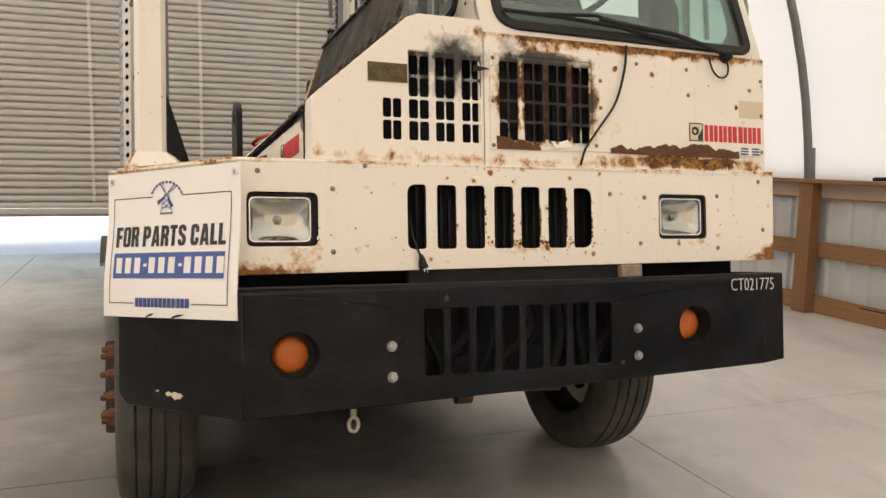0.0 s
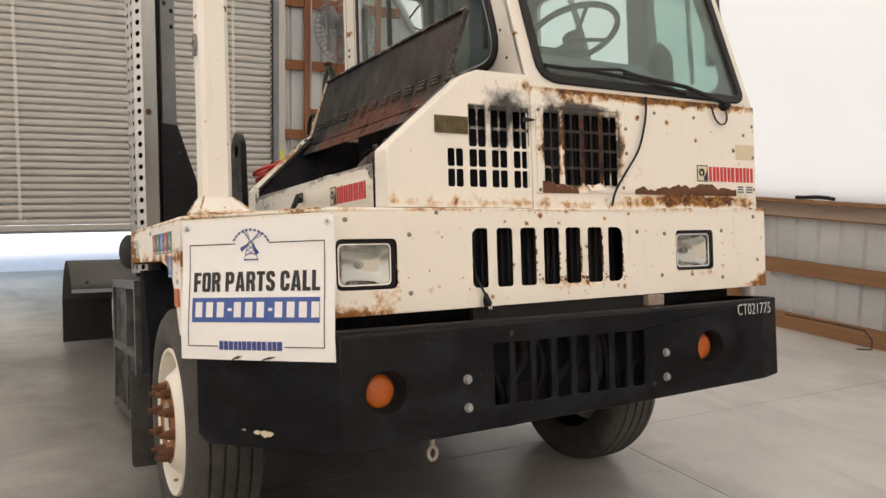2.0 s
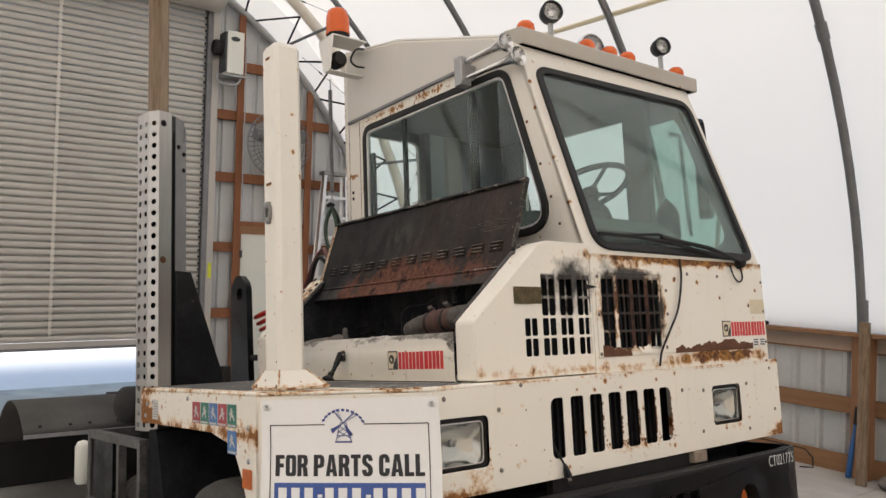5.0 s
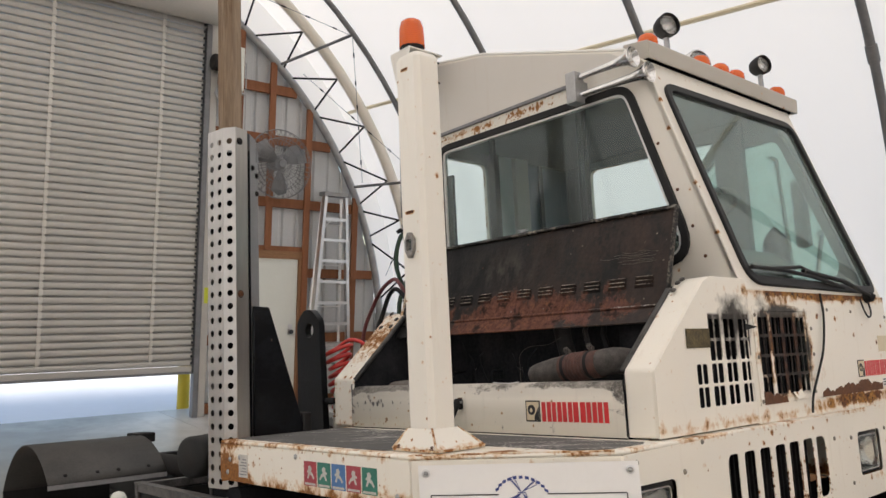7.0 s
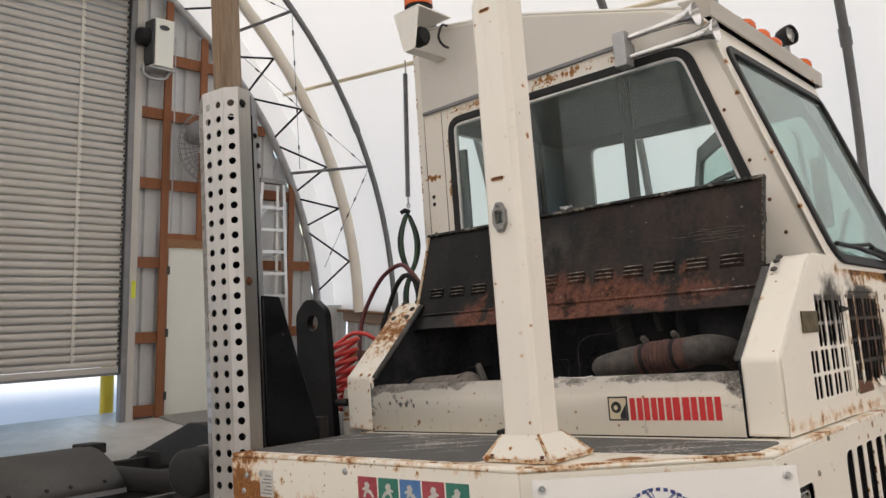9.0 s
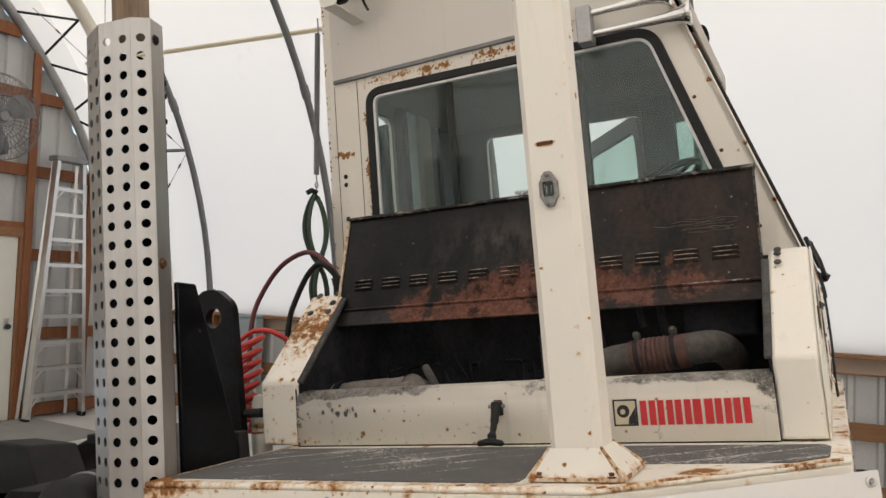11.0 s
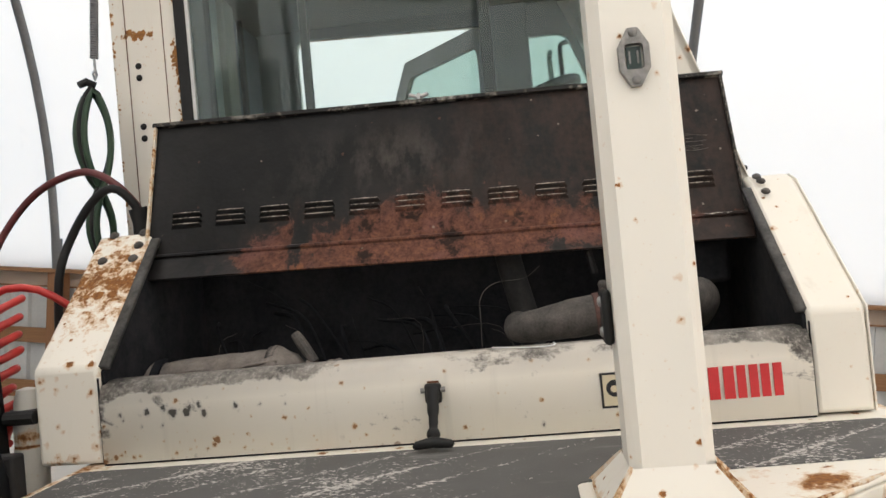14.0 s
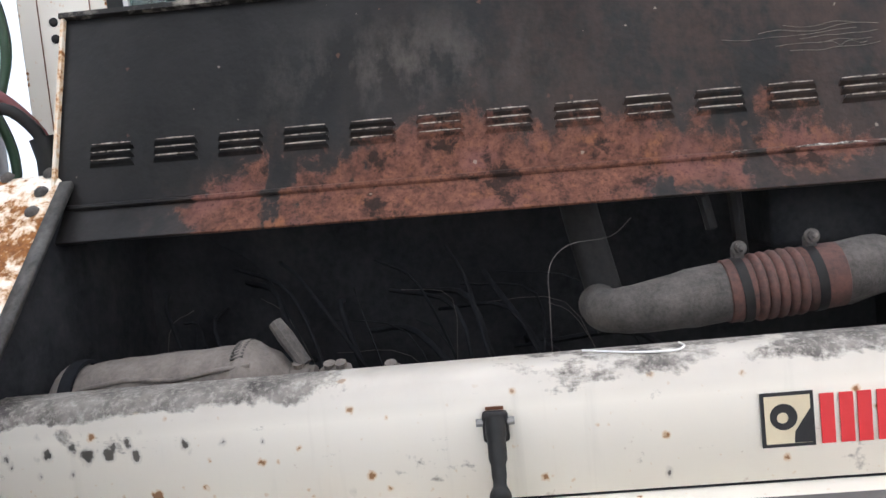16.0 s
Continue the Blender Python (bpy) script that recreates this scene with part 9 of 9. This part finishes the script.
hb = handle("bat", (4.43, 1.36, 0.02), (4.53, 1.345, 0.60), 0.013, blue_plastic, "blue bat leaning against a wall stud", "bat")
part("barrel", tube(bmesh.new(), [Vector((4.43, 1.36, 0.02)).lerp(Vector((4.53, 1.345, 0.60)), k) for k in (0.0, 0.03, 0.35, 0.6)], [0.016, 0.024, 0.023, 0.014], 14), blue_plastic, hb, smooth=60)
pl = thing("leaning_board", (4.36, 1.22, 0.0), "long dark board leaning against the side wall", "board")
pb2 = bmesh.new()
vs = [pb2.verts.new(q) for q in ((4.34, 1.18, 0.0), (4.34, 1.26, 0.0), (4.375, 1.26, 0.0), (4.375, 1.18, 0.0), (4.48, 1.24, 1.33), (4.48, 1.32, 1.33), (4.515, 1.32, 1.33), (4.515, 1.24, 1.33))]
for f in ((3, 2, 1, 0), (4, 5, 6, 7), (0, 1, 5, 4), (1, 2, 6, 5), (2, 3, 7, 6), (3, 0, 4, 7)):
    pb2.faces.new([vs[i] for i in f])
part("plank", pb2, old_pole, pl, smooth=0, bevel=0.004)
for k, (x, y, s) in enumerate(((4.42, 1.02, 0.09), (4.45, 0.86, 0.11), (4.38, 0.72, 0.08))):
    st = bmesh.new()
    bmesh.ops.create_icosphere(st, subdivisions=3, radius=s)
    for v in st.verts:
        v.co = Vector((v.co.x * 1.2, v.co.y, max(-0.05, v.co.z * 0.7))) * (1 + 0.25 * noise.noise(v.co * 9 + Vector((k * 5, 0, 0))))
    bmesh.ops.translate(st, verts=st.verts, vec=(x, y, 0.055))
    lowest = min(v.co.z for v in st.verts)
    bmesh.ops.translate(st, verts=st.verts, vec=(0, 0, 0.001 - lowest))
    solo("stone", st, clay, (x, y, 0), "rough grey-brown lump on the floor by the wall", "stone", "stones by the wall", smooth=50)
solo("black_strap", tube(bmesh.new(), [(4.60, 2.60, PONY + 0.018), (4.57, 2.5, PONY + 0.02), (4.60, 2.38, PONY + 0.03), (4.63, 2.30, PONY + 0.025), (4.60, 2.22, PONY + 0.018)], 0.017, 8), rubber, (4.6, 2.4, PONY), "black strap lying on the wall's top plate", "strap", smooth=60)
solo("wall_cable", tube(bmesh.new(), [(4.56, 2.6, 0.155), (4.55, 2.1, 0.165), (4.545, 1.80, 0.16), (4.53, 1.72, 0.10), (4.52, 1.71, 0.02), (4.50, 1.77, 0.012), (4.46, 1.80, 0.012)], 0.006, 6), rubber, (4.55, 1.9, 0.0), "thin black cable along the bottom rail", "cable", smooth=60)
handle("tool_handle", (4.33, -0.445, 0.02), (4.50, -0.290, 1.42), 0.014, black_steel, "black long-handled tool leaning on the wall", "tool", "long-handled tools")
handle("tool_handle", (4.35, -0.450, 0.02), (4.50, -0.363, 1.51), 0.014, red_tool, "red long-handled tool leaning on the wall", "tool", "long-handled tools")
handle("tool_handle", (4.36, -0.560, 0.02), (4.50, -0.431, 1.262), 0.019, red_tool, "thick red long-handled tool leaning on the wall", "tool", "long-handled tools")
handle("tool_handle", (4.38, -0.730, 0.02), (4.50, -0.654, 1.335), 0.013, grey_steel, "thin grey rod leaning on the wall", "tool", "long-handled tools")
handle("tool_handle", (4.33, -1.760, 0.02), (4.50, -1.480, 1.52), 0.014, red_tool, "red long-handled tool leaning on the wall", "tool", "long-handled tools")
handle("tool_handle", (4.35, -1.690, 0.02), (4.50, -1.545, 1.52), 0.013, black_steel, "black long-handled tool leaning on the wall", "tool", "long-handled tools")
ash = plain("varnished_ash_handle", (0.30, 0.13, 0.05), (0.42, 0.20, 0.085), 0.5, scale=20, stretch=(1, 1, 0.1))
handle("tool_handle", (4.37, -0.885, 0.02), (4.50, -0.821, 1.336), 0.014, ash, "orange-brown wooden tool handle leaning on the wall", "tool", "long-handled tools", grip=False)
handle("tool_handle", (4.35, -1.010, 0.02), (4.50, -0.858, 1.480), 0.012, grey_steel, "thin grey metal pole leaning on the wall", "tool", "long-handled tools")
handle("tool_handle", (4.36, -1.020, 0.02), (4.50, -0.907, 1.413), 0.014, ash, "orange-brown wooden tool handle leaning on the wall", "tool", "long-handled tools", grip=False)
for y, zt in ((-1.352, 1.16), (-1.318, 1.04)):
    sh = handle("shovel", (4.40, y - 0.01, 0.30), (4.50, y, zt - 0.11), 0.014, black_steel, "black shovel with a D-shaped grip against the wall", "shovel", "shovels by the wall", grip=False)
    part("grip", tube(bmesh.new(), curve([(4.50, y, zt - 0.11), (4.50, y - 0.045, zt - 0.06), (4.50, y - 0.05, zt - 0.01), (4.50, y, zt), (4.50, y + 0.05, zt - 0.01), (4.50, y + 0.045, zt - 0.06), (4.50, y, zt - 0.11)]), 0.012, 8), rubber, sh, smooth=60)
    bl_ = slab(rounded([(y - 0.10, 0.32), (y - 0.10, 0.12), (y - 0.01, 0.008), (y + 0.08, 0.12), (y + 0.08, 0.32)], 0.03), [], "yz", 4.385, 4.389)
    part("blade", bl_, black_steel, sh, bevel=0.001)


def tool_case(y0, y1):
    """A small rounded case with a bail, lying on the top plate from y0 to y1."""
    yc = (y0 + y1) / 2
    tc = thing("red_tool_case", (4.58, yc, PONY), "small red rounded tool case on the wall's top plate", "case", "red tool cases")
    part("body", slab(rounded([(y0, PONY + 0.001), (y1, PONY + 0.001), (y1 - 0.012, PONY + 0.050), (yc, PONY + 0.075), (y0 + 0.015, PONY + 0.062)], 0.025), [], "yz", 4.53, 4.64), red_tool, tc, bevel=0.015)
    part("handle", tube(bmesh.new(), curve([(4.585, yc - 0.045, PONY + 0.062), (4.585, yc - 0.03, PONY + 0.095), (4.585, yc + 0.02, PONY + 0.095), (4.585, yc + 0.04, PONY + 0.066)]), 0.008, 8), red_tool, tc, smooth=60)


tool_case(-0.810, -0.640)
tool_case(-1.110, -0.920)
solo("black_tool", slab(rounded([(-0.45, PONY + 0.001), (-0.28, PONY + 0.001), (-0.28, PONY + 0.045), (-0.36, PONY + 0.05), (-0.45, PONY + 0.07)], 0.012), [], "yz", 4.545, 4.60), black_steel, (4.57, -0.36, PONY), "black hand tool on the wall's top plate", "tool", bevel=0.006)
solo("pale_scoop", tube(bmesh.new(), curve([(4.56, -0.47, PONY + 0.045), (4.56, -0.52, PONY + 0.065), (4.56, -0.575, PONY + 0.055), (4.56, -0.60, PONY + 0.018)]), [0.018] * 13, 8), cream, (4.56, -0.53, PONY), "curved pale handle lying on the wall's top plate", "handle", smooth=60)
jb = thing("grey_cabinet", (4.55, 6.6, 0), "pale blue-grey metal box by the side wall", "box")
part("body", boxed(4.42, 4.56, 6.35, 6.75, 0.45, 1.20), plain("blue_grey_paint", (0.28, 0.33, 0.36), (0.34, 0.39, 0.42), 0.5, scale=4), jb, bevel=0.008)
part("lid", boxed(4.40, 4.57, 6.33, 6.77, 1.201, 1.24), bpy.data.materials["blue_grey_paint"], jb, bevel=0.008)
part("leg", boxed(4.46, 4.54, 6.5, 6.6, 0.0, 0.45), galvanised, jb)
